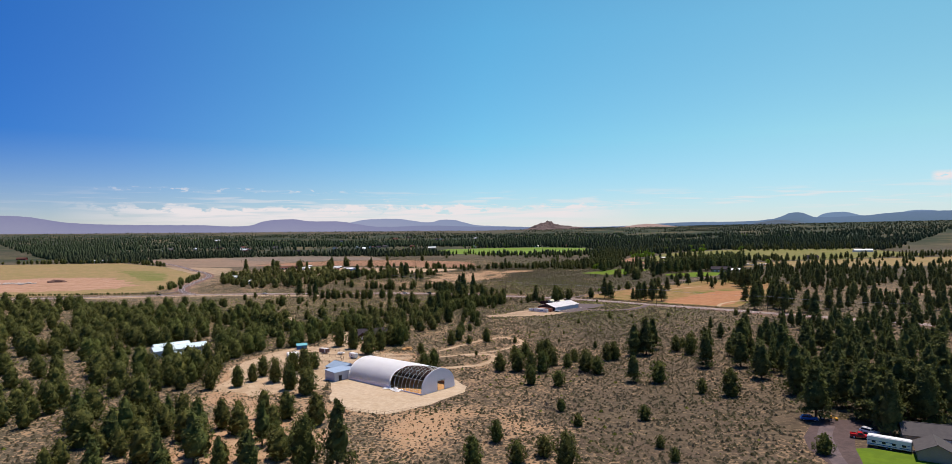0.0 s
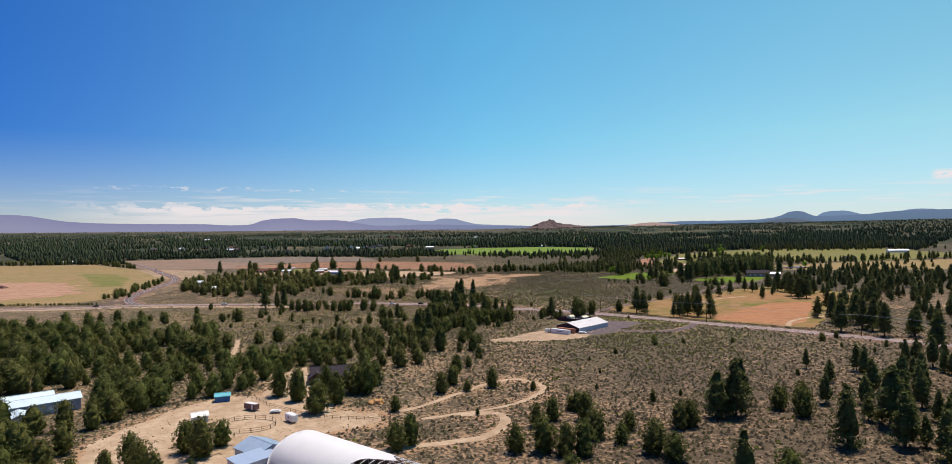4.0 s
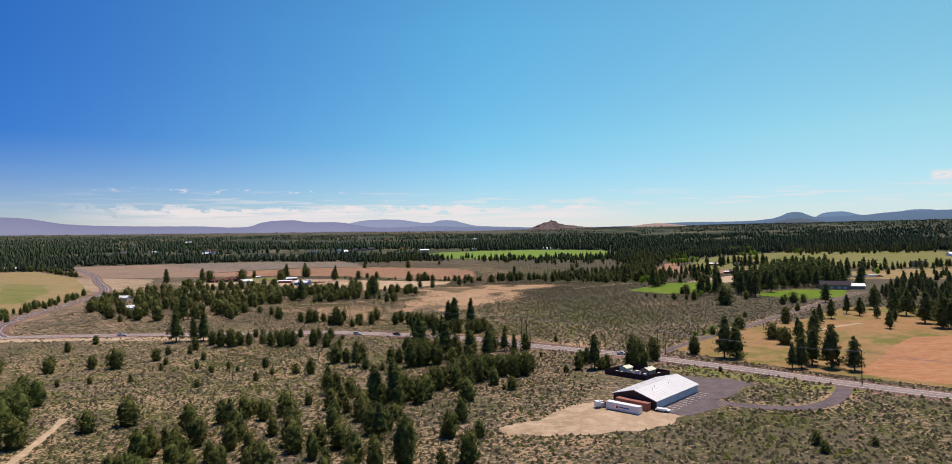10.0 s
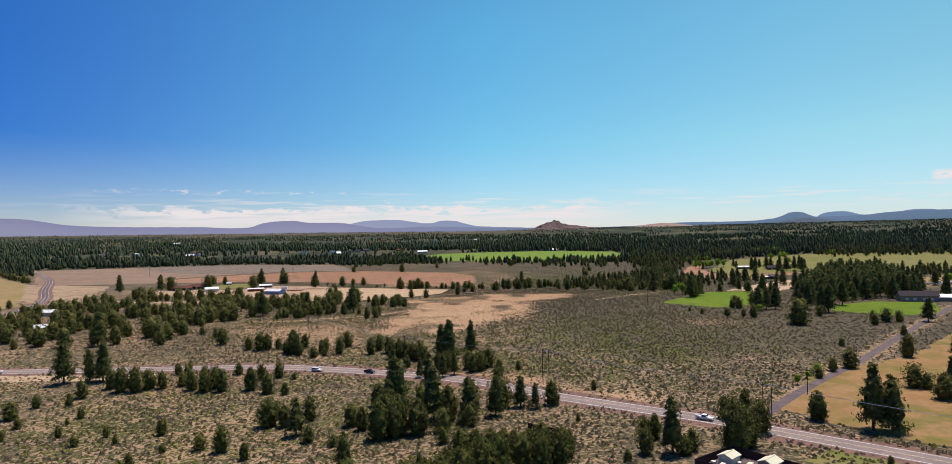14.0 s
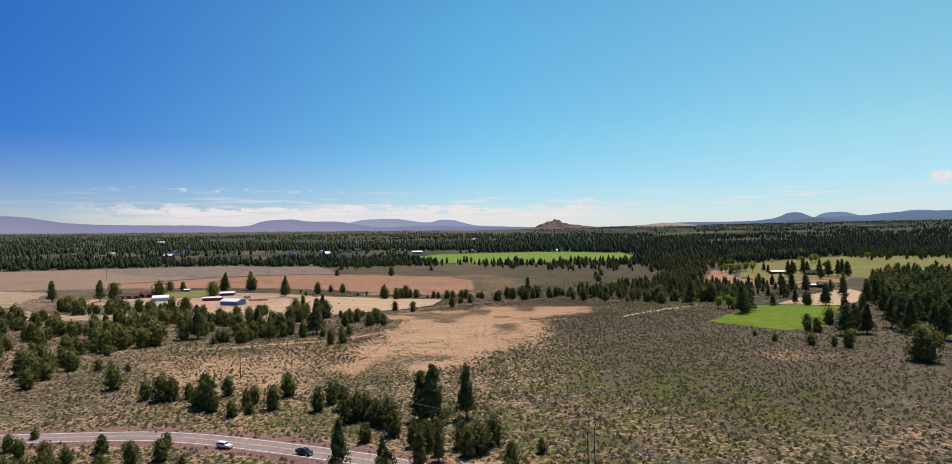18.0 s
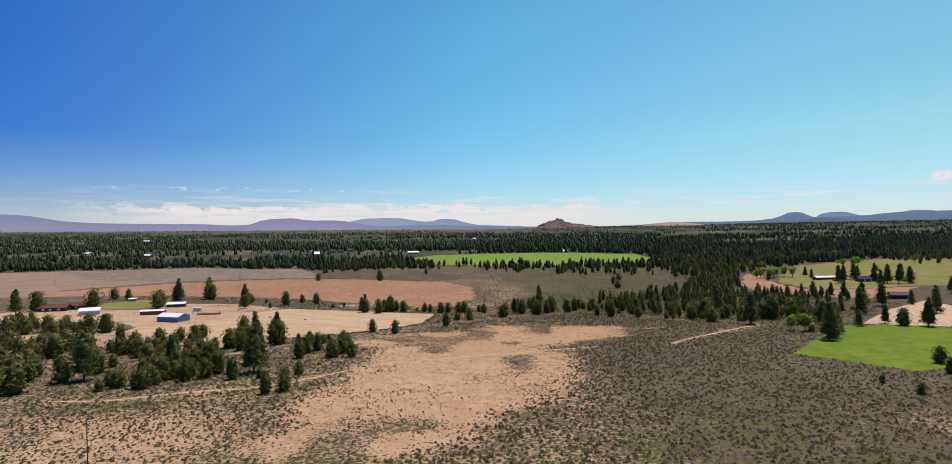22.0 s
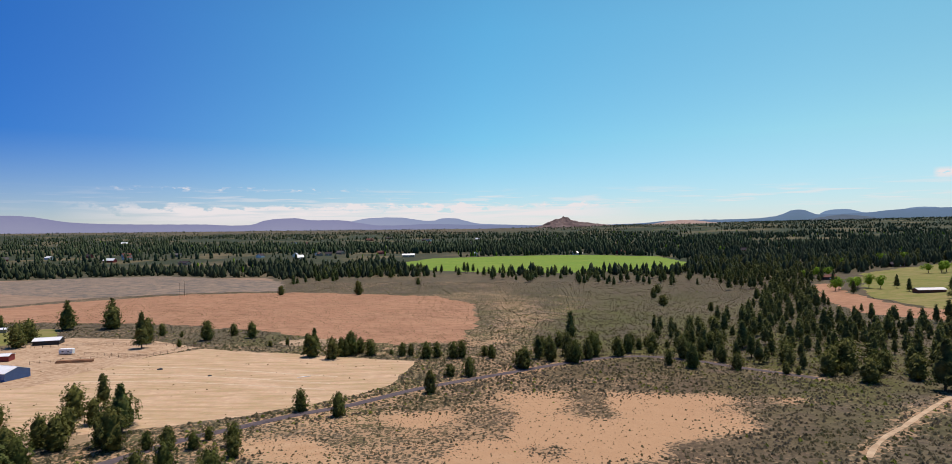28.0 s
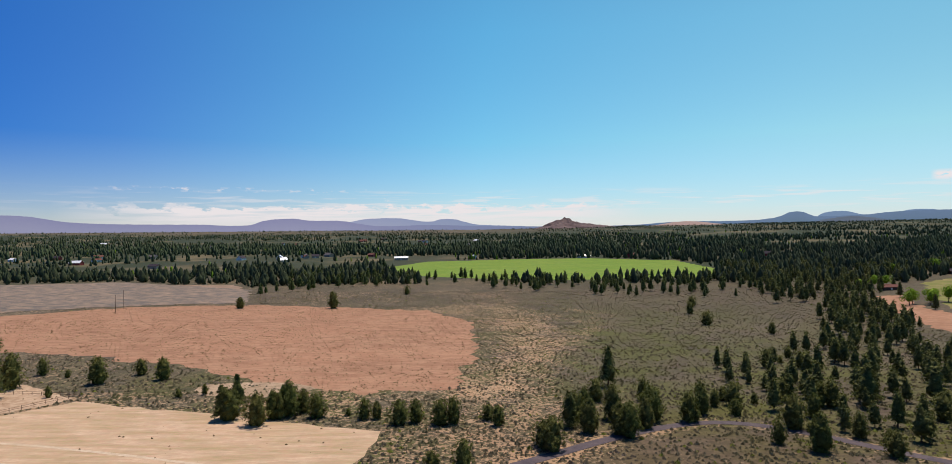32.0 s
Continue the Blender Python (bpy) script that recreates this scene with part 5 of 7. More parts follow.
def scatter(poly, count, apart, seed, room=2.0, fields=True):
    rng = np.random.default_rng(seed)
    xs, ys = [p[0] for p in poly], [p[1] for p in poly]
    x, y = rng.uniform(min(xs), max(xs), count * 12), rng.uniform(min(ys), max(ys), count * 12)
    keep = (inside(x, y, poly) > 0) & free(x, y, room, fields) & (value_noise(x, y, 22, seed) > 0.22)
    x, y = x[keep], y[keep]
    chosen = np.empty((0, 2))
    for p in zip(x, y):
        if len(chosen) >= count:
            break
        near = np.hypot(TREES[:, 0] - p[0], TREES[:, 1] - p[1]).min()
        if near > apart * 0.8 and (not len(chosen) or np.hypot(chosen[:, 0] - p[0], chosen[:, 1] - p[1]).min() > apart):
            chosen = np.vstack((chosen, p))
    return chosen, rng


def joined(name, kind, spots, heights, rng, count, per, size, label, mat, trunks=True):
    """A whole stand of trees as one object."""
    vs, fs, base = [], [], 0
    shapes = [crown_mesh(kind, 50 + k, count, per, size) for k in range(5)]
    tv, tf = [], []
    for (x, y), h in zip(spots, heights):
        v, f = shapes[int(rng.integers(0, 5))]
        a, w = rng.uniform(0, 6.28), h / 10 * rng.uniform(0.95, 1.35)
        c, s = math.cos(a) * w, math.sin(a) * w
        z = ground_z(x, y)
        vs.append(np.stack((v[:, 0] * c - v[:, 1] * s + x, v[:, 0] * s + v[:, 1] * c + y, v[:, 2] * h / 10 + z - 0.05), 1))
        fs.append(f + base)
        base += len(v)
        k = len(tv)
        r = 0.022 * h
        tv += [(x - r, y - r, z - 0.2), (x + r, y - r, z - 0.2), (x, y + r, z - 0.2), (x, y, z + 0.7 * h)]
        tf += [(k, k + 1, k + 3), (k + 1, k + 2, k + 3), (k + 2, k, k + 3)]
    ob = tagged(new(name, from_arrays(name, np.concatenate(vs), np.concatenate(fs), mat)), label, "trees", "", "stuff")
    if trunks:
        stem = new("trunks", from_arrays("trunks", np.array(tv), np.array(tf), BARK))
        stem.parent = ob
    return ob


joined("outlying_junipers", "juniper", [t[:2] for t in OUTLYING], [t[2] for t in OUTLYING], np.random.default_rng(3), 256, 3, 0.44, "scattered dark green junipers further from the way", JUNIPER_LEAF)
rng = np.random.default_rng(8)
hedge = [(x, 684 - 0.028 * (x + 760) + rng.normal(0, 0.8)) for x in np.arange(-760, -338, 2.4)]
joined("roadside_hedge", "juniper", hedge, list(rng.uniform(1.3, 2.8, len(hedge))), rng, 60, 2, 1.3, "dark scrubby hedge along the hay field", JUNIPER_LEAF, False)
GROVES = [
    ("meadow_edge_wood", "pine", [(230, 1340), (330, 1420), (430, 1500), (620, 1600), (1000, 1560), (1050, 1700), (300, 1680), (330, 1580)], 260, 9, (9, 15)),
    ("yard_junipers", "juniper", [(-112, 345), (-92, 356), (-92, 395), (-70, 400), (-74, 420), (-120, 410)], 26, 6, (6, 11)),
    ("west_juniper_wood", "juniper", [(-455, 603), (-369, 568), (-264, 502), (-197, 381), (-158, 367), (-140, 376), (-123, 329), (-112, 259), (-127, 260), (-113, 218), (-95, 165), (-180, 165)], 200, 6.5, (8, 14)),
    ("north_west_wood", "juniper", [(-300, 480), (-255, 467), (-224, 478), (-187, 500), (-150, 463), (-120, 372), (-125, 305), (-170, 310)], 60, 6, (5, 12)),
    ("front_junipers", "juniper", [(-125, 165), (-60, 165), (-50, 195), (-75, 230), (-110, 215)], 24, 5.5, (6, 11)),
    ("middle_grove", "juniper", [(-82, 385), (-101, 441), (-90, 490), (-50, 520), (-22, 512), (-12, 420), (-38, 378), (-70, 405)], 52, 5.5, (5, 10)),
    ("house_grove", "juniper", [(-150, 425), (-110, 425), (-95, 490), (-45, 505), (-20, 570), (15, 560), (18, 535), (-21, 435), (-43, 380), (-50, 358), (-96, 399), (-134, 365)], 58, 5.5, (5, 10)),
    ("row_grove", "juniper", [(-40, 560), (-5, 575), (12, 592), (-8, 612), (-30, 620), (-50, 600)], 8, 5.5, (7, 12)),
    ("east_wood", "pine", [(118, 240), (122, 290), (118, 330), (140, 385), (165, 375), (215, 400), (330, 380), (200, 240), (150, 205), (128, 215)], 105, 5, (7, 14)),
    ("highway_pines", "pine", [(320, 776), (440, 905), (560, 800), (500, 560), (330, 420), (262, 432), (232, 450), (222, 519), (265, 600), (300, 690)], 330, 6, (8, 15)),
    ("farm_grove", "juniper", [(-249, 712), (-330, 800), (-360, 900), (-330, 1000), (-225, 980), (-139, 915), (-112, 842), (-169, 832), (-178, 780), (-185, 740), (-219, 738)], 190, 5.5, (6, 13)),
    ("ranch_grove", "juniper", [(-218, 903), (-247, 950), (-243, 985), (-197, 985), (-147, 943), (-111, 873), (-104, 844), (-126, 830), (-165, 856)], 10, 6, (6, 12)),
    ("creek_pines", "pine", [(78, 1033), (107, 1136), (183, 1183), (225, 1142), (274, 1078), (228, 1000), (158, 985), (128, 1015)], 105, 5.5, (6, 12)),
    ("east_slope_pines", "pine", [(105, 1060), (178, 1177), (253, 1318), (325, 1395), (289, 1259), (217, 1150), (300, 1140), (290, 1110), (177, 1005), (130, 1050)], 115, 6.5, (7, 13)),
    ("lawn_pines", "pine", [(245, 850), (340, 1030), (420, 1150), (500, 1180), (405, 960), (350, 870), (300, 862)], 170, 4.5, (12, 19)),
    ("slope_wood", "pine", [(194, 1086), (272, 1249), (336, 1402), (409, 1510), (429, 1716), (313, 1674), (237, 1480), (252, 1361), (214, 1207), (143, 1075)], 70, 7.5, (8, 15)),
    ("yard_edge_pines", "pine", [(171, 1071), (230, 1160), (290, 1120), (299, 1085), (237, 1013), (203, 986), (175, 996), (149, 999)], 35, 6, (5, 9)),
    ("meadow_side_wood", "pine", [(206, 1218), (334, 1451), (451, 1587), (498, 1569), (420, 1470), (340, 1385), (282, 1279), (228, 1190)], 60, 7, (8, 14)),
    ("pasture_end_pines", "pine", [(227, 654), (306, 778), (405, 807), (300, 645), (233, 619)], 32, 6.5, (8, 12)),
    ("corner_pines", "pine", [(118, 205), (116, 262), (128, 300), (200, 330), (230, 300), (170, 200)], 45, 4.5, (10, 17)),
    ("south_east_wood", "pine", [(107, 269), (158, 346), (212, 405), (316, 420), (200, 260), (152, 202), (141, 225), (119, 215), (123, 245)], 50, 5, (7, 14)),
    ("yard_side_wood", "juniper", [(-322, 506), (-316, 533), (-251, 549), (-169, 523), (-124, 385), (-118, 338), (-127, 298), (-120, 256), (-160, 257)], 100, 6, (8, 13)),
    ("field_hedge", "juniper", [(-347, 712), (-367, 800), (-400, 925), (-412, 925), (-380, 800), (-360, 712)], 30, 7, (4, 8.5)),
    ("field_edge_grove", "juniper", [(-640, 1200), (-600, 1230), (-800, 1440), (-1100, 1460), (-1100, 1420), (-800, 1395)], 110, 9, (6, 12)),
    ("meadow_line_pines", "pine", [(480, 1050), (900, 1105), (900, 1180), (600, 1100), (440, 1180), (430, 1120)], 100, 9, (8, 14)),
    ("meadow_end_pines", "pine", [(600, 1440), (980, 1420), (1000, 1540), (640, 1600)], 120, 9, (9, 15)),
    ("dry_meadow_pines", "pine", [(400, 955), (420, 1040), (520, 1070), (900, 1110), (980, 1000), (800, 880), (560, 860)], 70, 14, (7, 13)),
    ("east_road_pines", "pine", [(420, 840), (560, 850), (900, 860), (1000, 700), (600, 640), (480, 700)], 160, 10, (8, 14)),
    ("green_edge_pines", "pine", [(-205, 1438), (-97, 1536), (8, 1500), (97, 1452), (210, 1400), (300, 1440), (320, 1560), (264, 1572), (121, 1570), (-67, 1625), (-244, 1720)], 200, 8, (8, 14)),
    ("near_slope_pines", "pine", [(-160, 160), (-160, 205), (-90, 205), (-66, 195), (-50, 160)], 14, 5.0, (9, 15)),
]
for k, (name, kind, poly, count, apart, (low, high)) in enumerate(GROVES):
    near = min(p[1] for p in poly) < 700
    spots, rng = scatter(poly, count, apart, 40 + k, 2.0, name not in ("slope_wood", "yard_edge_pines", "meadow_side_wood", "pasture_end_pines", "field_hedge", "meadow_line_pines", "meadow_end_pines", "dry_meadow_pines", "east_road_pines"))
    heights = rng.uniform(low, high, len(spots))
    if len(spots) == 0:
        continue
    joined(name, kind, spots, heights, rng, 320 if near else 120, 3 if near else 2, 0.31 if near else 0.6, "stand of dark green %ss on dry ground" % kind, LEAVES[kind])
    TREES = np.vstack((TREES, spots))


FAR_OPENINGS = [[(-1250, 1930), (-1100, 2250), (-700, 2300), (-250, 2200), (-80, 2080), (-350, 1960), (-800, 1900)], [(-700, 2700), (-500, 3000), (0, 3000), (250, 2800), (-150, 2620)], [(620, 2150), (700, 2450), (950, 2500), (900, 2200)]]


def far_wood(name, count, near, far, spread_deg, high, seed, label, mat=None, clumps=0.0):
    """The wide wood beyond the fields, as plain ragged cones."""
    rng = np.random.default_rng(seed)
    r = near * (far / near) ** rng.uniform(0, 1, count * 2)
    a = np.radians(rng.uniform(-spread_deg, spread_deg, count * 2))
    x, y = r * np.sin(a), 400 + r * np.cos(a)
    west = np.clip((250 - x) / 300, 0, 1)
    keep = (y > 1480 - 0.12 * np.abs(x)) & (0.55 * value_noise(x, y, 420, seed + 3) + 0.45 * value_noise(x, y, 120, seed) > clumps + 0.09 * west * (y > 1750))
    for poly in FAR_OPENINGS:
        keep &= (inside(x, y, poly) < 0) | (rng.uniform(0, 1, len(x)) < 0.14)
    keep &= rng.uniform(0, 1, len(x)) > 0.8 * np.clip((r - 3200) / 500, 0, 1) * np.clip((600 - x) / 300, 0, 1)
    for poly in (GREEN_FIELD, GREEN_MEADOW, GREY_FIELD, MID_FIELD, LEFT_FIELD, RED_FIELD, TAN_MEADOW):
        keep &= inside(x, y, poly) < -6
    x, y = x[keep][:count], y[keep][:count]
    m = len(x)
    h, sides = high[0] + (high[1] - high[0]) * rng.uniform(0, 1, m) ** 1.6, 6 if far < 2000 else 4
    h *= np.interp(np.hypot(x, y - 400), (1900, 3300), (1.0, 0.52))
    w = h * rng.uniform(0.2, 0.34, m)
    z = land(x, y)
    rings = ((0.04, 0.6), (0.22, 1.0), (0.48, 0.88), (0.76, 0.5), (1.0, 0.05)) if far < 2000 else ((0.04, 0.75), (0.35, 1.0), (0.66, 0.6), (1.0, 0.04))
    v = np.zeros((m, len(rings), sides, 3))
    for k, (u, s) in enumerate(rings):
        for j in range(sides):
            ang = 6.283 * j / sides + rng.uniform(0, 1, m)
            rad = w * s * rng.uniform(0.7, 1.25, m) * (0.6 if (j + k) % 2 else 1.15)
            v[:, k, j] = np.stack((x + rad * np.cos(ang), y + rad * np.sin(ang), z + h * (u + rng.normal(0, 0.02, m))), 1)
    one = [(k * sides + j, k * sides + (j + 1) % sides, (k + 1) * sides + (j + 1) % sides, (k + 1) * sides + j) for k in range(len(rings) - 1) for j in range(sides)]
    f = (np.array(one)[None] + (np.arange(m) * sides * len(rings))[:, None, None]).reshape(-1, 4)
    return tagged(new(name, from_arrays(name, v.reshape(-1, 3), f, mat or FAR_LEAF)), label, "woods", "", "stuff")


far_wood("near_far_wood", 6500, 1150, 1900, 42, (5, 17), 5, "dark green conifer wood with gaps beyond the fields", None, 0.36)
far_wood("far_wood", 22000, 1750, 4600, 42, (6, 19), 6, "dense dark conifer forest reaching to the horizon", None, 0.33)
far_wood("far_groves", 420, 1300, 3000, 34, (8, 12), 7, "light green broadleaf groves among the far conifers", POPLAR_LEAF, 0.52)


# ---- sagebrush ----
def bareness(x, y):
    b = np.zeros(len(x))
    for poly, strength in BARE:
        b = np.maximum(b, strength * np.clip((inside(x, y, poly) + 6) / 12, 0, 1))
    return b


def shrubs(name, count, seed, size, mat, label, near, test):
    rng = np.random.default_rng(seed)
    x, y = rng.uniform(-330, 330, count * 7), rng.uniform(150, 1480, count * 7)
    d = np.maximum(164, np.maximum(np.abs(x) / 0.73, np.where(y < 1010, 0, y - 845)))
    keep = (rng.uniform(0, 1, len(x)) < (164 / d) ** near) & (np.abs(x) < 0.76 * y)
    x, y = x[keep], y[keep]
    keep = rng.uniform(0, 1, len(x)) < test(x, y)
    x, y = x[keep], y[keep]
    keep = free(x, y, 0.8) if name != "field_weeds" else np.ones(len(x), bool)
    x, y = x[keep][:count], y[keep][:count]
    m, sprays = len(x), 7
    w = size[0] + (size[1] - size[0]) * rng.uniform(0, 1, m) ** 1.8
    w *= 1 - 0.4 * bareness(x, y)
    h = w * rng.uniform(0.45, 0.78, m)
    z = land(x, y) - 0.04
    v = np.zeros((m, sprays, 3, 3))
    for j in range(sprays):
        ang = 6.283 * j / sprays + rng.uniform(-0.5, 0.5, m)
        open_by = rng.uniform(0.4, 0.75, m)
        for k, turn in ((0, -1), (1, 1)):
            rad = 0.52 * w * rng.uniform(0.7, 1.25, m)
            v[:, j, k] = np.stack((x + rad * np.cos(ang + turn * open_by), y + rad * np.sin(ang + turn * open_by), z + h * rng.uniform(0.0, 0.35, m)), 1)
        rad = 0.2 * w * rng.uniform(-0.6, 1.0, m)
        v[:, j, 2] = np.stack((x + rad * np.cos(ang), y + rad * np.sin(ang), z + h * rng.uniform(0.75, 1.15, m)), 1)
    f = np.arange(m * sprays * 3).reshape(-1, 3)
    return tagged(new(name, from_arrays(name, v.reshape(-1, 3), f, mat)), label, "shrubs", "", "stuff")


def sage_test(x, y):
    thick = 0.3 + 1.1 * value_noise(x, y, 26, 1) * value_noise(x, y, 6, 2) * 2
    return np.clip(thick, 0, 1) * (1 - 0.95 * bareness(x, y) * np.clip(4.5 * (value_noise(x, y, 19, 21) - 0.2), 0, 1)) * (1 + 0.5 * ((x > 60) | (y > 740)))


def green_test(x, y):
    spot = hill(x, y, 55, 700, 60) + hill(x, y, -110, 815, 45) + hill(x, y, -55, 975, 40) + hill(x, y, 120, 1020, 50) + hill(x, y, -140, 530, 120) + hill(x, y, 110, 470, 50)
    return np.clip(0.12 + spot, 0, 1) * value_noise(x, y, 15, 3) * (1 - 0.9 * bareness(x, y))


def weed_test(x, y):
    b = bareness(x, y) * 0.95
    for poly, s in ((RED_FIELD, 0.9), (PLOUGHED, 0.04), (RANCH_YARD, 0.05)):
        b = np.maximum(b, s * (inside(x, y, poly) > 1))
    return b * (0.3 + value_noise(x, y, 30, 8))


shrubs("sagebrush", 150000, 11, (0.4, 1.4), SAGEBRUSH, "low grey-green sagebrush covering the steppe", 1.3, sage_test)
shrubs("rabbitbrush", 11000, 12, (0.5, 1.7), GREENBRUSH, "brighter green low brush among the sagebrush", 1.2, green_test)
shrubs("field_weeds", 44000, 13, (0.3, 0.85), TUMBLE, "small brown-green weeds dotted over bare soil", 0.6, weed_test)


# ---- buildings ----
def gabled(name, at, turn, length, width, eave, ridge, walls, roof, label, category="house", windows=(), doors=(), overhang=0.5, trim=None, chimney=False, ribs=0):
    """A building with a gable roof; its ridge runs along its own x. windows, doors: (side, along, width, height, sill), side in front, back, left, right."""
    x, y = at
    base = min(ground_z(x + a, y + b) for a in (-length / 3, length / 3) for b in (-width / 3, width / 3)) - 0.15
    ob = thing(name, (x, y, base), turn, label, category)
    hl, hw = length / 2, width / 2
    part("wall", profile([(-hw, 0), (hw, 0), (hw, eave), (0, ridge), (-hw, eave)], -hl, hl), walls, ob)
    slope = (ridge - eave) / hw
    drop = overhang * slope
    for side in (-1, 1):
        bm = profile([(0, ridge + 0.02), (side * (hw + overhang), eave - drop + 0.02), (side * (hw + overhang), eave - drop + 0.2), (0, ridge + 0.2)], -hl - overhang, hl + overhang)
        slab = part("roof", bm, roof, ob)
        for k in range(ribs):
            px = -hl + (k + 0.5) * length / ribs
            part("roof_seam", profile([(side * 0.15, ridge + 0.18 - 0.15 * slope), (side * (hw + overhang), eave - drop + 0.2), (side * (hw + overhang), eave - drop + 0.24), (side * 0.15, ridge + 0.22 - 0.15 * slope)], px - 0.04, px + 0.04), roof, slab)
    part("ridge_cap", box(-hl - overhang, hl + overhang, -0.16, 0.16, ridge + 0.14, ridge + 0.25), trim or roof, ob)
    for kind, rows, mat in (("window", windows, DARK_GLASS), ("door", doors, DOOR_DARK)):
        for side, along, w, h, sill in rows:
            flip = -1 if side in ("front", "left") else 1
            lift = 0.15 + sill
            if side in ("front", "back"):
                bm, rim = box(along - w / 2, along + w / 2, flip * hw - 0.04, flip * hw + 0.06, lift, lift + h), box(along - w / 2 - 0.12, along + w / 2 + 0.12, flip * hw - 0.05, flip * hw + 0.03, lift - 0.12, lift + h + 0.12)
            else:
                bm, rim = box(flip * hl - 0.04, flip * hl + 0.06, along - w / 2, along + w / 2, lift, lift + h), box(flip * hl - 0.05, flip * hl + 0.03, along - w / 2 - 0.12, along + w / 2 + 0.12, lift - 0.12, lift + h + 0.12)
            pane = part(kind, bm, mat, ob)
            part("frame", rim, WHITE_WALL if kind == "window" else walls, pane)
    if chimney:
        part("chimney", box(hl * 0.3, hl * 0.3 + 0.9, 0.3, 1.1, ridge - 0.9, ridge + 0.9), ROCK, ob)
    return ob


def shed_roofed(name, at, turn, length, width, low, high, walls, roof, label, category="shed", doors=()):
    """A building with one slope, high at its back."""
    x, y = at
    ob = thing(name, (x, y, ground_z(x, y) - 0.12), turn, label, category)
    hl, hw = length / 2, width / 2
    part("wall", profile([(-hw, 0), (hw, 0), (hw, high), (-hw, low)], -hl, hl), walls, ob)
    part("roof", profile([(-hw - 0.4, low - 0.02), (hw + 0.3, high + 0.06), (hw + 0.3, high + 0.2), (-hw - 0.4, low + 0.12)], -hl - 0.3, hl + 0.3), roof, ob)
    for along, w, h in doors:
        part("door", box(along - w / 2, along + w / 2, -hw - 0.05, -hw + 0.03, 0.12, 0.12 + h), DOOR_DARK, ob)
    return ob


# the riding arena: steel hoops, a torn white cover and an end wall with a gateway
ARENA_L, ARENA_W, ARENA_H, SIDE_H = 44.0, 19.6, 9.0, 1.7
arena = thing("riding_arena", (-16.2, 254.6, ground_z(-30, 266) - 0.15), 140.8, "white fabric hoop arena with a torn open cover", "arena")


def arch(s, t, grow=0.0):
    """A point of the arch: s metres from the front, t from 0 at one foot to 1 at the other."""
    half = ARENA_W / 2 + grow
    if t < 0.12:
        return (s, half, SIDE_H * t / 0.12)
    if t > 0.88:
        return (s, -half, SIDE_H * (1 - t) / 0.12)
    a = math.pi * (t - 0.12) / 0.76
    return (s, half * math.cos(a), SIDE_H + (ARENA_H + grow - SIDE_H) * math.sin(a) ** 0.92)


def torn(t):
    """Where the cover begins."""
    keys = [(0, 17.5), (0.12, 17.8), (0.3, 16.8), (0.44, 14.5), (0.5, 8.5), (0.53, 5.0), (0.56, 9.0), (0.68, 12.5), (0.8, 12.0), (0.9, 10.0), (1, 9.5)]
    for (a, u), (b, v) in zip(keys, keys[1:]):
        if t <= b:
            return u + (v - u) * (t - a) / (b - a)
    return keys[-1][1]


bm = bmesh.new()
rows = []
for j in range(41):
    t = j / 40
    s0 = torn(t) + 0.5 * math.sin(9 * t) * 0.4
    rows.append([bm.verts.new(arch(s0 + (ARENA_L - s0) * k / 24, t, 0.16)) for k in range(25)])
for a, b in zip(rows, rows[1:]):
    for k in range(24):
        bm.faces.new((a[k], a[k + 1], b[k + 1], b[k]))
bmesh.ops.solidify(bm, geom=list(bm.faces), thickness=0.05)
part("cover", bm, WHITE_FABRIC, arena, "torn white fabric cover").data.shade_smooth()
bm = bmesh.new()
rows = []
for j in range(41):
    t = j / 40
    s0 = torn(t) + 0.2 * math.sin(9 * t) + 0.12
    rows.append([bm.verts.new(arch(s0 + (ARENA_L - 0.3 - s0) * k / 12, t, -0.02)) for k in range(13)])
for a, b in zip(rows, rows[1:]):
    for k in range(12):
        bm.faces.new((a[k], a[k + 1], b[k + 1], b[k]))
part("lining", bm, LINING, arena, "dark brown inner lining of the cover")
for k in range(21):
    s = 0.3 + k * (ARENA_L - 0.6) / 20
    bm = bmesh.new()
    pts = [arch(s, j / 20) for j in range(21)]
    for a, b in zip(pts, pts[1:]):
        rod(a, b, 0.065, None, 5, bm)
    part("hoop", bm, WHITE_METAL, arena, "white steel hoop")
for t in (0.12, 0.25, 0.38, 0.5, 0.62, 0.75, 0.88):
    part("purlin", rod(arch(0.3, t), arch(ARENA_L - 0.3, t), 0.035, None, 4), WHITE_METAL, arena)
for side, start in ((1, 18.0), (-1, 1.0)):
    part("kick_board", box(start, ARENA_L - 0.4, side * (ARENA_W / 2 - 0.35) - 0.04, side * (ARENA_W / 2 - 0.35) + 0.04, 0.0, 1.5), FENCE_WOOD, arena)
# added lilac strip: its colour stands for sky-lit shade on the cover's steep foot
part("side_panel", box(17.5, ARENA_L, ARENA_W / 2 + 0.17, ARENA_W / 2 + 0.23, 0.0, 1.75), PALE_PANEL, arena, "lilac strip for the shaded foot of the cover")
part("low_wall", box(0.4, 18, ARENA_W / 2 - 0.12, ARENA_W / 2 + 0.02, 0.0, 0.75), PALE_PANEL, arena)


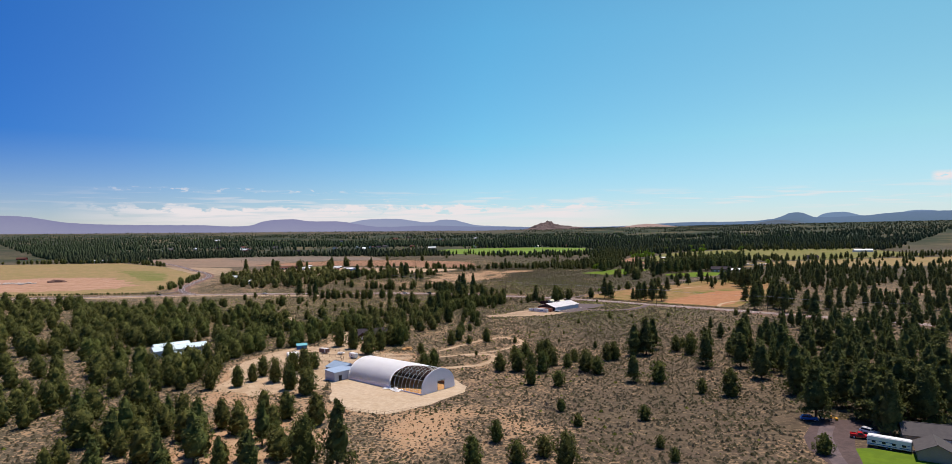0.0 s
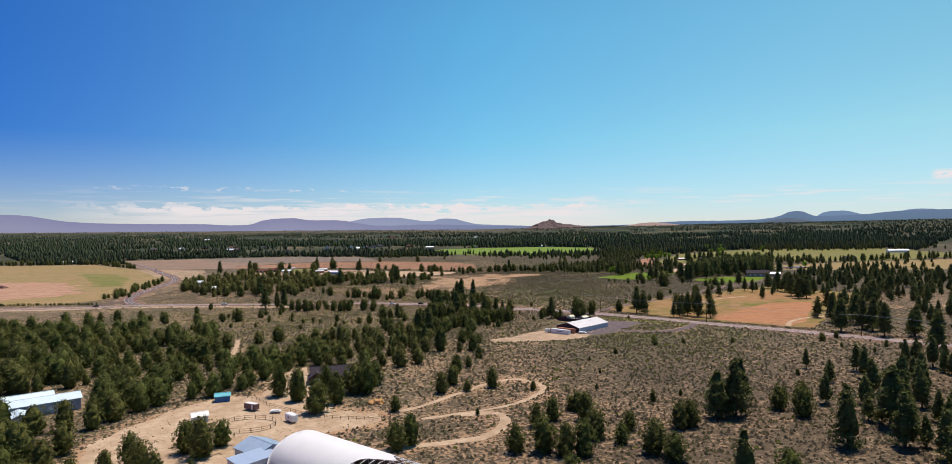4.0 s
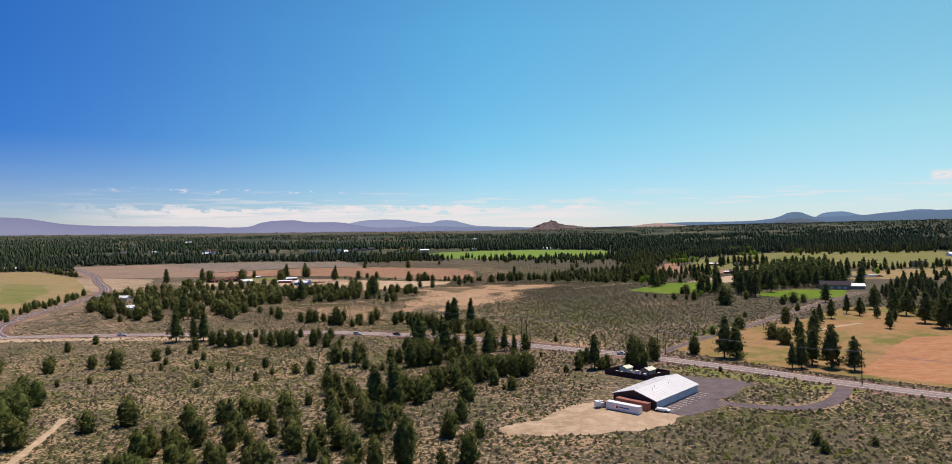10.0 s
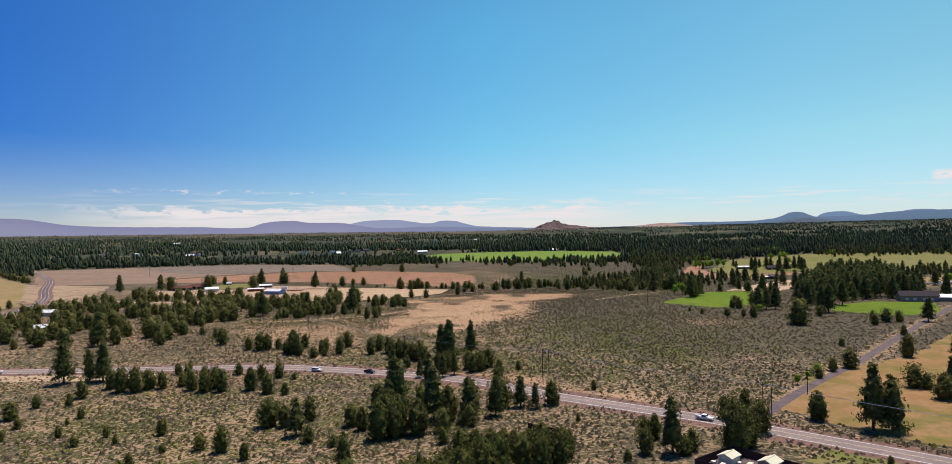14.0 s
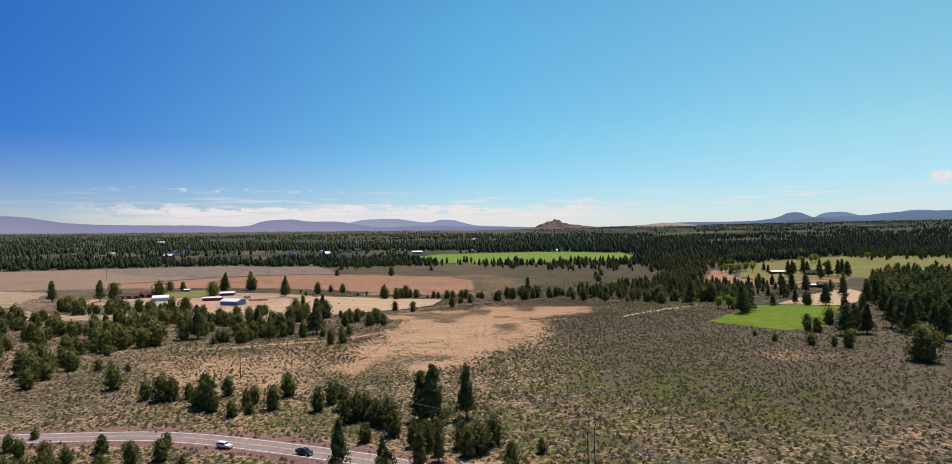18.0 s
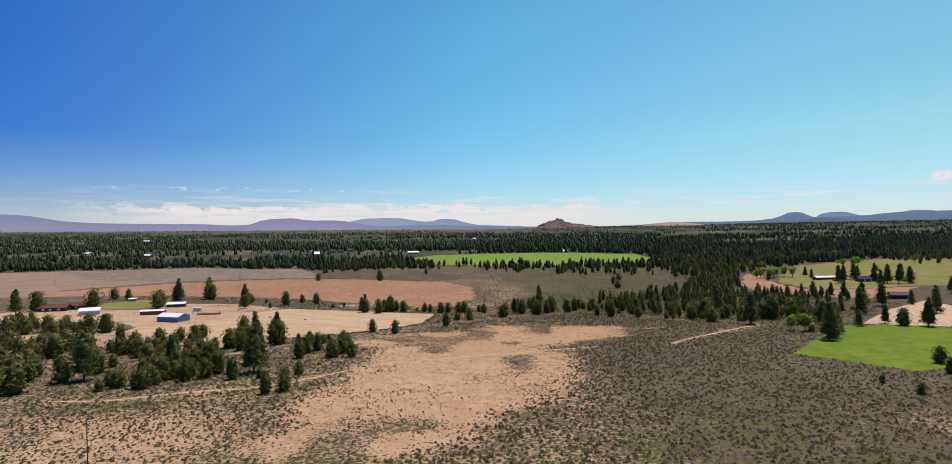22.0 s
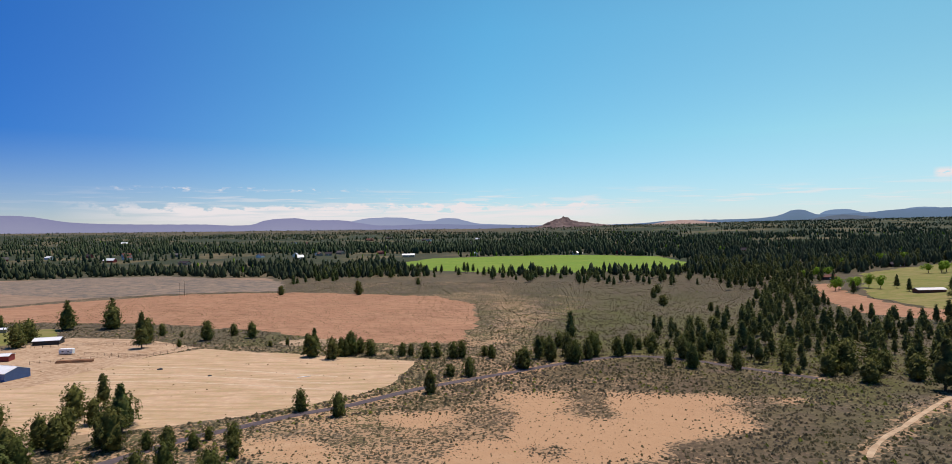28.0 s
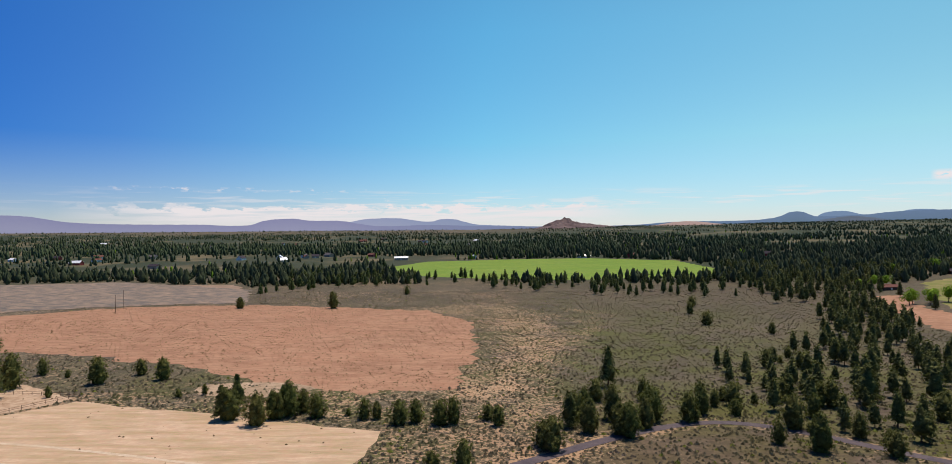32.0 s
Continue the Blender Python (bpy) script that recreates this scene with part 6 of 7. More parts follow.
def end_wall(name, s, gate):
    """An arched end panel, with a gateway cut through it."""
    bm = bmesh.new()
    cuts = sorted({round(-ARENA_W / 2 + k * ARENA_W / 40, 3) for k in range(41)} | set(gate[:2] if gate else ()))

    def top(y):
        u = min(1, abs(y) / (ARENA_W / 2))
        return SIDE_H + (ARENA_H - SIDE_H) * max(0, 1 - u * u) ** 0.46
    for a, b in zip(cuts, cuts[1:]):
        low = gate[2] if gate and gate[0] - 1e-3 <= a and b <= gate[1] + 1e-3 else 0.0
        p = [bm.verts.new(v) for v in ((s, a, low), (s, b, low), (s, b, top(b)), (s, a, top(a)))]
        q = [bm.verts.new((v.co.x + 0.14, v.co.y, v.co.z)) for v in p]
        bm.faces.new(p[::-1]), bm.faces.new(q)
        for k in range(4):
            bm.faces.new((p[k], p[(k + 1) % 4], q[(k + 1) % 4], q[k]))
    return part(name, bm, PALE_PANEL, arena)


front = end_wall("front_wall", 0.0, (-3.6, 0.6, 4.2))
for y in (-3.75, 0.62):
    part("gate_post", box(-0.06, 0.2, y, y + 0.14, 0, 4.2), STEEL, front)
part("gate_header", box(-0.06, 0.2, -3.75, 0.76, 4.2, 4.38), STEEL, front)
part("rolled_door", rod((0.3, -3.6, 4.0), (0.3, 0.6, 4.0), 0.25, None, 8), STEEL, front)
end_wall("back_wall", ARENA_L - 0.2, None)
ob = patch("arena_floor", [(-16.2 + a * -0.775 + b * -0.632, 254.6 + a * 0.632 + b * -0.775) for a, b in ((0.6, 9.4), (43, 9.4), (43, -9.4), (0.6, -9.4))], STRAW, 0.1, "orange straw and sand on the arena floor", 5, 0.1)
# the loose end of the cover
bm = bmesh.new()
grid = {}
for a in range(13):
    for b in range(7):
        grid[a, b] = bm.verts.new((-4.2 + a * 0.75, -1.6 + b * 0.55 + 0.5 * math.sin(a * 0.7), 0.25 + 0.28 * math.sin(a * 1.9 + b) * math.cos(b * 1.4 + a * 0.6)))
for a in range(12):
    for b in range(6):
        bm.faces.new((grid[a, b], grid[a + 1, b], grid[a + 1, b + 1], grid[a, b + 1]))
bmesh.ops.solidify(bm, geom=list(bm.faces), thickness=0.05)
rag = thing("fallen_cover", (-34.5, 256.2, ground_z(-34, 256) + 0.1), 140, "crumpled white cover fabric lying on sand", "fabric")
part("fabric", bm, WHITE_FABRIC, rag)

# sheds beside it
shed_roofed("lean_to_shed", (-60.5, 276.0), 50, 11, 6.5, 4.0, 4.5, LILAC_WALL, BLUE_METAL, "pale grey metal shed with a low blue roof", "shed", ((-2.5, 1.6, 2.4),))
gabled("blue_roof_barn", (-61.5, 285.5), 140, 11, 10, 3.6, 5.4, BLUE_METAL, BLUE_ROOF, "low barn with a pale blue metal roof", "barn", (), (("left", 0, 3, 2.8, 0),), 0.4, None, False, 8)
gabled("turquoise_shed", (-96.3, 345.0), 20, 5.2, 3.6, 2.3, 3.1, BLUE_WALL, TURQUOISE, "small blue shed with a turquoise roof", "shed", (), (("front", 0, 1.0, 1.9, 0),), 0.3, None, False, 5)
gabled("white_farm_house", (-157, 332), 40, 26, 9, 4.2, 5.6, BLUE_METAL, CYAN_ROOF, "long pale blue metal building among junipers", "house", [("front", a, 1.3, 1.0, 1.5) for a in (-8, -2, 4, 9)], (("front", -11, 1.2, 2.1, 0),), 0.5, None, False, 10)
gabled("upper_roof_house", (-161.5, 332.5), 40, 17, 5, 5.4, 6.6, WHITE_WALL, CYAN_ROOF, "raised pale blue clerestory of the long building", "house", [("front", a, 1.4, 0.7, 4.2) for a in (-5, -2, 2, 5)], (), 0.4)
gabled("white_annex", (-153.5, 319), 130, 8, 7, 2.8, 4.2, BLUE_METAL, CYAN_ROOF, "pale blue metal annex beside the long building", "annex", (), (("left", 0, 2.4, 2.2, 0),), 0.4)
gabled("small_white_shed", (-94, 320), 30, 5, 4, 2.3, 3.2, LILAC_WALL, WHITE_METAL, "small shed with a white roof behind a juniper", "shed", (), (("front", 0, 1, 1.9, 0),), 0.3)
gabled("dark_roof_house", (-62.5, 377), 15, 17, 10, 3.2, 6.0, BROWN_WALL, DARK_SHINGLE, "brown house with a dark purple shingle roof", "house", [("front", a, 1.5, 1.3, 0.9) for a in (-5, 0, 5)] + [("left", 0, 1.6, 1.4, 1.0)], (("front", -2.5, 1.1, 2.1, 0),), 0.8)
gabled("house_porch", (-67.8, 371.5), 105, 7, 6, 3.0, 5.0, BROWN_WALL, DARK_SHINGLE, "gabled porch of the dark-roofed house", "porch", [("left", 0, 2.6, 1.6, 0.8)], (), 0.7)

# the metal building by the highway: front right corner (59, 481)
gabled("metal_warehouse", (64.0, 497.2), 45, 30, 16.6, 3.3, 5.7, BROWN_WALL, GREY_METAL, "long metal building with a pale grey roof", "warehouse", (), (("left", 4, 3.0, 2.6, 0), ("left", -5.5, 1.1, 2.1, 0)), 0.5, None, False, 14)
panel = thing("warehouse_siding", (64.0, 497.2, ground_z(64, 497) - 0.1), 45, "pale lilac siding along the car park", "siding")
for k in range(15):
    part("panel", box(-14.8 + k * 1.97, -12.9 + k * 1.97, -8.42, -8.34, 0.35, 3.05), LILAC_WALL, panel)
for a, b in ((-8, -3.0), (-5, -2.2), (3, -3.2), (5.5, -2.2)):
    d = thing("roof_vent", (64.0 + (a - b) * 0.7071, 497.2 + (a + b) * 0.7071, ground_z(64, 497) - 0.15 + 5.7 + b * 0.29 + 0.1), 45, "short dark metal vent pipe on the roof", "vent", "roof vents")
    part("pipe", rod((0, 0, -0.1), (0, 0, 0.4), 0.08, None, 7), STEEL, d)
    part("cap", rod((0, 0, 0.4), (0, 0, 0.5), 0.14, 0.06, 7), DOOR_DARK, d)
stalls = thing("parking_lines", (64.0, 497.2, 0), 45, "white painted parking stall lines", "markings")
for k in range(11):
    a = -11.5 + k * 2.6
    wx, wy = 64 + (a + 11.2) * 0.7071, 497.2 + (a - 11.2) * 0.7071
    part("line", box(a - 0.08, a + 0.08, -13.6, -9.2, ground_z(wx, wy) + 0.10, ground_z(wx, wy) + 0.115), WHITE_PAINT, stalls)


def container(at, turn, length, mat, label, bars=None):
    ob = thing("shipping_container", (*at, ground_z(*at) + 0.03), turn, label, "container", "shipping containers")
    part("body", box(-length / 2, length / 2, -1.2, 1.2, 0.1, 2.6), mat, ob, "", 0.03)
    for k in range(int(length / 0.6)):
        a = -length / 2 + 0.3 + k * 0.6
        part("rib", box(a - 0.12, a + 0.12, -1.25, -1.19, 0.25, 2.45), mat, ob)
    for a in (-length / 2 + 0.1, length / 2 - 0.1):
        for b in (-1.14, 1.14):
            part("corner_post", box(a - 0.1, a + 0.1, b - 0.1, b + 0.1, 0, 2.64), mat, ob)
    part("door_leaf", box(length / 2, length / 2 + 0.05, -1.1, -0.02, 0.2, 2.5), mat, ob)
    part("door_leaf", box(length / 2, length / 2 + 0.05, 0.02, 1.1, 0.2, 2.5), mat, ob)
    if bars:
        part("marking", box(-1.2, 2.6, -1.27, -1.245, 1.2, 1.6), bars, ob)
        part("marking", box(-2.2, -1.5, -1.27, -1.245, 1.0, 1.8), RED_CAR, ob)
    return ob


container((48.4, 480.6), -43, 12.2, WHITE_CAR, "white shipping container with blue marking", BLUE_CAR)
container((52.4, 484.4), -45, 12.2, RUST_METAL, "rust-brown shipping container beside the building")


def wheel(x, y, r, w, ob):
    tyre = part("wheel", rod((x, y - w / 2, r), (x, y + w / 2, r), r, None, 12), RUBBER, ob)
    part("rim", rod((x, y - w / 2 - 0.02, r), (x, y + w / 2 + 0.02, r), r * 0.55, None, 8), STEEL, tyre)


def pickup(at, turn, mat, label, suv=False, lift=0.0):
    ob = thing("car" if suv else "pickup_truck", (*at, ground_z(*at) + lift), turn, label, "car" if suv else "pickup truck")
    part("body", box(-2.6, 2.6, -0.95, 0.95, 0.45, 1.05), mat, ob, "", 0.09)
    cab0, cab1 = (-2.3, 1.2) if suv else (-0.9, 1.2)
    bm = bmesh.new()
    low = [bm.verts.new(v) for v in ((cab0, -0.9, 1.04), (cab1, -0.9, 1.04), (cab1, 0.9, 1.04), (cab0, 0.9, 1.04))]
    top = [bm.verts.new(v) for v in ((cab0 + 0.3, -0.75, 1.75), (cab1 - 0.7, -0.75, 1.75), (cab1 - 0.7, 0.75, 1.75), (cab0 + 0.3, 0.75, 1.75))]
    bm.faces.new(low[::-1]), bm.faces.new(top)
    for k in range(4):
        bm.faces.new((low[k], low[(k + 1) % 4], top[(k + 1) % 4], top[k]))
    cab = part("cab", bm, mat, ob)
    part("side_glass", box(cab0 + 0.35, cab1 - 0.55, -0.9, 0.9, 1.15, 1.62), DARK_GLASS, cab)
    part("windscreen", box(cab1 - 0.52, cab1 - 0.2, -0.68, 0.68, 1.15, 1.6), DARK_GLASS, cab)
    if not suv:
        part("bed_wall", box(-2.58, -0.95, -0.95, -0.85, 1.04, 1.3), mat, ob), part("bed_wall", box(-2.58, -0.95, 0.85, 0.95, 1.04, 1.3), mat, ob)
        part("tailgate", box(-2.6, -2.5, -0.85, 0.85, 1.04, 1.3), mat, ob)
    for x in (-1.6, 1.65):
        for y in (-0.85, 0.85):
            wheel(x, y, 0.38, 0.26, ob)
    for y in (-0.65, 0.65):
        part("headlight", box(2.56, 2.63, y - 0.18, y + 0.18, 0.72, 0.92), WHITE_PAINT, ob)
    part("bumper", box(2.55, 2.7, -0.9, 0.9, 0.42, 0.6), STEEL, ob)
    return ob


pickup((69.5, 573.5), -38, WHITE_CAR, "white pickup truck on the highway", False, 0.2)
pickup((-50, 663), -27, BLACK_CAR, "black pickup truck on the highway", False, 0.2)
pickup((-76, 671), -20, WHITE_CAR, "white car driving on the highway", True, 0.2)
pickup((112.5, 186.4), -28, RED_CAR, "red pickup truck parked on the drive", False, 0.08)
pickup((117.5, 190.0), -60, WHITE_CAR, "white car parked beside a red pickup", True, 0.06)
pickup((107, 204.8), -20, BLUE_CAR, "blue car parked at the turning place", True, 0.06)
pickup((-226, 672), 5, WHITE_CAR, "white pickup truck on the highway", False, 0.2)
pickup((-330, 655), 10, BLACK_CAR, "dark pickup truck near the junction", False, 0.2)


def box_trailer(name, at, turn, length, width, height, mat, label, stripe=None, windows=0):
    """A trailer with a rounded body, wheels and a tow bar."""
    ob = thing(name, (*at, ground_z(*at) + 0.03), turn, label, "trailer")
    hl, hw = length / 2, width / 2
    part("body", box(-hl, hl, -hw, hw, 0.55, height), mat, ob, "", 0.14)
    part("roof_edge", box(-hl + 0.2, hl - 0.2, -hw + 0.2, hw - 0.2, height - 0.02, height + 0.08), WHITE_WALL, ob)
    if stripe:
        for z0, z1 in ((0.9, 1.15), (1.9, 2.05)):
            part("stripe", box(-hl + 0.25, hl - 0.25, -hw - 0.015, -hw + 0.02, z0, z1), stripe, ob)
    for k in range(windows):
        a = -hl + (k + 0.7) * length / (windows + 0.4)
        part("window", box(a - 0.45, a + 0.45, -hw - 0.03, -hw + 0.02, 1.4, 2.0), DARK_GLASS, ob)
    part("door", box(hl * 0.35, hl * 0.35 + 0.7, -hw - 0.025, -hw + 0.02, 0.6, 2.35 if height > 2.5 else height - 0.2), WHITE_WALL, ob)
    for x in (-0.5, 0.5):
        for y in (-hw + 0.1, hw - 0.1):
            wheel(x, y, 0.36, 0.24, ob)
    bm = rod((hl - 0.1, -0.5, 0.5), (hl + 1.3, 0, 0.5), 0.05, None, 5)
    part("tow_bar", rod((hl - 0.1, 0.5, 0.5), (hl + 1.3, 0, 0.5), 0.05, None, 5, bm), STEEL, ob)
    part("jack", rod((hl + 1.2, 0, 0), (hl + 1.2, 0, 0.6), 0.04, None, 5), STEEL, ob)
    return ob


box_trailer("travel_trailer", (115.0, 177.0), -40, 10.5, 2.5, 3.2, WHITE_CAR, "long white travel trailer with blue stripes", BLUE_CAR, 4)
box_trailer("stock_trailer", (-81, 332.5), -28, 5.5, 2.2, 2.5, STOCK_BROWN, "dusty brown stock trailer standing in dirt")
box_trailer("horse_trailer", (-63, 319), -45, 5.0, 2.2, 2.7, WHITE_CAR, "white horse trailer parked in a dirt yard", None, 1)
box_trailer("farm_trailer", (-210, 1064), 0, 7.0, 2.4, 3.0, WHITE_CAR, "white trailer standing in a farm yard", BLUE_CAR, 2)


def flatbed(name, at, turn, length, mat, load, label):
    ob = thing(name, (*at, ground_z(*at) + 0.03), turn, label, "trailer")
    part("deck", box(-length / 2, length / 2, -1.1, 1.1, 0.6, 0.78), mat, ob)
    for x in (-0.6, 0.4):
        for y in (-0.95, 0.95):
            wheel(x, y, 0.34, 0.22, ob)
    part("tow_bar", rod((length / 2, 0, 0.6), (length / 2 + 1.2, 0, 0.55), 0.06, None, 5), STEEL, ob)
    for k, (a, b, c, d, e) in enumerate(load):
        part("load", box(a, a + c, b, b + d, 0.78, 0.78 + e), (WHITE_CAR, STEEL, RUST_METAL, WHITE_WALL)[k % 4], ob, "", 0.05)
    return ob


flatbed("loaded_truck_bed", (42.3, 486.0), 10, 5.5, STEEL, [(-2.6, -1, 1.6, 1.9, 1.6), (-0.8, -0.9, 1.2, 1.0, 1.0), (0.6, -1, 1.7, 1.8, 1.3), (-0.6, 0.1, 1.1, 0.8, 1.5)], "flatbed loaded with white salvage beside containers")
flatbed("white_flat_trailer", (60.8, 478.6), -30, 4.6, WHITE_WALL, [(-2.0, -0.9, 3.6, 1.8, 0.35)], "low white trailer parked by the building")
flatbed("small_flatbed", (-71.5, 329), 10, 3.6, WHITE_WALL, [(-1.5, -0.9, 2.8, 1.7, 0.4)], "small pale flatbed trailer in a dirt yard")
tractor = thing("tractor", (112.6, 205.4, ground_z(112, 205) + 0.05), -20, "yellow tractor parked at the turning place", "tractor")
part("bonnet", box(0.1, 2.0, -0.45, 0.45, 0.8, 1.5), YELLOW_CAR, tractor, "", 0.06)
part("cab", box(-1.3, 0.1, -0.7, 0.7, 0.8, 1.3), YELLOW_CAR, tractor, "", 0.05)
part("canopy", box(-1.5, 0.3, -0.85, 0.85, 2.5, 2.65), YELLOW_CAR, tractor)
for a, b in ((-1.3, -0.7), (-1.3, 0.7), (0.1, -0.7), (0.1, 0.7)):
    part("canopy_post", rod((a, b, 1.2), (a, b, 2.55), 0.04, None, 5), DOOR_DARK, tractor)
part("loader_bucket", box(2.9, 3.6, -1.0, 1.0, 0.2, 0.8), YELLOW_CAR, tractor)
for b in (-0.6, 0.6):
    part("loader_arm", rod((0.3, b, 1.2), (3.0, b, 0.5), 0.08, None, 5), YELLOW_CAR, tractor)
for x, y, r in ((-0.9, -0.95, 0.7), (-0.9, 0.95, 0.7), (1.5, -0.75, 0.42), (1.5, 0.75, 0.42)):
    wheel(x, y, r, 0.35, tractor)

# the house by the turning place
gabled("grey_house", (133, 181), -25, 20, 10, 3.0, 5.2, TAN_WALL, GREY_SHINGLE, "low house with a grey shingle roof", "house", [("front", a, 1.6, 1.2, 0.9) for a in (-6, 0, 6)], (("front", 3, 1.1, 2.1, 0),), 0.7)
gabled("grey_garage", (122.5, 169.5), 60, 9, 8.5, 2.8, 4.9, TAN_WALL, GREY_SHINGLE, "tan garage with a grey shingle roof", "garage", (), (("left", 0, 4.6, 2.3, 0),), 0.6)

# the fenced plant yard by the highway
YARD = [(53.5, 536.0), (67.0, 521.5), (78.5, 528.5), (66.0, 544.5)]
plant_floor = patch("plant_yard_floor", YARD, DARK_ASPHALT, 0.06, "dark gravel of a fenced utility yard", 4, 0.1)


def slat_fence(name, corners, high, mat, label, gap=0.16, rails=True, closed=True):
    """A close fence of upright boards."""
    ob = thing(name, (corners[0][0], corners[0][1], 0), 0, label, "fence")
    ox, oy = corners[0]
    for (ax, ay), (bx, by) in zip(corners, corners[1:] + (corners[:1] if closed else [])):
        d = math.hypot(bx - ax, by - ay)
        turn = math.atan2(by - ay, bx - ax)
        count = int(d / 1.8)
        for k in range(count):
            x, y = ax + (bx - ax) * (k + 0.5) / count, ay + (by - ay) * (k + 0.5) / count
            bm = box(-d / count / 2 + 0.02, d / count / 2 - 0.02, -0.03, 0.03, -0.1, high)
            bmesh.ops.transform(bm, matrix=Matrix.Translation((x - ox, y - oy, ground_z(x, y))) @ Matrix.Rotation(turn, 4, "Z"), verts=bm.verts)
            part("board", bm, mat, ob)
            px, py = ax + (bx - ax) * k / count, ay + (by - ay) * k / count
            part("post", rod((px - ox, py - oy, ground_z(px, py) - 0.2), (px - ox, py - oy, ground_z(px, py) + high + 0.1), 0.07, None, 5), mat, ob)
    return ob


slat_fence("plant_fence", YARD, 2.1, FENCE_DARK, "dark brown slatted fence round a utility yard")
gabled("pump_hut", (62.8, 537.6), 40, 4.2, 3.6, 2.3, 3.0, CREAM_ROOF, CREAM_ROOF, "small pump hut with a cream roof", "hut", (), (("front", 0, 0.9, 1.9, 0),), 0.3)
gabled("control_hut", (70.8, 532.4), 40, 4.6, 3.8, 2.3, 3.1, TAN_WALL, CREAM_ROOF, "larger cream-roofed hut in the utility yard", "hut", (), (("front", 0, 0.9, 1.9, 0),), 0.35)
for x, y, w, h in ((66.4, 533.4, 1.6, 1.3), (74.3, 529.0, 1.8, 1.1), (60.2, 535.0, 1.2, 0.9), (64.6, 535.8, 1.0, 0.8), (68.6, 529.4, 1.2, 0.9), (58.8, 537.4, 1.0, 0.7)):
    d = thing("equipment_cabinet", (x, y, ground_z(x, y) + 0.06), 40, "pale metal equipment cabinet in the utility yard", "cabinet", "equipment cabinets")
    part("body", box(-w / 2, w / 2, -0.5, 0.5, 0, h), WHITE_WALL, d, "", 0.04)
    part("lid", box(-w / 2 - 0.06, w / 2 + 0.06, -0.56, 0.56, h, h + 0.1), CREAM_ROOF, d)
slat_fence("dark_fence", [(14.5, 573.5), (25.0, 563.5)], 2.0, FENCE_DARK, "dark wooden screen fence among junipers", 0.16, True, False)


# ---- poles and wires ----
def pole(x, y, high, arms=1):
    ob = thing("utility_pole", (x, y, ground_z(x, y)), math.degrees(math.atan2(-0.6, 0.8)), "dark wooden utility pole on dry ground", "utility pole", "utility poles")
    part("shaft", rod((0, 0, -0.4), (0, 0, high), 0.17, 0.11, 8), POLE_WOOD, ob)
    if arms:
        arm = part("crossarm", box(-1.2, 1.2, -0.06, 0.06, high - 0.75, high - 0.6), POLE_WOOD, ob)
        for a in (-1.05, 0.0, 1.05):
            part("insulator", rod((a, 0, high - 0.6 if a else high), (a, 0, high - 0.38 if a else high + 0.2), 0.06, 0.04, 6), WHITE_WALL, arm)
    return ob


POLES = [(84.7, 566.5, 13), (89.8, 572, 10), (115, 599, 9), (143.6, 506, 13), (25.1, 629.4, 14), (-100, 749, 13), (29, 642, 11), (134, 876, 11.5), (-496, 1333, 15), (-278, 1330, 14), (-284, 1352, 15), (208, 452, 12), (268, 392, 13), (-36, 682, 13)]
for x, y, h in POLES:
    pole(x, y, h)


def wire(name, ends, sag, label):
    ob = thing(name, ends[0], 0, label, "wire")
    a, b = Vector(ends[0]), Vector(ends[1])
    bm = bmesh.new()
    pts = [a.lerp(b, k / 14) - Vector((0, 0, sag * 4 * (k / 14) * (1 - k / 14))) - a for k in range(15)]
    for p, q in zip(pts, pts[1:]):
        rod(p, q, 0.025, None, 3, bm)
    part("cable", bm, WIRE, ob)


def top(k, off, down=0.5):
    x, y, h = POLES[k]
    return (x + off * 0.8, y - off * 0.6, ground_z(x, y) + h - down)


for off in (-1.05, 0, 1.05):
    for a, b in ((0, 3), (3, 11), (11, 12), (4, 0), (13, 4), (5, 13)):
        wire("power_line", (top(a, off), top(b, off)), 1.2, "thin sagging power line between poles")
for a, b in ((9, 10), (2, 7)):
    wire("power_line", (top(a, 0), top(b, 0)), 1.5, "thin sagging power line between poles")


# ---- fences ----
def post_fence(name, line, step, high, label, rails=2, closed=False, mat=None, thick=1.0):
    """Posts and rails along a line."""
    mat = mat or FENCE_WOOD
    pts = line + ([line[0]] if closed else [])
    ob = thing(name, (line[0][0], line[0][1], 0), 0, label, "fence")
    ox, oy = line[0]
    last = None
    for (ax, ay), (bx, by) in zip(pts, pts[1:]):
        count = max(1, round(math.hypot(bx - ax, by - ay) / step))
        for k in range(count + 1):
            x, y = ax + (bx - ax) * k / count, ay + (by - ay) * k / count
            here = Vector((x - ox, y - oy, ground_z(x, y)))
            if last is None or (here - last).length > 0.2:
                part("post", rod(here - Vector((0, 0, 0.3)), here + Vector((0, 0, high)), 0.09 * thick, None, 5), mat, ob)
                if last is not None:
                    for r in range(rails):
                        z = Vector((0, 0, high * (0.9 - 0.42 * r)))
                        part("rail", rod(last + z, here + z, 0.05 * thick, None, 4), mat, ob)
                last = here
    return ob


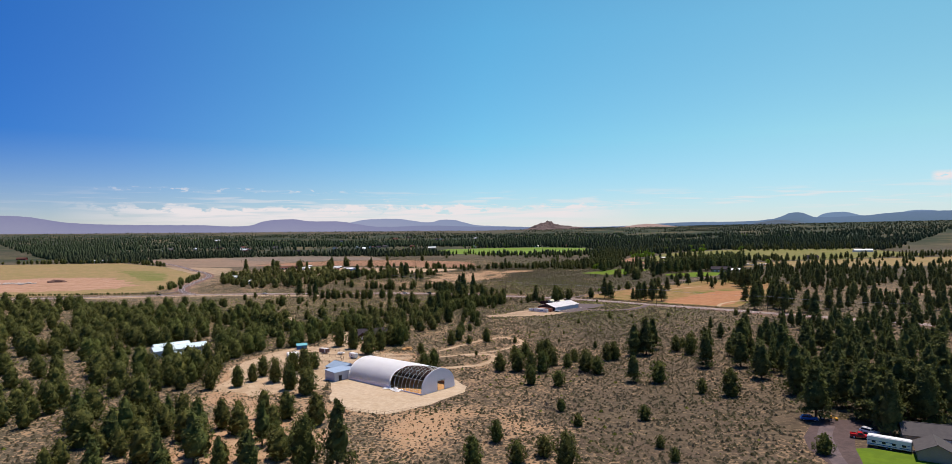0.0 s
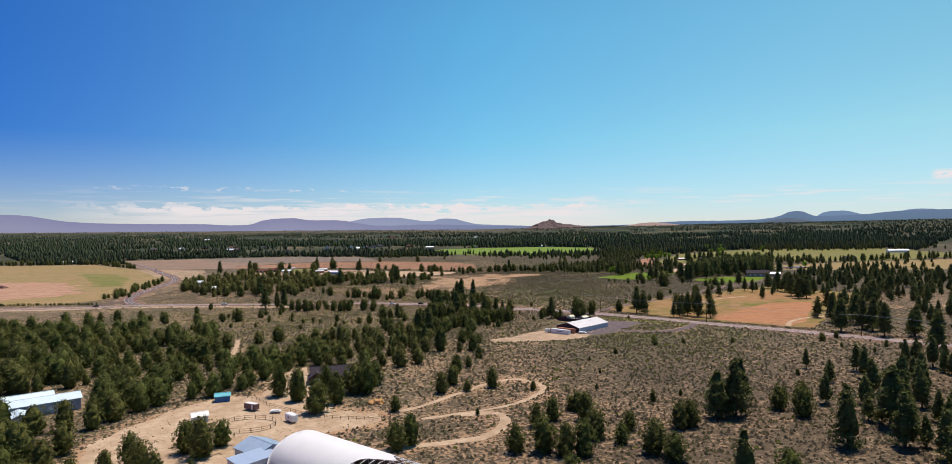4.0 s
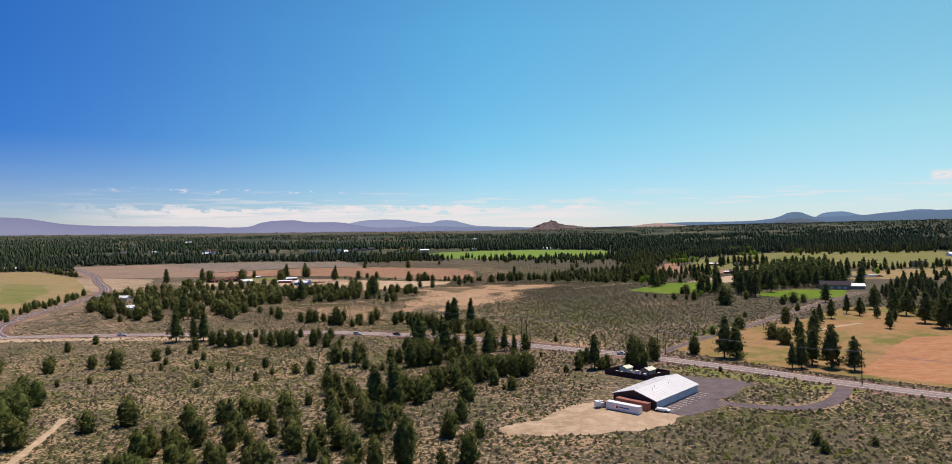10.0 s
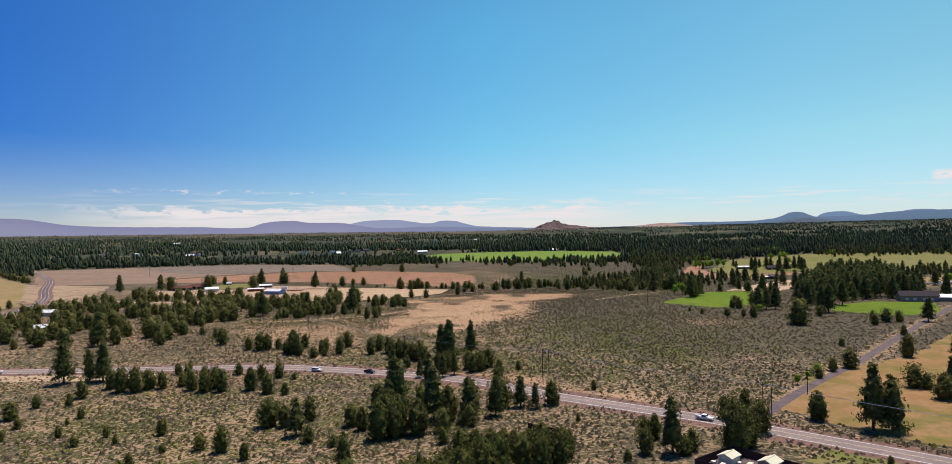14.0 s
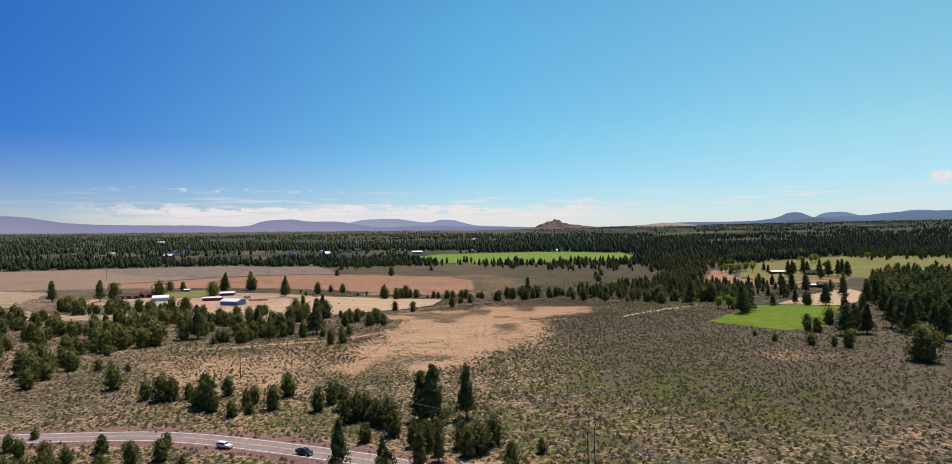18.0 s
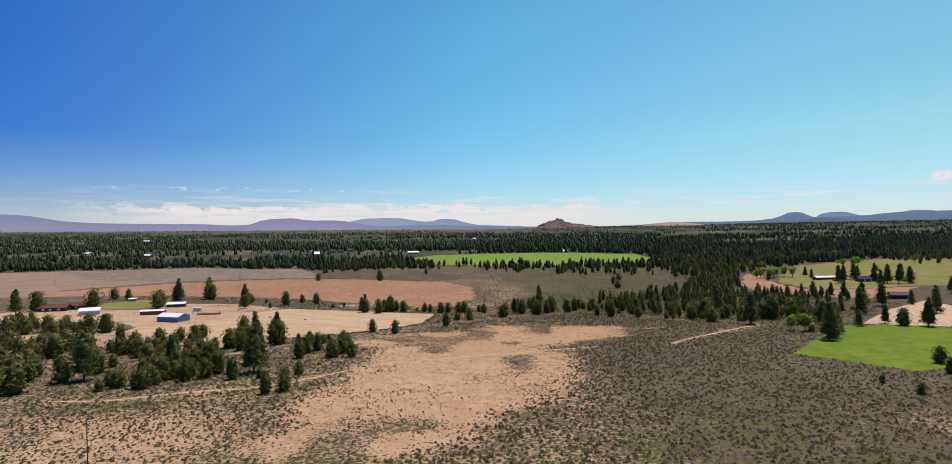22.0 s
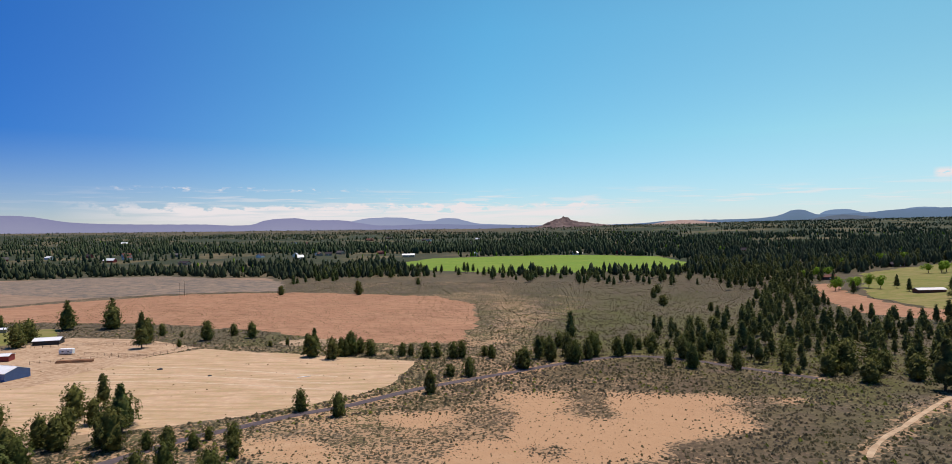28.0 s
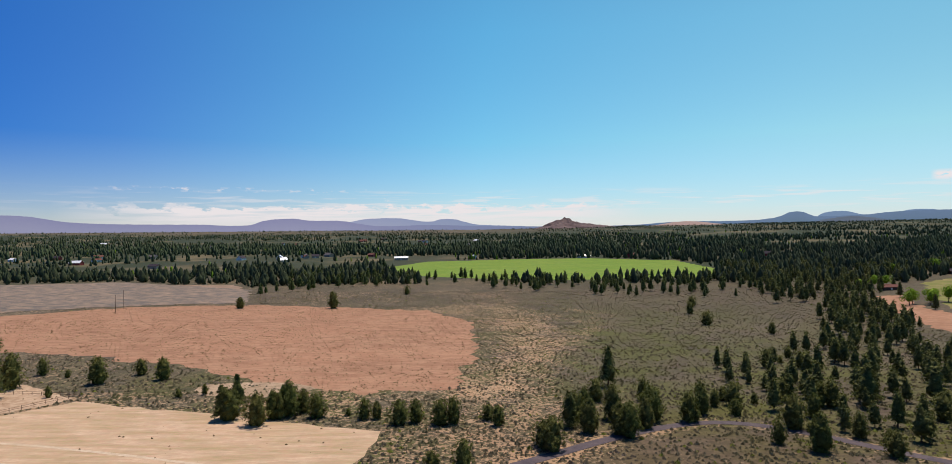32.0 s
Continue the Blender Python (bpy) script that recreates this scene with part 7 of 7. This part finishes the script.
post_fence("pasture_fence", [(90, 567), (104, 553), (122, 536), (146, 513), (188, 474), (230, 436)], 4.0, 1.3, "weathered post and rail fence beside the highway")
post_fence("arena_fence", [(-66, 262), (-60, 243), (-48, 226), (-33, 220), (-18, 229), (-5, 249), (-2, 260)], 3.2, 1.3, "low wire fence round the sand yard", thick=0.4)
post_fence("lane_fence", [(-93, 352), (-84, 346), (-76, 337), (-62, 327), (-50, 322), (-36, 320), (-28, 325)], 3.0, 1.3, "weathered wooden corral fence in a dirt yard")
post_fence("round_pen", [(-76 + 9.0 * math.cos(a * 0.3927), 314.8 + 7.4 * math.sin(a * 0.3927)) for a in range(16)], 3.0, 1.5, "round pen of weathered wooden rails", 3, True)
post_fence("corral_fence", [(-240, 1083), (-205, 1090), (-150, 1082), (-165, 1055), (-200, 1062)], 4.0, 1.5, "wooden corral fence in a farm yard")
post_fence("field_fence", [(-212, 1040), (-186, 1052), (-165, 1055)], 4.0, 1.5, "wooden rail fence beside the tan field")
post_fence("lawn_fence", [(212, 958), (240, 957), (266, 952)], 5.0, 1.3, "low wire fence along the lawn")
post_fence("junction_fence", [(-420, 664), (-372, 672), (-356, 700)], 6.0, 1.2, "low dark fence along the hay field")

# ---- farm buildings to the north ----
gabled("brown_ranch_house", (-327, 1078), 10, 20, 10, 3.0, 5.0, BROWN_WALL, RED_SHINGLE, "brown farm house with a red-brown roof", "house", [("front", a, 1.5, 1.2, 0.9) for a in (-6, -1, 5)], (("front", 2, 1, 2, 0),), 0.6)
gabled("ranch_wing", (-316, 1090), 10, 14, 9, 3.0, 5.4, BROWN_WALL, RED_SHINGLE, "red-roofed wing of the farm house", "house", [("front", 0, 1.5, 1.2, 0.9)], (), 0.6)
gabled("white_roof_barn", (-285, 1054), 25, 13, 9, 3.2, 5.0, LILAC_WALL, WHITE_METAL, "barn with a bright white metal roof", "barn", (), (("front", 0, 3, 2.8, 0),), 0.5)
gabled("red_long_shed", (-236, 1049), 12, 16, 6, 2.8, 3.6, RED_WALL, WHITE_METAL, "long red shed with a white roof", "shed", (), [("front", a, 1.6, 2.0, 0) for a in (-5, 0, 5)], 0.3)
gabled("blue_barn", (-204, 1013), -18, 17, 11, 3.6, 5.4, BARN_BLUE, WHITE_METAL, "blue metal barn with a white roof", "barn", (), (("front", 4, 3.4, 3.0, 0),), 0.5)
gabled("black_barn", (-241, 1096), 15, 13, 8, 2.6, 3.8, DOOR_DARK, WHITE_METAL, "dark open barn with a white roof", "barn", (), (("front", 0, 4, 2.2, 0),), 0.5)
gabled("green_lawn_shed", (-300, 1140), 10, 6, 4, 2.2, 3.0, TAN_WALL, WHITE_METAL, "small shed with a white roof on grass", "shed", (), (("front", 0, 1, 1.9, 0),), 0.3)
logs = thing("log_stack", (-193, 1044, ground_z(-193, 1044)), 10, "stack of brown cut logs in a farm yard", "logs")
for k in range(22):
    part("log", rod((-8.2 + 0.35 * (k % 3), (k % 8) * 0.42 - 1.5 + 0.2 * (k // 8), 0.24 + (k // 8) * 0.4), (8.0 - 0.3 * (k % 4), (k % 8) * 0.42 - 1.5 + 0.2 * (k // 8), 0.24 + (k // 8) * 0.4), 0.22, 0.18, 7), LOG_WOOD, logs)
heap = thing("dirt_heap", (-38, 341, ground_z(-38, 341) - 0.1), 0, "orange dirt heap with dead branches", "heap")
bm = bmesh.new()
bmesh.ops.create_icosphere(bm, subdivisions=3, radius=1)
for v in bm.verts:
    q = noise.noise(v.co * 1.7)
    v.co = Vector((v.co.x * 3.2 * (1 + 0.3 * q), v.co.y * 2.4 * (1 + 0.3 * q), max(-0.1, v.co.z * 1.7 * (1 + 0.5 * q))))
part("soil", bm, STRAW, heap)
for k in range(7):
    part("branch", rod((0.4 * k - 1.2, 0.2, 0.8), (0.8 * k - 2.6, 0.5 * math.sin(k), 2.6 + 0.3 * math.sin(2 * k)), 0.07, 0.02, 4), FENCE_WOOD, heap)

for x, y, size in ((-143, 1025, 0.9), (-115, 1011, 0.75)):
    stone = thing("dark_boulder", (x, y, ground_z(x, y)), 30 * size, "dark lava boulder lying on the tan field", "boulder", "boulders on the field")
    bm = bmesh.new()
    bmesh.ops.create_icosphere(bm, subdivisions=2, radius=size)
    for v in bm.verts:
        v.co = Vector((v.co.x * 1.3, v.co.y, v.co.z * 0.8)) * (1 + 0.35 * noise.noise(v.co * 1.3 + Vector((x, y, 0))))
    part("stone", bm, DOOR_DARK, stone)
pipe = thing("irrigation_pipe", (-74, 1007, ground_z(-74, 1007) + 0.14), 24, "loose white irrigation pipe on the tan field", "pipe")
part("tube", rod((-2.6, 0, 0), (2.6, 0, 0), 0.13, None, 8), WHITE_METAL, pipe)
part("coupling", rod((2.5, 0, 0), (2.8, 0, 0), 0.18, None, 8), STEEL, pipe)

# west of the side road
gabled("junction_house", (-338, 871), 5, 14, 9, 3.0, 4.8, LILAC_WALL, WHITE_METAL, "pale blue house with a white roof among trees", "house", [("front", a, 1.4, 1.2, 0.9) for a in (-4, 1)], (("front", 4, 1, 2, 0),), 0.5)
gabled("grove_house", (-287, 788), 20, 11, 8, 3.0, 4.6, LILAC_WALL, WHITE_METAL, "white-roofed house half hidden by junipers", "house", [("front", 0, 1.4, 1.2, 0.9)], (), 0.5)
gabled("far_field_barn", (-866, 1476), 5, 60, 14, 4.0, 6.0, WHITE_WALL, WHITE_METAL, "long white sheds at the edge of the far wood", "barn", (), (("front", 0, 5, 3, 0),), 0.5)

gabled("far_red_barn", (-1180, 1640), 10, 22, 11, 4.0, 6.5, RED_WALL, RED_SHINGLE, "large red barn before the far wood", "barn", (), (("front", 0, 5, 3.4, 0),), 0.6)
rng = np.random.default_rng(61)
rubble = thing("rock_pile", (-618, 848, ground_z(-618, 848)), 0, "pale broken rocks heaped in a dry field", "rocks")
for k in range(60):
    bm = bmesh.new()
    bmesh.ops.create_icosphere(bm, subdivisions=1, radius=rng.uniform(0.9, 2.4))
    x, y = rng.normal(0, 14), rng.normal(0, 6)
    for v in bm.verts:
        v.co = v.co * rng.uniform(0.7, 1.2)
    bmesh.ops.transform(bm, matrix=Matrix.Translation((x, y, ground_z(x - 618, y + 848) - ground_z(-618, 848) + 0.3)) @ Matrix.Diagonal((1.3, 1.0, 0.8, 1)), verts=bm.verts)
    part("rock", bm, PALE_ROCK, rubble)
mound = thing("soil_mound", (-577, 866, ground_z(-577, 866) - 0.2), 0, "reddish brown heap of dug soil in a dry field", "heap")
bm = bmesh.new()
bmesh.ops.create_icosphere(bm, subdivisions=3, radius=1)
for v in bm.verts:
    q = noise.noise(v.co * 1.9 + Vector((3, 1, 0)))
    v.co = Vector((v.co.x * 13 * (1 + 0.3 * q), v.co.y * 7 * (1 + 0.3 * q), max(-0.2, v.co.z * 4.0 * (1 + 0.5 * q))))
part("soil", bm, CINDER, mound)

# east of the highway
gabled("lawn_house", (329, 850), -20, 24, 12, 4.5, 7.5, TAN_WALL, DARK_SHINGLE, "large tan house with a dark hipped roof", "house", [("front", a, 1.8, 1.5, 1.0) for a in (-8, -3, 3, 8)], (("front", 0, 1.3, 2.2, 0),), 0.8, None, True)
gabled("lawn_house_garage", (347, 846), -20, 12, 10, 3.2, 5.0, TAN_WALL, WHITE_METAL, "pale garage beside the lawn house", "garage", (), (("front", 0, 4.5, 2.4, 0),), 0.5)
gabled("long_stable", (389, 1291), 0, 24, 8, 3.0, 4.4, RED_SHINGLE, GREY_METAL, "long stable with a pale roof on a meadow", "stable", (), [("front", a, 1.6, 2.0, 0) for a in (-8, -2, 4)], 0.6)
gabled("meadow_house", (418, 1253), -8, 30, 11, 3.2, 5.6, BROWN_WALL, DARK_SHINGLE, "long brown house on an olive meadow", "house", [("front", a, 1.6, 1.3, 0.9) for a in (-10, -4, 3, 9)], (("front", 0, 1.1, 2.1, 0),), 0.7, None, True)
gabled("paddock_barn", (339, 1095), -15, 13, 10, 3.6, 5.6, BROWN_WALL, GREY_SHINGLE, "dark barn with a grey shingle roof", "barn", (), (("front", 0, 4.0, 3.0, 0),), 0.6)
gabled("paddock_lean_to", (330, 1101), -15, 7, 6, 2.6, 3.4, BROWN_WALL, WHITE_METAL, "small white-roofed lean-to by the barn", "shed", (), (), 0.4)
gabled("willow_house", (376, 1425), 0, 14, 9, 3.2, 5.2, BROWN_WALL, RED_SHINGLE, "brown cottage below bright green trees", "house", [("front", 0, 1.5, 1.2, 0.9)], (), 0.6)
gabled("far_villa", (528, 1541), 0, 22, 10, 3.6, 6.0, BROWN_WALL, DARK_SHINGLE, "long brown house at the wood's edge", "house", [("front", a, 1.6, 1.3, 0.9) for a in (-6, 0, 6)], (), 0.7)
gabled("green_field_house", (193, 1990), 0, 22, 10, 3.6, 6.2, WHITE_WALL, WHITE_METAL, "white farm house beyond the green field", "house", [("front", a, 1.6, 1.3, 0.9) for a in (-6, 0, 6)], (), 0.6)
gabled("far_meadow_barn", (817, 1335), -10, 36, 12, 4.0, 6.5, WHITE_WALL, WHITE_METAL, "long white barn on the far meadow", "barn", (), (("front", 0, 5, 3, 0),), 0.5)
gabled("hill_house", (590, 1110), 0, 18, 11, 4.0, 7.5, TAN_WALL, DARK_SHINGLE, "house with a dark roof on the dry meadow", "house", [("front", a, 1.6, 1.3, 0.9) for a in (-5, 0, 5)], (), 0.7)
rng = np.random.default_rng(77)
for k in range(14):
    x, y = 404 + 52 * rng.uniform(0, 1), 962 + 20 * rng.uniform(0, 1)
    if k % 2:
        box_trailer("parked_trailer", (x, y), rng.uniform(-20, 20), rng.uniform(5, 8), 2.4, rng.uniform(2.4, 3.1), WHITE_CAR, "white trailer parked in a farm equipment yard")
    else:
        pickup((x, y), rng.uniform(0, 360), (WHITE_CAR, RED_CAR, BLACK_CAR)[k % 3], "vehicle parked in a farm equipment yard", k % 4 == 0, 0.06)
ROOFS = (WHITE_METAL, GREY_SHINGLE, RED_SHINGLE, DARK_SHINGLE)
for k in range(32):
    a, r = math.radians(rng.uniform(-34, 20)), rng.uniform(1500, 2700)
    x, y = r * math.sin(a), 400 + r * math.cos(a)
    if k < 14:
        x, y = rng.uniform(-1080, -180), rng.uniform(2010, 2200)
    elif k < 18:
        x, y = rng.uniform(-500, 50), rng.uniform(2760, 2950)
    if max(float(inside(x, y, GREEN_FIELD)), float(inside(x, y, GREY_FIELD)), float(inside(x, y, MID_FIELD))) > -30:
        continue
    gabled("far_house", (x, y), rng.uniform(0, 180), rng.uniform(14, 26), rng.uniform(9, 13), 4.5, rng.uniform(7, 9), (WHITE_WALL, TAN_WALL, RED_WALL)[k % 3], ROOFS[k % 4], "far house half hidden in the conifer wood", "house", [("front", 0, 2.0, 1.6, 1.2)], (), 0.6)

# ---- far hills ----
def far_hill(name, x, y, rx, ry, high, mat, label, sharp, seed):
    """A lone hill: a broad cone with gullies."""
    rings, sides, verts, faces = 14, 40, [], []
    for k in range(rings + 1):
        u = k / rings
        for j in range(sides):
            a = 6.2832 * j / sides
            gully = 1 + (0.32 if mat is BUTTE_SOIL else 0.16) * noise.noise(Vector((math.cos(a) * 2.2 + seed, math.sin(a) * 2.2, u * 2)))
            px, py = x + rx * u * gully * math.cos(a), y + ry * u * gully * math.sin(a)
            fall = max(0, 1 - u) ** sharp if sharp else max(0, 1 - u ** 1.8) ** 1.6
            lift = high * fall * (1 + (0.35 if mat is BUTTE_SOIL else 0.12) * noise.noise(Vector((px * 0.04, py * 0.04, seed))))
            verts.append((px, py, ground_z(px, py) + lift - (3 if k == rings else 0)))
    for k in range(rings):
        for j in range(sides):
            b = (j + 1) % sides
            faces.append((k * sides + j, (k + 1) * sides + j, (k + 1) * sides + b, k * sides + b))
    ob = new(name, mesh_of(name, verts, faces, mat))
    if mat is not BUTTE_SOIL:
        ob.data.shade_smooth()
    return tagged(ob, label, "hill", "", "structure")


far_hill("butte", 510, 4500, 185, 220, 58, BUTTE_SOIL, "steep brown rocky butte rising above far woods", 1.15, 1.0)
far_hill("butte_shoulder", 600, 4520, 260, 200, 28, BUTTE_SOIL, "low scrubby shoulder beside the butte", 1.3, 4.0)
far_hill("orange_hill", 1235, 4550, 230, 250, 23, ORANGE_HILL, "smooth bare orange hill on the horizon", 0, 2.0)
far_hill("dark_hill", 2110, 4400, 210, 250, 30, BLUE_HILL, "dark wooded cone hill on the horizon", 0, 3.0)
